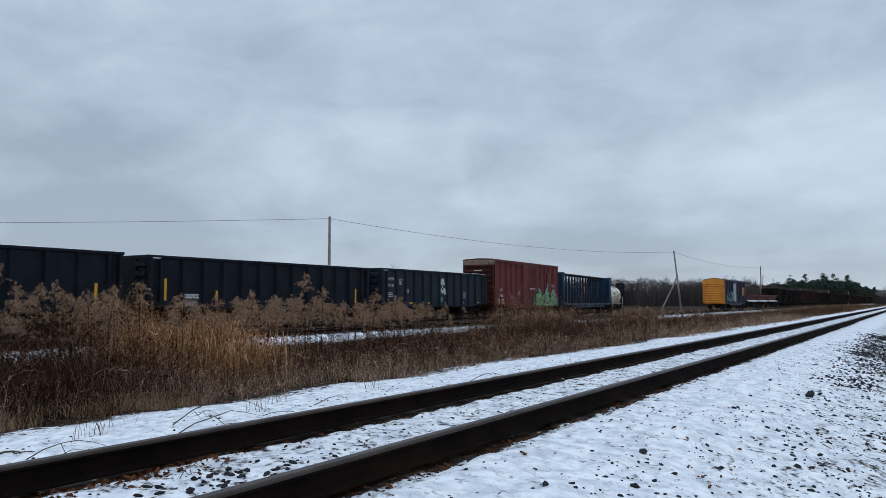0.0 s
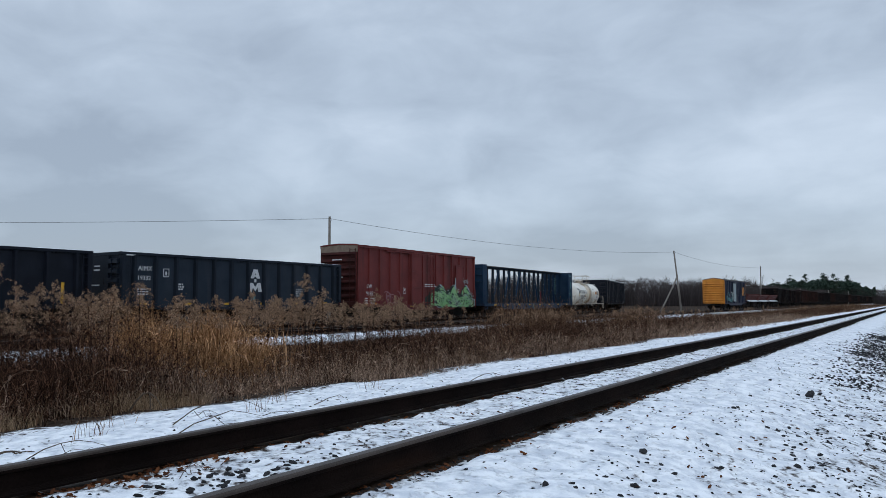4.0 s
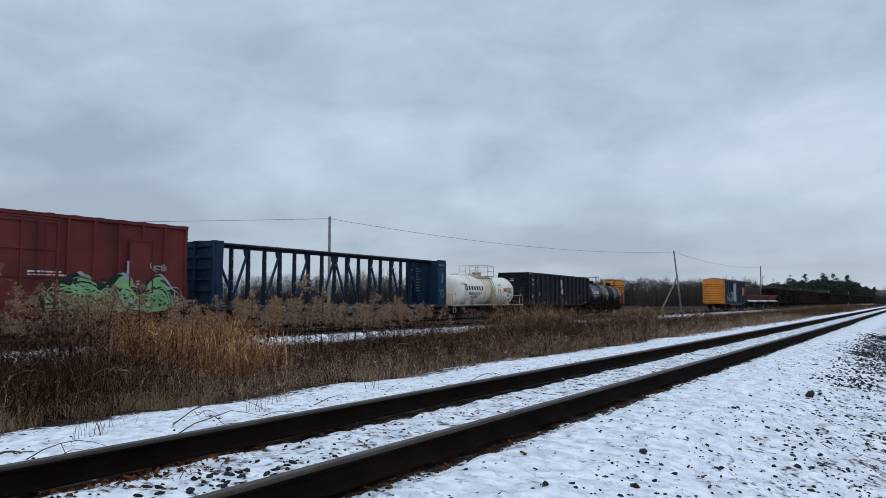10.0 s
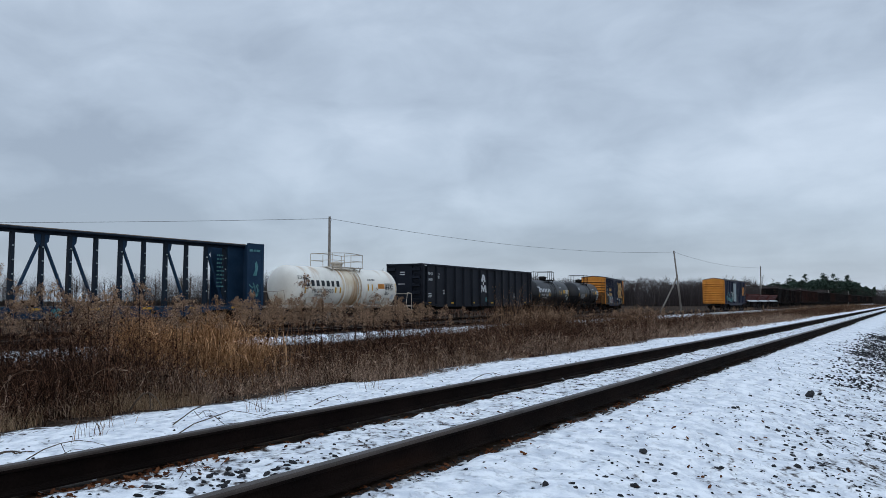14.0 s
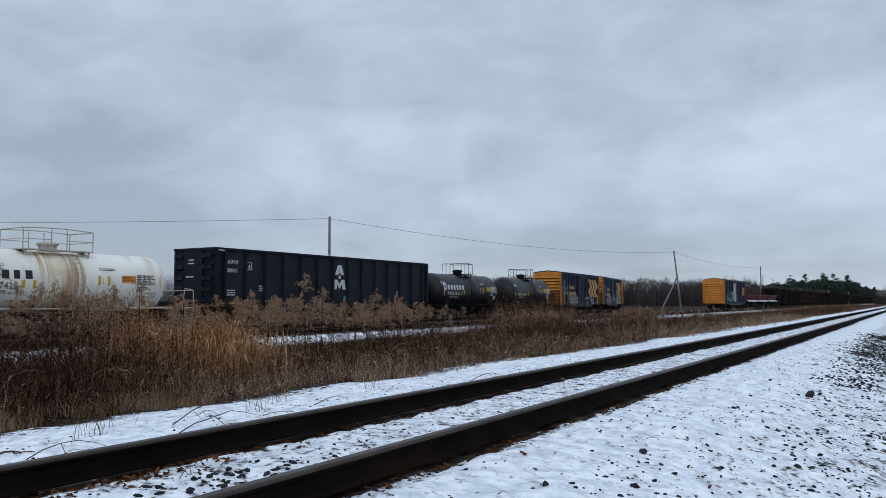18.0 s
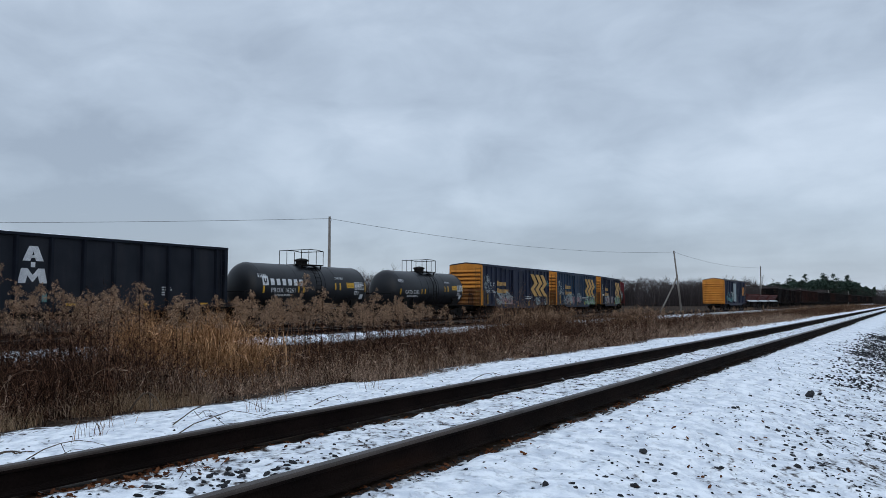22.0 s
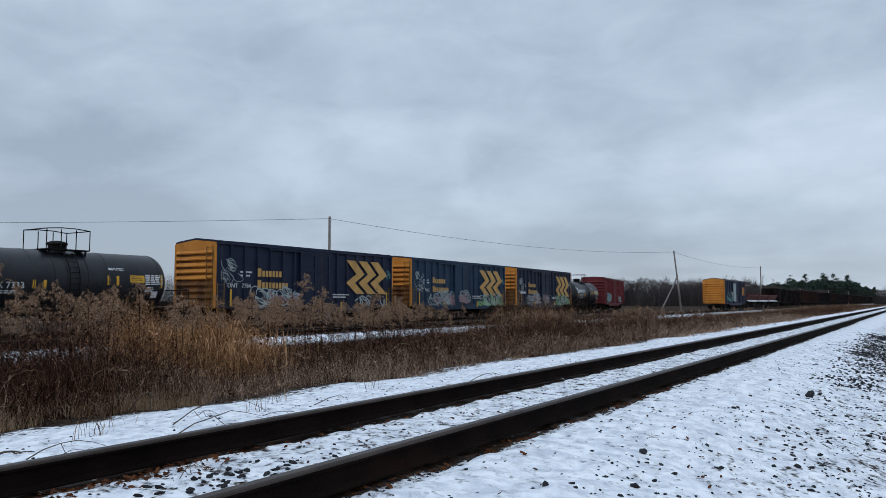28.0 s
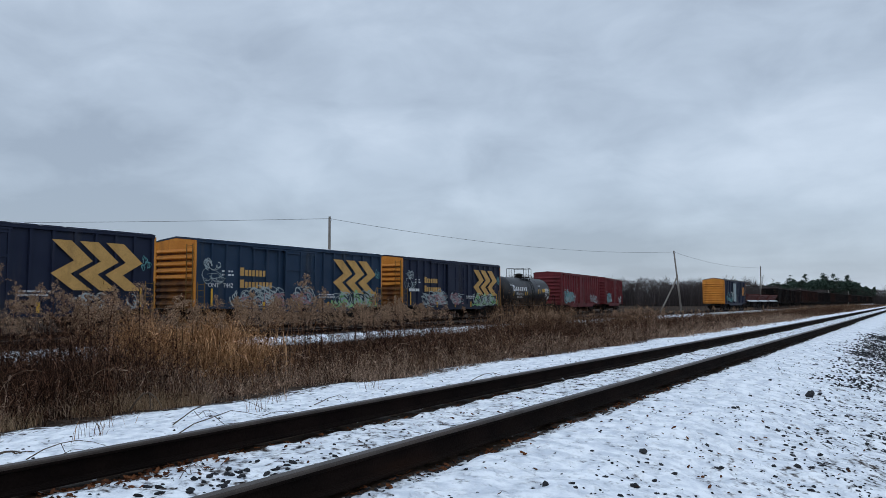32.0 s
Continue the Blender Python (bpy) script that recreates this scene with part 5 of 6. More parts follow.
def parked_box_marks(car, L, H, low, ys, yo):
    scrawl(car, -L / 2 + 0.8, -L / 2 + 5.5, low + 0.1, low + 1.6, yo - 0.006, M["graffiti_teal"], 14, 7, 0.14)
    scrawl(car, -L / 2 + 4.0, -1.4, low + 0.4, low + 2.4, yo - 0.016, M["graffiti_pale"], 9, 8, 0.16)
    chevrons(car, L / 2 - 3.2, H - 2.2, 2.0, 1.3, yo - 0.006, M["orange"])
    part("door_panel", Geo().box(-2.2, -0.2, yo - 0.09, yo - 0.075, low + 0.3, H - 0.4), M["graffiti_pale"], car, "pale weathered door panel")


def dump_car(label, L):
    """A side-dump car: a shallow trough on a deep frame, thin snow on its sloping side."""
    car = thing("side_dump_car", label, "rail car", "old cars on the siding")
    part("frame", Geo().prism([(-L / 2, 0.85), (L / 2, 0.85), (L / 2, 1.05), (L / 2 - 0.6, 1.35), (-L / 2 + 0.6, 1.35), (-L / 2, 1.05)], "y", -0.5, 0.5), M["under"], car)
    part("trough", Geo().prism([(-1.05, 1.45), (1.05, 1.45), (1.55, 2.35), (1.45, 2.35), (0.98, 1.55), (-0.98, 1.55), (-1.45, 2.35), (-1.55, 2.35)], "x", -L / 2 + 0.4, L / 2 - 0.4), M["maroon"], car)
    part("top_rail", Geo().box(-L / 2 + 0.35, L / 2 - 0.35, -1.62, -1.45, 2.30, 2.44), M["maroon"], car)
    part("top_rail", Geo().box(-L / 2 + 0.35, L / 2 - 0.35, 1.45, 1.62, 2.30, 2.44), M["maroon"], car)
    for sx in (-1, 1):
        x = sx * (L / 2 - 0.36)
        part("end_wall", Geo().prism([(-1.05, 1.42), (1.05, 1.42), (1.6, 2.55), (-1.6, 2.55)], "x", x - 0.05, x + 0.05), M["maroon"], car)
    for k in range(7):
        x = -L / 2 + 0.7 + (L - 1.4) * k / 6
        part("rib", Geo().prism([(-1.0, 1.42), (-1.08, 1.42), (-1.60, 2.32), (-1.50, 2.32)], "x", x - 0.06, x + 0.06), M["maroon"], car)
    part("snow_cover", Geo().prism([(-1.62, 1.28), (-1.30, 1.44), (-1.30, 1.50), (-1.62, 1.36)], "x", -L / 2 + 0.5, L / 2 - 0.5), M["snow"], car, "thin snow on the lower ledge")
    for x in (-2.2, 2.2):
        part("tilt_cylinder", Geo().rod((x, -0.9, 0.75), (x, -0.75, 1.4), 0.2, 10), M["under"], car)
    running_gear(car, L, 1.7)
    return car


parked_at(boxcar("faded blue boxcar with bright orange end, parked", 15.6, 4.45, M["navy"], M["orange"], M["roof_grey"], (-1.3, 1.6), even(15.6, 14), mark=parked_box_marks, group="old cars on the siding", end_base=M["orange"]), 122.2)
flat = dump_car("rusty maroon side-dump car with thin snow", 9.7)
parked_at(flat, 136.8)
for k in (1, 2):
    copy_thing(flat, pose(SIDING_X, 136.8 + 10.5 * k, RAIL_Z, 0, 0, 90))
M["rust_red"] = surface("red_rusted_gondola_steel", (0.032, 0.013, 0.010), (0.014, 0.0085, 0.0075), 0.85, 0, 0.6, 0.2, 20, (0.012, 0.009, 0.009), STREAK, (0.5, 0.8), spec=0.1, vary=0.3)
M["rust_black"] = surface("blackened_gondola_steel", (0.0065, 0.0058, 0.0064), (0.011, 0.009, 0.0085), 0.85, 0, 0.6, 0.2, 20, (0.045, 0.020, 0.013), STREAK, (0.58, 0.85), spec=0.1, vary=0.3)
ROW = (gondola("blackened open gondola car with rust streaks, parked", 16.0, 3.88, M["rust_black"], 12, group="old cars on the siding"),
       gondola("rusted brown open gondola car, parked", 16.0, 3.72, M["rust_car"], 13, group="old cars on the siding"),
       gondola("red-rusted open gondola car, parked", 16.0, 3.95, M["rust_red"], 11, group="old cars on the siding"))
for k, old in enumerate(ROW):
    parked_at(old, 171.6 + 17.6 * k)
for k in range(3, 26):
    copy_thing(ROW[(0, 1, 0, 2, 1, 0, 2)[k % 7]], pose(SIDING_X, 171.6 + 17.6 * k, RAIL_Z, 0, 0, 90))

# ---- poles and wires ----


def make_pole(name, label, base, height, lean=(0, 0), brace=None):
    p = thing(name, label, "utility pole", "utility poles")
    x, y = base
    z = ground_z(x, y, False) - 0.3
    top = (x + lean[0], y + lean[1], z + height + 0.3)
    part("shaft", Geo().rod((x, y, z), top, 0.17, 12, 0.11), M["pole"], p, "", True)
    part("insulator", Geo().lathe([(-0.45, 0.03), (-0.4, 0.07), (-0.3, 0.08), (-0.26, 0.03)], "z", 10, (top[0] + 0.14, top[1], top[2])), M["white_mark"], p)
    if brace:
        part("brace", Geo().rod((brace[0], brace[1], ground_z(*brace, False) - 0.2), tuple(Vector((x, y, z)).lerp(Vector(top), 0.57)), 0.14, 10, 0.11), M["pole"], p, "leaning brace pole")
    return Vector((top[0], top[1], top[2] - 0.2))


def wire(a, b, sag, name="cable"):
    pts = []
    for i in range(25):
        u = i / 24
        p = a.lerp(b, u)
        p.z -= sag * 4 * u * (1 - u)
        pts.append(tuple(p))
    solid(name, Geo().path(pts, 0.019, 4), M["wire"], "thin dark overhead cable between the poles", "cable", "overhead cables")


def at_bearing(px, depth):
    """A place at a bearing, given as the lateral share of the half view, and a depth along the view."""
    u = depth * px
    th = radians(32.44)
    return -math.sin(th) * depth + math.cos(th) * u, math.cos(th) * depth + math.sin(th) * u


P1 = at_bearing(-0.1524, 71)
P2 = at_bearing(0.3180, 122)
P3 = at_bearing(0.4250, 182)
P0 = at_bearing(-0.95, 70)
for px, depth in ((0.4770, 234), (0.5147, 277), (0.5411, 305)):
    make_pole("line_post", "short pale post behind the parked cars", at_bearing(px, depth), 5.6)
t1 = make_pole("utility_pole", "grey weathered wooden utility pole behind the tracks", P1, 9.65)
t2 = make_pole("utility_pole", "leaning grey wooden utility pole with a slanting brace", P2, 9.8, (-0.9, -0.5), at_bearing(0.290, 121))
t3 = make_pole("utility_pole", "grey weathered wooden utility pole by parked cars", P3, 10.05)
t0 = make_pole("utility_pole", "grey weathered wooden utility pole behind the tracks", P0, 9.5)
wire(t0, t1, 0.25)
wire(t1, t2, 1.1)
wire(t2, t3, 0.9)

# ---- dead weeds and grass between the tracks ----


def plant_material(name, c1, c2, c3):
    m = bpy.data.materials.new(name)
    m.use_nodes = True
    nt = m.node_tree
    bsdf = nt.nodes["Principled BSDF"]
    geo = nt.nodes.new("ShaderNodeNewGeometry")
    ramp = nt.nodes.new("ShaderNodeValToRGB")
    ramp.color_ramp.elements[0].color, ramp.color_ramp.elements[1].color = (*c1, 1), (*c2, 1)
    e = ramp.color_ramp.elements.new(0.68)
    e.color = (*c3, 1)
    nt.links.new(geo.outputs["Random Per Island"], ramp.inputs[0])
    nt.links.new(ramp.outputs[0], bsdf.inputs["Base Color"])
    bsdf.inputs["Roughness"].default_value = 0.9
    bsdf.inputs["Specular IOR Level"].default_value = 0.04
    return m


M["tawny"] = plant_material("tawny_dead_grass", (0.0260, 0.0150, 0.0095), (0.4200, 0.2700, 0.1700), (0.1450, 0.0840, 0.0520))
M["golden"] = plant_material("golden_dead_grass", (0.0900, 0.0400, 0.0180), (0.8800, 0.5400, 0.2900), (0.4000, 0.2100, 0.0980))
M["pale"] = plant_material("pale_straw", (0.1180, 0.0772, 0.0447), (0.5428, 0.3914, 0.2494), (0.2596, 0.1751, 0.1075))
# russet with near-black low tones that stand in for shade deep among stems
M["russet"] = plant_material("shaded_russet_stems", (0.0050, 0.0025, 0.0019), (0.2400, 0.1280, 0.0800), (0.0330, 0.0155, 0.0100))
M["grey_stem"] = plant_material("grey_brown_dead_stems", (0.0400, 0.0265, 0.0190), (0.6800, 0.4900, 0.3600), (0.2900, 0.1950, 0.1400))
M["plume"] = plant_material("fluffy_seed_heads", (0.1100, 0.0680, 0.0450), (0.5800, 0.4050, 0.2800), (0.3000, 0.1950, 0.1280))
M["woods"] = plant_material("bare_winter_twigs", (0.050, 0.042, 0.041), (0.105, 0.090, 0.085), (0.075, 0.063, 0.060))
M["brush"] = plant_material("bare_dark_brush", (0.0483, 0.0408, 0.0425), (0.1058, 0.0924, 0.0938), (0.0736, 0.0636, 0.0650))
M["pine"] = plant_material("dark_pine_needles", (0.026, 0.045, 0.036), (0.072, 0.105, 0.078), (0.045, 0.072, 0.056))


def raw_mesh(name, verts, faces, mat):
    me = bpy.data.meshes.new(name)
    me.from_pydata(verts, [], faces)
    me.materials.append(mat)
    return me


def blades(rng, spots, mat, name, label, height, width, lean, curl=0.35, category="grass"):
    """Bent blades at spots (x, y, factor of height)."""
    verts, faces = [], []
    for x, y, k in spots:
        z = ground_z(x, y, False) - 0.03
        h = height * k * rng.uniform(0.5, 1.15) * (1.0 + 0.7 * bumps(x, y, 0.42, 12) + 0.6 * bumps(x, y, 1.3, 5))
        a = rng.uniform(0, 6.283)
        ln = lean * h * rng.uniform(0.2, 1.0)
        dx, dy = math.cos(a) * ln, math.sin(a) * ln
        w = width * rng.uniform(0.6, 1.3) * (1 + 0.018 * max(0.0, y - 12))
        b = rng.uniform(0, 6.283)
        wx, wy = math.cos(b) * w / 2, math.sin(b) * w / 2
        n = len(verts)
        for u, s in ((0.0, 1.0), (0.55, 0.85), (1.0, 0.1)):
            bend = u ** 2
            droop = curl * h * 0.3 * max(0.0, u - 0.55) * rng.random()
            px, py, pz = x + dx * bend, y + dy * bend, z + h * u - droop
            verts.append((px - wx * s, py - wy * s, pz))
            verts.append((px + wx * s, py + wy * s, pz))
        faces += [(n, n + 1, n + 3, n + 2), (n + 2, n + 3, n + 5, n + 4)]
    return tagged(new(name, raw_mesh(name, verts, faces, mat)), label, category, kind="stuff")


def scatter(rng, count, lat0, lat1, y0, y1, power=1.0, clump=0.0):
    """Spots thinning out with the distance, where the noise leaves room for them."""
    out = []
    kind = 4 + (lat0 * 3.7 + count * 0.013) % 40
    while len(out) < count:
        u = rng.random()
        lo, hi = y0 + 12, y1 + 12
        y = (lo ** (1 - power) + u * (hi ** (1 - power) - lo ** (1 - power))) ** (1 / (1 - power)) - 12 if power != 1 else lo * (hi / lo) ** u - 12
        lat = rng.uniform(lat0, lat1)
        start = max(lat0, float(np.interp(y, (4, 9, 14, 18, 30, 60), (7.85, 7.55, 7.5, 7.0, 6.7, 6.0)))) + 0.2
        if y < lat / 2.15 - 1.5 or lat < start + 0.9 * bumps(-lat0, y, 0.9, 7) + 0.45 * bumps(-lat0, y, 3.1, 2):
            continue
        if clump and bumps(-lat, y, 0.35, kind) + 0.5 * bumps(-lat, y, 1.1, 8 + kind) < rng.uniform(-clump, clump) - 0.1:
            continue
        edge = min(1.0, (lat - start) / 1.6 + 0.25, (lat1 - lat) / 1.0 + 0.4)
        if lat > 9.5 and y < 0.69 * lat:
            edge *= 0.42
        if lat1 > 15:
            edge *= float(np.interp(lat, (11, 14, 18, 21), (1.0, 0.78, 0.48, 0.32) if y < 130 else (1.0, 0.95, 0.8, 0.6))) * float(np.interp(y, (8, 16, 60, 120), (1.05, 0.86, 0.86, 0.7)))
        out.append((-lat, y, edge))
    return out


def bushes(rng, spots, mat, name, label, height, twigs=11, flecks=9, spread=1.0, category="weeds", droop=0.0):
    """Branched dead weeds: a bent stem, side twigs and curled leaf scraps."""
    verts, faces = [], []

    def sliver(p, q, w):
        b = rng.uniform(0, 6.283)
        wx, wy = math.cos(b) * w / 2, math.sin(b) * w / 2
        n = len(verts)
        verts.extend([(p[0] - wx, p[1] - wy, p[2]), (p[0] + wx, p[1] + wy, p[2]), (q[0], q[1], q[2])])
        faces.append((n, n + 1, n + 2))

    for x, y, k in spots:
        z = ground_z(x, y, False) - 0.02
        h = height * k * rng.uniform(0.55, 1.15) * (1.0 + 0.7 * bumps(x, y, 0.42, 12) + 0.6 * bumps(x, y, 1.3, 5))
        far = 1 + 0.02 * max(0.0, y - 10)
        a, l = rng.uniform(0, 6.283), rng.uniform(0.0, 0.35) * h
        tip = (x + math.cos(a) * l, y + math.sin(a) * l, z + h)
        sliver((x, y, z), tip, 0.009 * far)
        for j in range(twigs):
            u = rng.uniform(0.15, 0.98)
            p = (x + (tip[0] - x) * u, y + (tip[1] - y) * u, z + h * u)
            b, ln = rng.uniform(0, 6.283), rng.uniform(0.06, 0.30) * spread * (1.15 - 0.5 * u)
            e = rng.uniform(-0.3 - droop, 1.2 - droop)
            q = (p[0] + math.cos(b) * ln * math.cos(e), p[1] + math.sin(b) * ln * math.cos(e), p[2] + ln * math.sin(e))
            sliver(p, q, 0.0065 * far)
            if j < flecks:
                v = rng.uniform(0.4, 1.0)
                c = [p[i] + (q[i] - p[i]) * v for i in range(3)]
                d = rng.uniform(0.007, 0.020) * far
                n = len(verts)
                e1 = [rng.uniform(-d, d) for _ in range(3)]
                e2 = [rng.uniform(-d, d) for _ in range(3)]
                verts.extend([(c[0] + e1[0], c[1] + e1[1], c[2] + e1[2]), (c[0] + e2[0], c[1] + e2[1], c[2] + e2[2]), (c[0] - e1[0], c[1] - e1[1], c[2] - e1[2]), (c[0] - e2[0], c[1] - e2[1], c[2] - e2[2])])
                faces.append((n, n + 1, n + 2, n + 3))
    return tagged(new(name, raw_mesh(name, verts, faces, mat)), label, category, kind="stuff")


def arching(rng, spots, mat, name, label, height, width):
    """Long blades that rise, arch over and hang."""
    verts, faces = [], []
    for x, y, k in spots:
        z = ground_z(x, y, False) - 0.03
        h = height * k * rng.uniform(0.38, 1.0) * (1.0 + 0.25 * bumps(x, y, 0.9, 12))
        a, reach = rng.uniform(0, 6.283), rng.uniform(0.2, 0.8) * h
        hang = rng.uniform(0.05, 0.45) * h
        w = width * rng.uniform(0.6, 1.3)
        b = rng.uniform(0, 6.283)
        wx, wy = math.cos(b) * w / 2, math.sin(b) * w / 2
        n = len(verts)
        for u, r, up, s in ((0, 0, 0, 1.0), (1, 0.10, 0.62, 1.0), (2, 0.38, 0.95, 0.9), (3, 0.72, 0.96, 0.7), (4, 1.0, 0.80, 0.15)):
            zz = z + h * up - (hang * (u - 2) / 2 if u > 2 else 0)
            px, py = x + math.cos(a) * reach * r, y + math.sin(a) * reach * r
            verts += [(px - wx * s, py - wy * s, zz), (px + wx * s, py + wy * s, zz)]
        faces += [(n + 2 * i, n + 2 * i + 1, n + 2 * i + 3, n + 2 * i + 2) for i in range(4)]
    return tagged(new(name, raw_mesh(name, verts, faces, mat)), label, "grass", kind="stuff")


def make_weeds():
    rng = random.Random(21)
    bushes(rng, scatter(rng, 5600, 8.0, 16.0, -4, 60, 1.35, 0.4), M["russet"], "dry_weeds", "dark russet branched dead weeds between the tracks", 0.85, 13, 5)
    bushes(rng, scatter(rng, 5200, 7.4, 20.0, 12, 220, 1.4, 0.5), M["tawny"], "dry_weeds", "tawny branched dead weeds between the tracks", 0.70, 13, 6)
    bushes(rng, scatter(rng, 5200, 6.2, 11.0, -4, 60, 1.4, 0.45), M["grey_stem"], "dry_weeds", "grey-brown twiggy dead weeds along the track's edge", 0.5, 13, 2)
    bushes(rng, scatter(rng, 4200, 7.0, 14.0, 12, 110, 1.5, 0.25), M["russet"], "dry_weeds", "low bushy dark weeds beside the track", 0.62, 15, 8, 1.25)
    bushes(rng, scatter(rng, 1300, 9.5, 20.5, 3, 40, 1.3, 0.6), M["russet"], "dry_weeds", "tall russet dead weeds with curled leaves", 1.4, 16, 14, 0.8)
    blades(rng, scatter(rng, 10000, 6.25, 10.4, -6, 300, 1.4, 0.3), M["grey_stem"], "dry_grass", "short grey-brown dead grass along the track's edge", 0.40, 0.0045, 1.15, 0.9)
    blades(rng, scatter(rng, 1500, 5.9, 8.3, 5, 120, 1.4, 0.5) + [(rng.gauss(a, 0.09), rng.gauss(b, 0.09), 0.9) for a, b in ((-6.3, 3.1), (-6.05, 3.9), (-6.6, 4.4), (-5.9, 5.6), (-6.5, 6.6), (-6.4, 8.2)) for _ in range(16)], M["tawny"], "dry_grass", "sparse dead grass poking through the snow", 0.28, 0.006, 0.8, 0.8)
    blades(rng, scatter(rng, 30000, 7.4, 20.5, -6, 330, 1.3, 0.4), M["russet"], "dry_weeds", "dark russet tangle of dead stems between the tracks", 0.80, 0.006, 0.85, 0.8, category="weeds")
    blades(rng, [q for q in scatter(rng, 17000, 8.0, 20.5, -4, 300, 1.3, 0.55) if q[1] > 7 or rng.random() < 0.25], M["tawny"], "dry_grass", "tangled tawny dead grass between the tracks", 0.85, 0.006, 1.0, 1.2)
    blades(rng, scatter(rng, 2600, 8.5, 21.5, -4, 160, 1.3, 0.6), M["russet"], "dry_weeds", "tall upright russet dead stems", 1.15, 0.007, 0.12, category="weeds")
    blades(rng, scatter(rng, 4000, 6.9, 16.0, 12, 160, 1.5, 0.3), M["tawny"], "dry_grass", "tawny dead grass beside the track", 0.60, 0.0075, 0.95, 1.1)
    blades(rng, scatter(rng, 9000, 13.0, 22.8, 95, 330, 1.2, 0.4), M["tawny"], "dry_grass", "tawny dead grass beside the distant siding", 1.45, 0.011, 0.6, 0.8)
    blades(rng, scatter(rng, 2200, 6.4, 8.6, 1.5, 7, 1.2, 0.8), M["pale"], "dry_grass", "pale straw-coloured grass tufts at the snow's edge", 0.52, 0.005, 0.7, 0.9)
    spots = []
    while len(spots) < 7500:
        x, y = rng.gauss(-12.5, 0.75), rng.gauss(10.0, 0.75)
        if y > -x / 2.15 + 1.0 and -x > 9.0:
            spots.append((x, y, 1.0))
    arching(rng, spots[:2300], M["golden"], "dry_grass", "stand of golden drooping dead grass", 1.28, 0.009)
    bushes(rng, spots[3800:7400], M["golden"], "dry_grass", "golden curled leaves and seed heads of dead grass", 1.30, 17, 6, 0.85, "grass", 0.7)
    spots = []
    for cx, cy, n, r, k in ((-14.6, 31.0, 1700, 1.0, 0.88), (-15.6, 35.0, 700, 0.9, 0.75), (-18.5, 57.0, 1000, 1.2, 0.64), (-13.0, 36.5, 700, 1.2, 0.50), (-15.5, 44.0, 700, 1.3, 0.52), (-15.0, 25.5, 700, 0.9, 0.60), (-16.0, 72.0, 600, 2.0, 0.36), (-15.5, 92.0, 600, 3.0, 0.36)):
        for _ in range(n):
            spots.append((rng.gauss(cx, r), rng.gauss(cy, r * 1.3), k))
    blades(rng, spots, M["tawny"], "dry_grass", "clump of tall tawny dead grass by the siding", 1.75, 0.010, 0.4, 1.0)
    bushes(rng, spots[::3], M["tawny"], "dry_weeds", "bushy tawny dead weeds by the siding", 1.75, 14, 12, 1.1)
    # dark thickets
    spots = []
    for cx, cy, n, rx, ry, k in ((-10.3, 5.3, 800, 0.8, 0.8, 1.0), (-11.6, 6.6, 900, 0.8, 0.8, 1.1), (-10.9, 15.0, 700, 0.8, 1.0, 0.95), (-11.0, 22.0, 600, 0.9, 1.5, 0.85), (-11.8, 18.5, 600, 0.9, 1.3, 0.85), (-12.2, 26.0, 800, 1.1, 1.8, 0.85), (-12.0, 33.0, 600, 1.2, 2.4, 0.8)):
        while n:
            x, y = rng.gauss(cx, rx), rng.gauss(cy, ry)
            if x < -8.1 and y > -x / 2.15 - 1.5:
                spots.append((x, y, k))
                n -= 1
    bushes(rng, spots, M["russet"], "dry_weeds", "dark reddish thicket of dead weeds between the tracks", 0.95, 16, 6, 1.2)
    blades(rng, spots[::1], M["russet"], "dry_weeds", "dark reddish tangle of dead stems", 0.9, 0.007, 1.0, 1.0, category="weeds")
    # rank growth beyond the train's track
    spots = []
    while len(spots) < 20000:
        y = rng.uniform(5, 330)
        lat = max(30.5, 5 - track_at(y)[0]) + 75 * rng.random() ** 1.8
        spots.append((-lat, y, 1.0))
    bushes(rng, spots[:6500], M["russet"], "dry_weeds", "dark russet weeds beyond the train", 0.85, 9, 5, 2.2)
    blades(rng, spots[6500:], M["russet"], "dry_grass", "dull dead grass beyond the train", 0.7, 0.03, 0.5, 0.6)
    # fallen, arching stalks
    verts, faces = [], []
    for x, y, k in scatter(rng, 420, 6.4, 12.5, -3, 50, 1.4):
        z = ground_z(x, y, False)
        a, l, h, turn = rng.uniform(0, 6.283), rng.uniform(0.2, 0.65), rng.uniform(0.2, 0.75), rng.uniform(-0.9, 0.9)
        pts = []
        for i in range(10):
            u = i / 9
            b = a + turn * u
            pts.append((x + math.cos(b) * l * u ** 1.6, y + math.sin(b) * l * u ** 1.6, z + h * math.sin(u * rng.uniform(1.9, 2.1)) + 0.02))
        g = Geo().path(pts, 0.0016 + 0.0018 * rng.random(), 3)
        n = len(verts)
        verts += g.v
        faces += [tuple(i + n for i in q) for q in g.f]
    tagged(new("fallen_stalks", raw_mesh("fallen_stalks", verts, faces, M["grey_stem"])), "pale bent and fallen weed stalks", "weeds", kind="stuff")


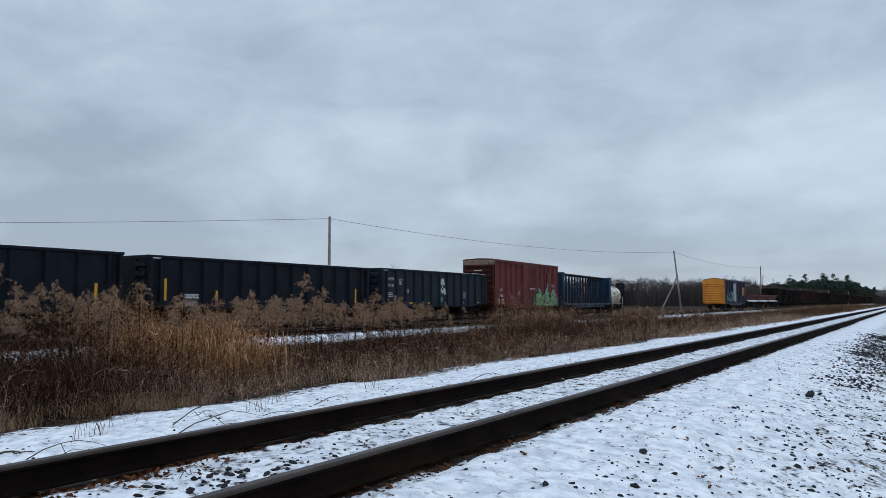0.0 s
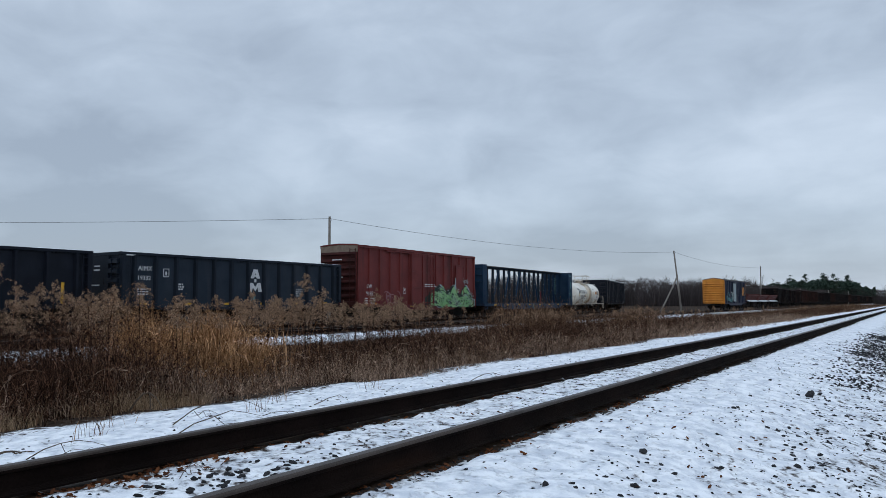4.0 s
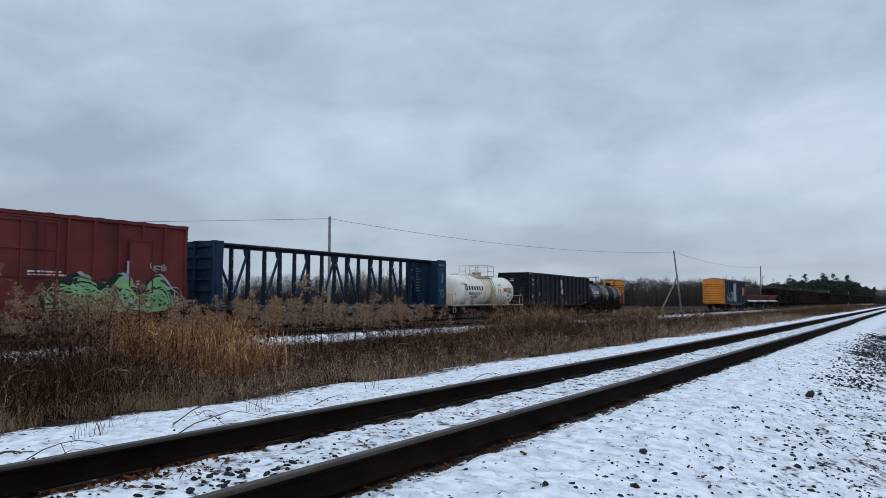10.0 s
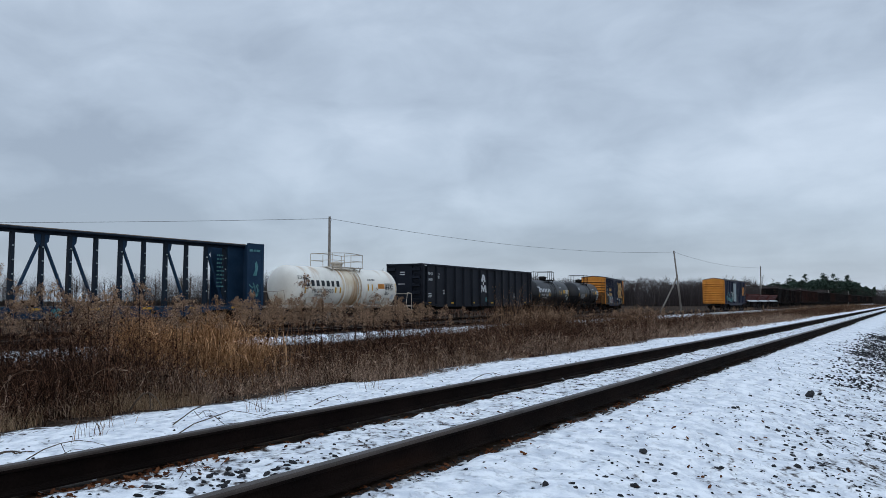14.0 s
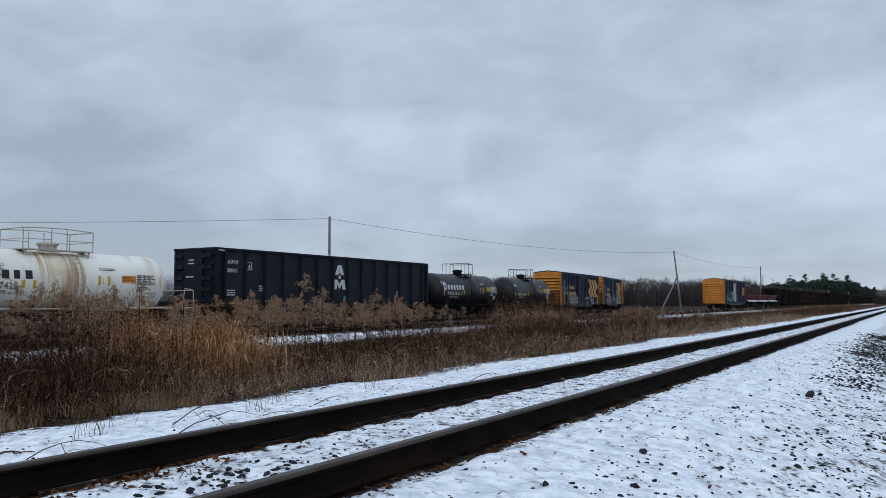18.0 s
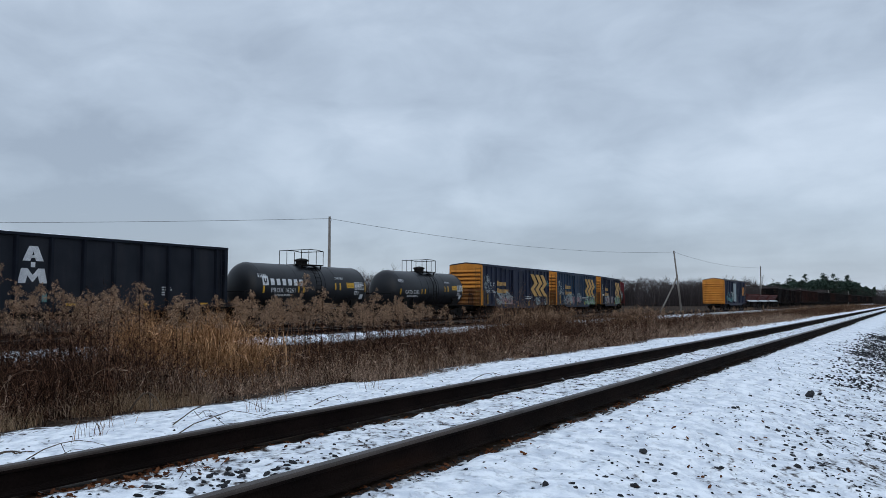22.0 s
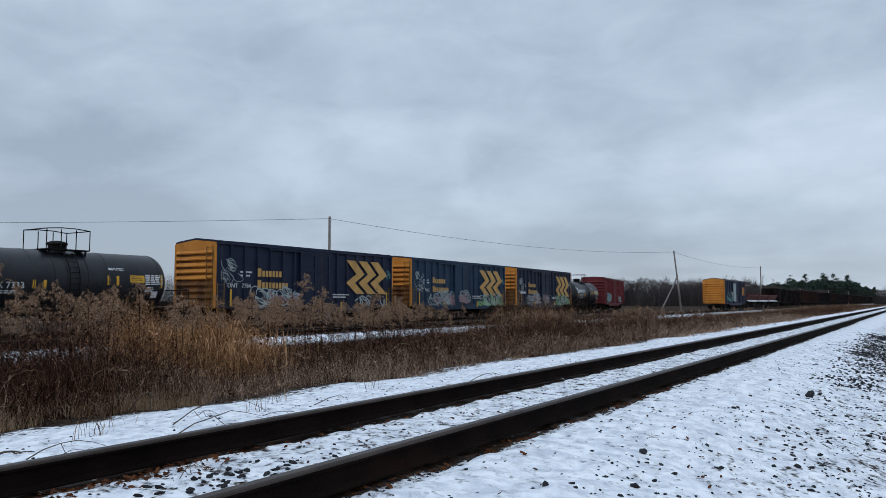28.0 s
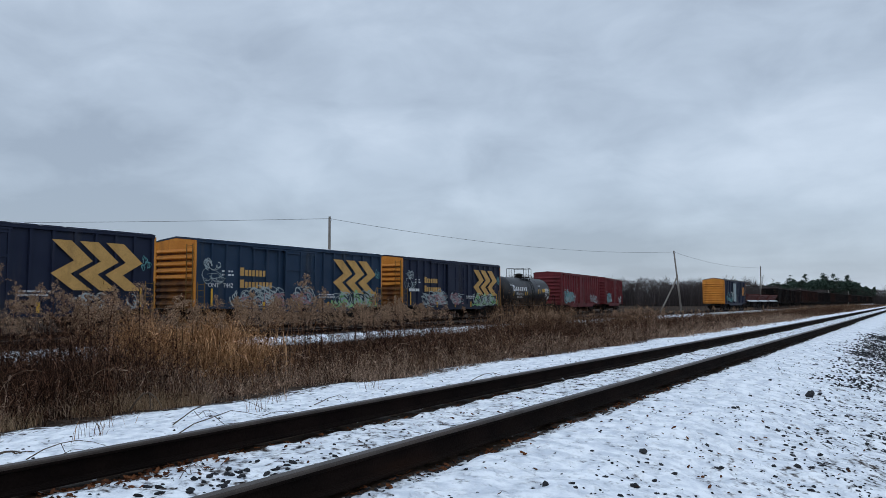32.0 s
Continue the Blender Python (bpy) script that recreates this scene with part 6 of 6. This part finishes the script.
def seed_weeds():
    """Tall weeds with fluffy heads."""
    rng = random.Random(31)
    sv, sf, pv, pf = [], [], [], []
    spots = []
    def wild(n, lat0, lat1, y0, y1, h0, h1, power, clump):
        for x, y, k in scatter(rng, n, lat0, lat1, y0, y1, power, clump):
            # the stand thins out round the golden grass and towards the bushes
            if 0.70 < -y / x < 0.92 and y < 16 and rng.random() > 0.35:
                continue
            if 1.5 < -y / x < 1.95 and x < -12.5 and rng.random() > 0.25:
                continue
            spots.append((x, y, rng.uniform(h0, h1) * (1 + 0.25 * bumps(x, y, 0.5, 3))))
    wild(135, 10.5, 14.9, 4.5, 14, 1.3, 1.9, 1.1, 0.9)
    wild(62, 12.0, 14.9, 11, 20, 1.35, 1.75, 1.1, 0.6)
    wild(65, 13.5, 18.5, 17, 28, 1.15, 1.5, 1.2, 0.6)
    wild(70, 14.0, 20.5, 30, 170, 0.8, 1.15, 1.3, 0.7)
    for cx, cy in ((-14.6, 31.0), (-18.5, 57.0)):
        for k in range(18):
            spots.append((rng.gauss(cx, 0.8), rng.gauss(cy, 1.2), rng.uniform(1.0, 1.3)))
    for x, y, h in spots:
        z = ground_z(x, y, False)
        a = rng.uniform(0, 6.283)
        l = rng.uniform(0.02, 0.16) * h
        top = Vector((x + math.cos(a) * l, y + math.sin(a) * l, z + h))
        base = Vector((x, y, z - 0.03))
        g = Geo().rod(base, top, 0.008, 3, 0.005)
        n = len(sv)
        sv += g.v
        sf += [tuple(i + n for i in q) for q in g.f]
        # curled leaves down the stem
        for k in range(10):
            u = rng.uniform(0.2, 0.8)
            p = base.lerp(top, u)
            b = rng.uniform(0, 6.283)
            q = p + Vector((math.cos(b), math.sin(b), rng.uniform(-1.0, 0.3))) * rng.uniform(0.06, 0.15)
            s = Vector((-math.sin(b), math.cos(b), 0.3)) * 0.013
            n = len(sv)
            sv += [tuple(p), tuple(p.lerp(q, 0.5) + s), tuple(q), tuple(p.lerp(q, 0.5) - s)]
            sf.append((n, n + 1, n + 2, n + 3))
        # the head: arching plumes, widest below, each thick with fine tufts
        tall = rng.uniform(0.20, 0.40)
        size = rng.uniform(0.75, 1.25)
        for k in range(rng.randint(15, 22)):
            q = rng.random()
            p = top + Vector((0, 0, -tall * q))
            b = rng.uniform(0, 6.283)
            reach, rise = (0.05 + 0.20 * q ** 0.8) * rng.uniform(0.7, 1.25) * size, rng.uniform(0.05, 0.16) * size
            ca, sa = math.cos(b), math.sin(b)
            for j in range(44):
                v = 0.08 + 0.92 * (j + rng.random()) / 44
                thick = 0.017 * (1.25 - 0.8 * v)
                c = (p.x + ca * reach * v + rng.gauss(0, thick), p.y + sa * reach * v + rng.gauss(0, thick), p.z + rise * math.sin(v * 2.5) + rng.gauss(0, thick))
                d = rng.uniform(0.009, 0.020)
                n = len(pv)
                pv += [(c[0] + rng.uniform(-d, d), c[1] + rng.uniform(-d, d), c[2] + rng.uniform(-d, d)) for _ in range(3)]
                pf.append((n, n + 1, n + 2))
    tagged(new("weed_stems", raw_mesh("weed_stems", sv, sf, M["russet"])), "tall dead goldenrod stems with curled leaves", "weeds", kind="stuff")
    tagged(new("weed_seed_heads", raw_mesh("weed_seed_heads", pv, pf, M["plume"])), "fluffy pale brown goldenrod seed heads", "weeds", kind="stuff")


make_weeds()
seed_weeds()

# ---- woods in the distance ----


def bare_tree(rng, v, f, x, y, z, h, thick):
    """A trunk with limbs and sprays of twigs, added to lists."""
    def stick(a, b, r0, r1, n=3):
        g = Geo().rod(a, b, r0, n, r1)
        k = len(v)
        v.extend(g.v)
        f.extend([tuple(i + k for i in q) for q in g.f[:n]])
    base, top = Vector((x, y, z)), Vector((x + rng.uniform(-0.05, 0.05) * h, y, z + h * rng.uniform(0.85, 1.0)))
    stick(base, top, thick, thick * 0.2, 4)
    for k in range(13):
        u = rng.uniform(0.25, 0.97)
        p = base.lerp(top, u)
        b = rng.uniform(0, 6.283)
        ln = h * rng.uniform(0.12, 0.28) * (1.25 - u)
        q = p + Vector((math.cos(b) * ln, math.sin(b) * ln, ln * rng.uniform(0.7, 1.6)))
        stick(p, q, thick * 0.32, thick * 0.12)
        for j in range(5):
            w = rng.uniform(0.3, 1.0)
            s = p.lerp(q, w)
            c = rng.uniform(0, 6.283)
            l2 = ln * rng.uniform(0.3, 0.6)
            stick(s, s + Vector((math.cos(c) * l2, math.sin(c) * l2, l2 * rng.uniform(0.4, 1.4))), thick * 0.15, thick * 0.06)


def wood_depth(rng, px, deep=60):
    """The edge of the woods keeps clear of the siding."""
    if px < 0.26:
        return rng.uniform(280, 280 + deep)
    phi = radians(32.44) - math.atan(px)
    edge = 45 / math.sin(phi) * math.cos(math.atan(px)) if phi > 0.06 else 450
    return min(450, max(225, edge)) + rng.uniform(0, deep)


def make_woods():
    rng = random.Random(41)
    v, f = [], []
    for k in range(700):
        px = rng.uniform(-0.75, 0.72)
        depth = wood_depth(rng, px, 75)
        x, y = at_bearing(px, depth)
        h = rng.uniform(5.5, 8.6) * float(np.interp(px, (-0.2, 0.1, 0.27, 0.38, 0.43, 0.46, 0.57, 0.60), (1.7, 1.5, 1.1, 1.3, 1.45, 1.0, 1.0, 1.7))) * (1.0 + 0.25 * bumps(px * 14, 0, 1.0, 6))
        bare_tree(rng, v, f, x, y, -1.2, h, 0.11)
    tagged(new("bare_woods", raw_mesh("bare_woods", v, f, M["woods"])), "distant leafless brown-grey woods behind the tracks", "woods", kind="stuff")
    v, f = [], []
    for k in range(110000):
        px = rng.uniform(-0.75, 0.70)
        depth = wood_depth(rng, px, 40)
        x, y = at_bearing(px, depth)
        h = rng.uniform(1.0, 8.8) * float(np.interp(px, (-0.2, 0.1, 0.27, 0.40, 0.45), (1.55, 1.45, 1.1, 1.1, 0.85))) * (1.0 + 0.22 * bumps(px * 20, 0, 1.0, 2))
        a, l = rng.uniform(0, 6.283), rng.uniform(0.05, 0.28) * h
        n = len(v)
        w = rng.uniform(0.03, 0.075) * depth / 240
        tx, ty = x + math.cos(a) * l, y + math.sin(a) * l
        v += [(x - w, y + w * 0.6, -1.2), (x + w, y - w * 0.6, -1.2), (tx, ty, -1.2 + h)]
        f.append((n, n + 1, n + 2))
    tagged(new("brush", raw_mesh("brush", v, f, M["brush"])), "dense bare brush along the edge of the woods", "brush", kind="stuff")
    v, f = [], []
    for k in range(150000):
        px = rng.uniform(-0.75, 0.66)
        depth = wood_depth(rng, px, 50)
        x, y = at_bearing(px, depth)
        top = 7.6 * float(np.interp(px, (-0.2, 0.1, 0.27, 0.40, 0.45, 0.6), (1.55, 1.45, 1.12, 1.12, 0.95, 1.25))) * (1.0 + 0.16 * bumps(px * 18, 0, 1.0, 2) + 0.14 * bumps(px * 70, 3, 1.0, 4))
        z = -1.2 + top * rng.random() ** 0.62
        a, l = rng.uniform(0, 6.283), rng.uniform(0.5, 1.5)
        w = rng.uniform(0.025, 0.055) * depth / 240
        up = rng.uniform(0.2, 1.3)
        n = len(v)
        v += [(x - w, y + w * 0.6, z), (x + w, y - w * 0.6, z), (x + math.cos(a) * l, y + math.sin(a) * l, z + up * l)]
        f.append((n, n + 1, n + 2))
    tagged(new("twig_canopy", raw_mesh("twig_canopy", v, f, M["woods"])), "hazy mass of bare twigs of the distant woods", "woods", kind="stuff")
    # a dense belt of young conifers behind the brush
    v, f = [], []
    for k in range(26000):
        px, depth = rng.uniform(0.425, 0.578), rng.uniform(452, 485)
        top = float(np.interp(px, (0.43, 0.47, 0.52, 0.55, 0.575), (11.5, 14.0, 15.0, 13.5, 9.0))) + 3.0 * bumps(px * 110, 0, 1.0, 3)
        z = -1.2 + top * rng.random() ** 0.7
        x, y = at_bearing(px, depth)
        e1 = Vector((rng.uniform(-1, 1), rng.uniform(-1, 1), rng.uniform(-0.4, 0.4))) * 0.65
        e2 = Vector((rng.uniform(-1, 1), rng.uniform(-1, 1), rng.uniform(-0.8, 0.8))) * 0.5
        c = Vector((x, y, z))
        n = len(v)
        v += [tuple(c + e1), tuple(c + e2), tuple(c - e1), tuple(c - e2)]
        f.append((n, n + 1, n + 2, n + 3))
    tagged(new("conifer_belt", raw_mesh("conifer_belt", v, f, M["pine"])), "dense dark green belt of far conifers", "woods", kind="stuff")


def make_pine(rng, px, depth, h, spread):
    x, y = at_bearing(px, depth)
    t = thing("pine_tree", "dark green ragged pine above the bare woods", "tree", "distant pines")
    t.matrix_world = pose(x, y, -1.3)
    part("trunk", Geo().rod((0, 0, 0), (0, 0, h * 0.97), 0.22, 6, 0.05), M["twig"], t)
    v, f = [], []
    for k in range(26):
        u = rng.uniform(0.45, 1.0)
        r = spread * (1.12 - u) ** 0.6 * rng.uniform(0.45, 1.05)
        b = rng.uniform(0, 6.283)
        for j in range(60):
            w = rng.uniform(0.10, 1.0) * r
            c = Vector((math.cos(b) * w + rng.gauss(0, 0.5), math.sin(b) * w + rng.gauss(0, 0.5), h * u + 0.10 * w + rng.gauss(0, 0.28)))
            e1 = Vector((rng.uniform(-1, 1), rng.uniform(-1, 1), rng.uniform(-0.4, 0.4))) * 0.30
            e2 = Vector((rng.uniform(-1, 1), rng.uniform(-1, 1), rng.uniform(-0.6, 0.6))) * 0.26
            n = len(v)
            v += [tuple(c + e1), tuple(c + e2), tuple(c - e1), tuple(c - e2)]
            f.append((n, n + 1, n + 2, n + 3))
    ob = new("crown", raw_mesh("crown", v, f, M["pine"]))
    ob.parent = t


def make_pines():
    rng = random.Random(51)
    for px, top in ((0.4605, 494), (0.4640, 487), (0.4840, 486), (0.4790, 497), (0.5020, 494), (0.5080, 484), (0.5125, 490), (0.5215, 486), (0.5260, 493), (0.5330, 494), (0.5405, 488), (0.5440, 496), (0.4480, 499), (0.4960, 499), (0.5560, 502), (0.2380, 501), (0.2520, 503), (0.2620, 501)):
        depth = rng.uniform(450, 480)
        make_pine(rng, px, depth, (533 - top) / 1325 * depth + 2.2, rng.uniform(3.2, 4.6))


make_woods()
make_pines()


def lone_tree(px, top, depth, seed):
    """A slender bare tree standing before the woods; top: its height above the eye as a share of the depth."""
    rng = random.Random(seed)
    x, y = at_bearing(px, depth)
    t = thing("bare_tree", "slender leafless tree before the distant woods", "tree", "lone bare trees")
    t.matrix_world = pose(x, y, -1.05)
    h = top * depth + EYE_Z + 1.05
    part("trunk", Geo().rod((0, 0, 0), (0.02 * h, 0, h * 0.8), 0.09, 6, 0.03), M["twig"], t)
    v, f = [], []
    for k in range(3):
        bare_tree(rng, v, f, rng.uniform(-0.3, 0.3), rng.uniform(-0.3, 0.3), h * 0.15 * k, h * (1 - 0.15 * k), 0.055)
    ob = new("crown", raw_mesh("crown", v, f, M["woods"]))
    ob.parent = t


for k, (px, top, depth) in enumerate(((-0.064, 0.049, 160), (-0.072, 0.043, 158), (-0.229, 0.044, 150), (-0.236, 0.039, 155), (-0.350, 0.041, 140), (-0.338, 0.036, 143), (-0.41, 0.038, 150), (-0.165, 0.041, 165), (-0.13, 0.035, 170), (0.226, 0.033, 260), (-0.48, 0.04, 150))):
    lone_tree(px, top, depth, 300 + k)

# ---- stones, leaves and twigs by the near track ----


def stone_mesh(seed, mat):
    rng = random.Random(seed)
    bm = bmesh.new()
    bmesh.ops.create_icosphere(bm, subdivisions=1, radius=0.5)
    cut = [Vector((rng.gauss(0, 1), rng.gauss(0, 1), rng.gauss(0, 1))).normalized() for _ in range(5)]
    for vt in bm.verts:
        for c in cut:
            d = vt.co.dot(c) - 0.33
            if d > 0:
                vt.co -= c * d * 0.9
        vt.co *= rng.uniform(0.86, 1.1)
        vt.co.z *= 0.72
        vt.co.x *= 1.15
    me = bpy.data.meshes.new("stone")
    bm.to_mesh(me)
    bm.free()
    me.materials.append(mat)
    return me


STONES = [stone_mesh(70 + k, M["ballast"]) for k in range(7)]


def lay_stones():
    rng = random.Random(61)

    def one(lat, y, size, lift=0.05):
        ob = tagged(new("ballast_stone", STONES[rng.randrange(7)]), "dark grey crushed ballast stone on the snow", "stone", "ballast stones")
        ob.matrix_world = pose(-lat, y, ground_z(-lat, y) + size * lift, rng.uniform(-25, 25), rng.uniform(-25, 25), rng.uniform(0, 360)) @ Matrix.Diagonal((size, size * rng.uniform(0.7, 1), size * rng.uniform(0.6, 1), 1))

    # between the rails
    for k in range(70):
        one(rng.gauss(3.66, 0.20), rng.gauss(3.4, 0.42), rng.uniform(0.030, 0.072))
    # the bank beside the camera
    k = 0
    while k < 300:
        y = 3.6 + 15.0 * rng.random() ** 1.4
        lat = rng.uniform(0.35, 2.5)
        if rng.random() < (lat - 0.8) / 1.25:
            continue
        one(lat, y, rng.uniform(0.026, 0.070) * (1 + 0.015 * y), -0.04)
        k += 1
    one(1.30, 11.4, 0.16, 0.25)
    one(1.22, 11.7, 0.07, 0.25)
    one(2.03, 4.4, 0.07, 0.05)
    one(1.62, 4.9, 0.08, 0.05)
    one(1.85, 5.8, 0.07, 0.2)
    v, f = [], []

    def small(lat, y, size):
        src = STONES[rng.randrange(7)]
        m = pose(-lat, y, ground_z(-lat, y) - size * 0.02, rng.uniform(-40, 40), rng.uniform(-40, 40), rng.uniform(0, 360)) @ Matrix.Diagonal((size, size, size * 0.8, 1))
        n = len(v)
        v.extend([tuple(m @ vt.co) for vt in src.vertices])
        f.extend([tuple(i + n for i in p.vertices) for p in src.polygons])

    for k in range(5200):
        y = 2.9 + 22 * rng.random() ** 1.5
        lat = rng.uniform(0.0, 2.6)
        if rng.random() < (lat - 0.9) / 1.9 or (bumps(-lat, y, 1.3, 4) < -0.05 and rng.random() < 0.75):
            continue
        small(lat, y, rng.uniform(0.012, 0.046) * (0.8 + 0.6 * bumps(-lat, y, 1.5, 4)))
    for k in range(1500):
        y = rng.uniform(13, 34)
        small(rng.gauss(0.9, 0.35), y, rng.uniform(0.03, 0.08))
    for k in range(1100):
        small(rng.gauss(1.15, 0.28), rng.uniform(20, 33), rng.uniform(0.035, 0.085))
    for rail in (-NEAR_L, -NEAR_R):
        for k in range(900):
            y = 0.8 + 26 * rng.random() ** 1.6
            small(rail - rng.uniform(0.06, 0.20), y, rng.uniform(0.012, 0.045))
    for k in range(420):
        small(rng.uniform(3.1, 4.35), 2.0 + 16 * rng.random() ** 1.5, rng.uniform(0.010, 0.036))
    for k in range(420):
        small(rng.uniform(4.6, 6.4), 2.0 + 22 * rng.random() ** 1.4, rng.uniform(0.010, 0.04))
    tagged(new("gravel", raw_mesh("gravel", v, f, M["ballast"])), "dark grey gravel scattered over the thin snow", "gravel", kind="stuff")


def lay_leaves():
    rng = random.Random(62)
    v, f = [], []

    def leaf(lat, y, size):
        z = ground_z(-lat, y) + 0.012
        m = pose(-lat, y, z, rng.uniform(-35, 35), rng.uniform(-35, 35), rng.uniform(0, 360))
        n = len(v)
        pts = [(-1, 0, 0.1), (-0.45, 0.5, 0.0), (0.1, 0.42, 0.22), (0.45, 0.6, 0.1), (1, 0, 0.25), (0.4, -0.55, 0.05), (0.0, -0.4, 0.25), (-0.5, -0.5, 0.05), (0, 0, -0.1)]
        v.extend([tuple(m @ (Vector(p) * size)) for p in pts])
        f.extend([(n + i, n + (i + 1) % 8, n + 8) for i in range(8)])

    for k in range(380):
        leaf(-NEAR_L - abs(rng.gauss(0.10, 0.13)) - 0.05, rng.gauss(2.95, 0.5), rng.uniform(0.012, 0.030))
    for k in range(120):
        leaf(-NEAR_L - abs(rng.gauss(0.07, 0.05)) - 0.05, 2.0 + 14 * rng.random(), rng.uniform(0.014, 0.03))
    for k in range(260):
        leaf(-NEAR_R - abs(rng.gauss(0.08, 0.05)) - 0.05, 1.7 + 9 * rng.random() ** 1.4, rng.uniform(0.014, 0.03))
    for k in range(80):
        leaf(rng.uniform(0.2, 2.6), 3.6 + 5 * rng.random(), rng.uniform(0.012, 0.030))
    for k in range(60):
        leaf(rng.uniform(3.2, 4.3), 2 + 6 * rng.random(), rng.uniform(0.012, 0.026))
    tagged(new("fallen_leaves", raw_mesh("fallen_leaves", v, f, M["leaf"])), "curled dead brown leaves along the rails", "leaves", kind="stuff")


def make_twig(lat, y, length, turn, seed, rise=0.05, thick=0.005):
    rng = random.Random(seed)
    t = thing("twig", "thin dead forked twig lying on the snow", "twig", "fallen twigs")
    g = Geo()

    def grow(p, a, l, r, depth):
        pts = [p]
        for i in range(5):
            a += rng.uniform(-14, 14)
            q = pts[-1]
            nx, ny = q[0] + math.cos(radians(a)) * l / 5, q[1] + math.sin(radians(a)) * l / 5
            pts.append((nx, ny, ground_z(nx, ny) + r + rise * math.sin((i + 1) / 5 * 3.0) * (l / length)))
            if depth and rng.random() < 0.34:
                grow(pts[-1], a + rng.choice((-38, 38)), l * 0.4, r * 0.6, depth - 1)
        for i in range(5):
            g.rod(pts[i], pts[i + 1], r * (1 - 0.14 * i), 5, r * (1 - 0.14 * (i + 1)))

    grow((-lat, y, ground_z(-lat, y) + thick), turn, length, thick, 2)
    part("stem", g, M["twig"], t)


lay_stones()
lay_leaves()
for spec in ((5.45, 3.0, 0.55, 60, 1, 0.10, 0.005), (5.35, 4.2, 1.0, 80, 2, 0.12, 0.006), (5.75, 2.9, 0.35, 120, 3, 0.02, 0.012), (5.9, 4.6, 0.9, 70, 4, 0.2, 0.006),
             (5.6, 6.2, 0.8, 95, 5, 0.06, 0.006), (1.75, 3.3, 0.26, 50, 6, 0.02, 0.004), (1.9, 4.0, 0.18, 30, 7, 0.02, 0.004), (0.95, 3.2, 0.5, 100, 8, 0.05, 0.005),
             (0.62, 2.6, 0.55, 20, 9, 0.05, 0.005), (1.35, 1.95, 0.2, 160, 10, 0.02, 0.006), (4.05, 2.1, 0.34, 150, 11, 0.01, 0.012), (0.8, 4.4, 0.4, 80, 12, 0.03, 0.004),
             (5.3, 9.0, 0.9, 85, 13, 0.1, 0.006), (8.0, 5.6, 0.6, 15, 14, 0.22, 0.013), (3.9, 3.1, 0.3, 100, 15, 0.08, 0.003)):
    make_twig(*spec)

# ---- motion ----
SPEED, EASE = 4.813, 0.00203


def travelled(t):
    """Metres still to go to the place held at 28 s."""
    d = t - 28.0
    return -SPEED * d + EASE * d * d


def car_pose(mid, length, t):
    s = mid + travelled(t)
    h = length / 2 - 1.9
    x0, y0, _ = track_at(s - h)
    x1, y1, _ = track_at(s + h)
    return pose((x0 + x1) / 2, (y0 + y1) / 2, RAIL_Z, 0, 0, math.degrees(math.atan2(y1 - y0, x1 - x0)))


def motions():
    for car, mid, length in TRAIN:
        walk(car, [(t, car_pose(mid, length, t)) for t in np.arange(0, 32.01, 0.5)])
    moving = {car for car, _, _ in TRAIN}
    for w, car, ax in AXLES:
        if car in moving:
            walk(w, [(t, pose(ax, 0, 0.42) @ Matrix.Rotation(travelled(t) / 0.42, 4, "Y")) for t in np.arange(0, 32.01, 0.1)])


motions()
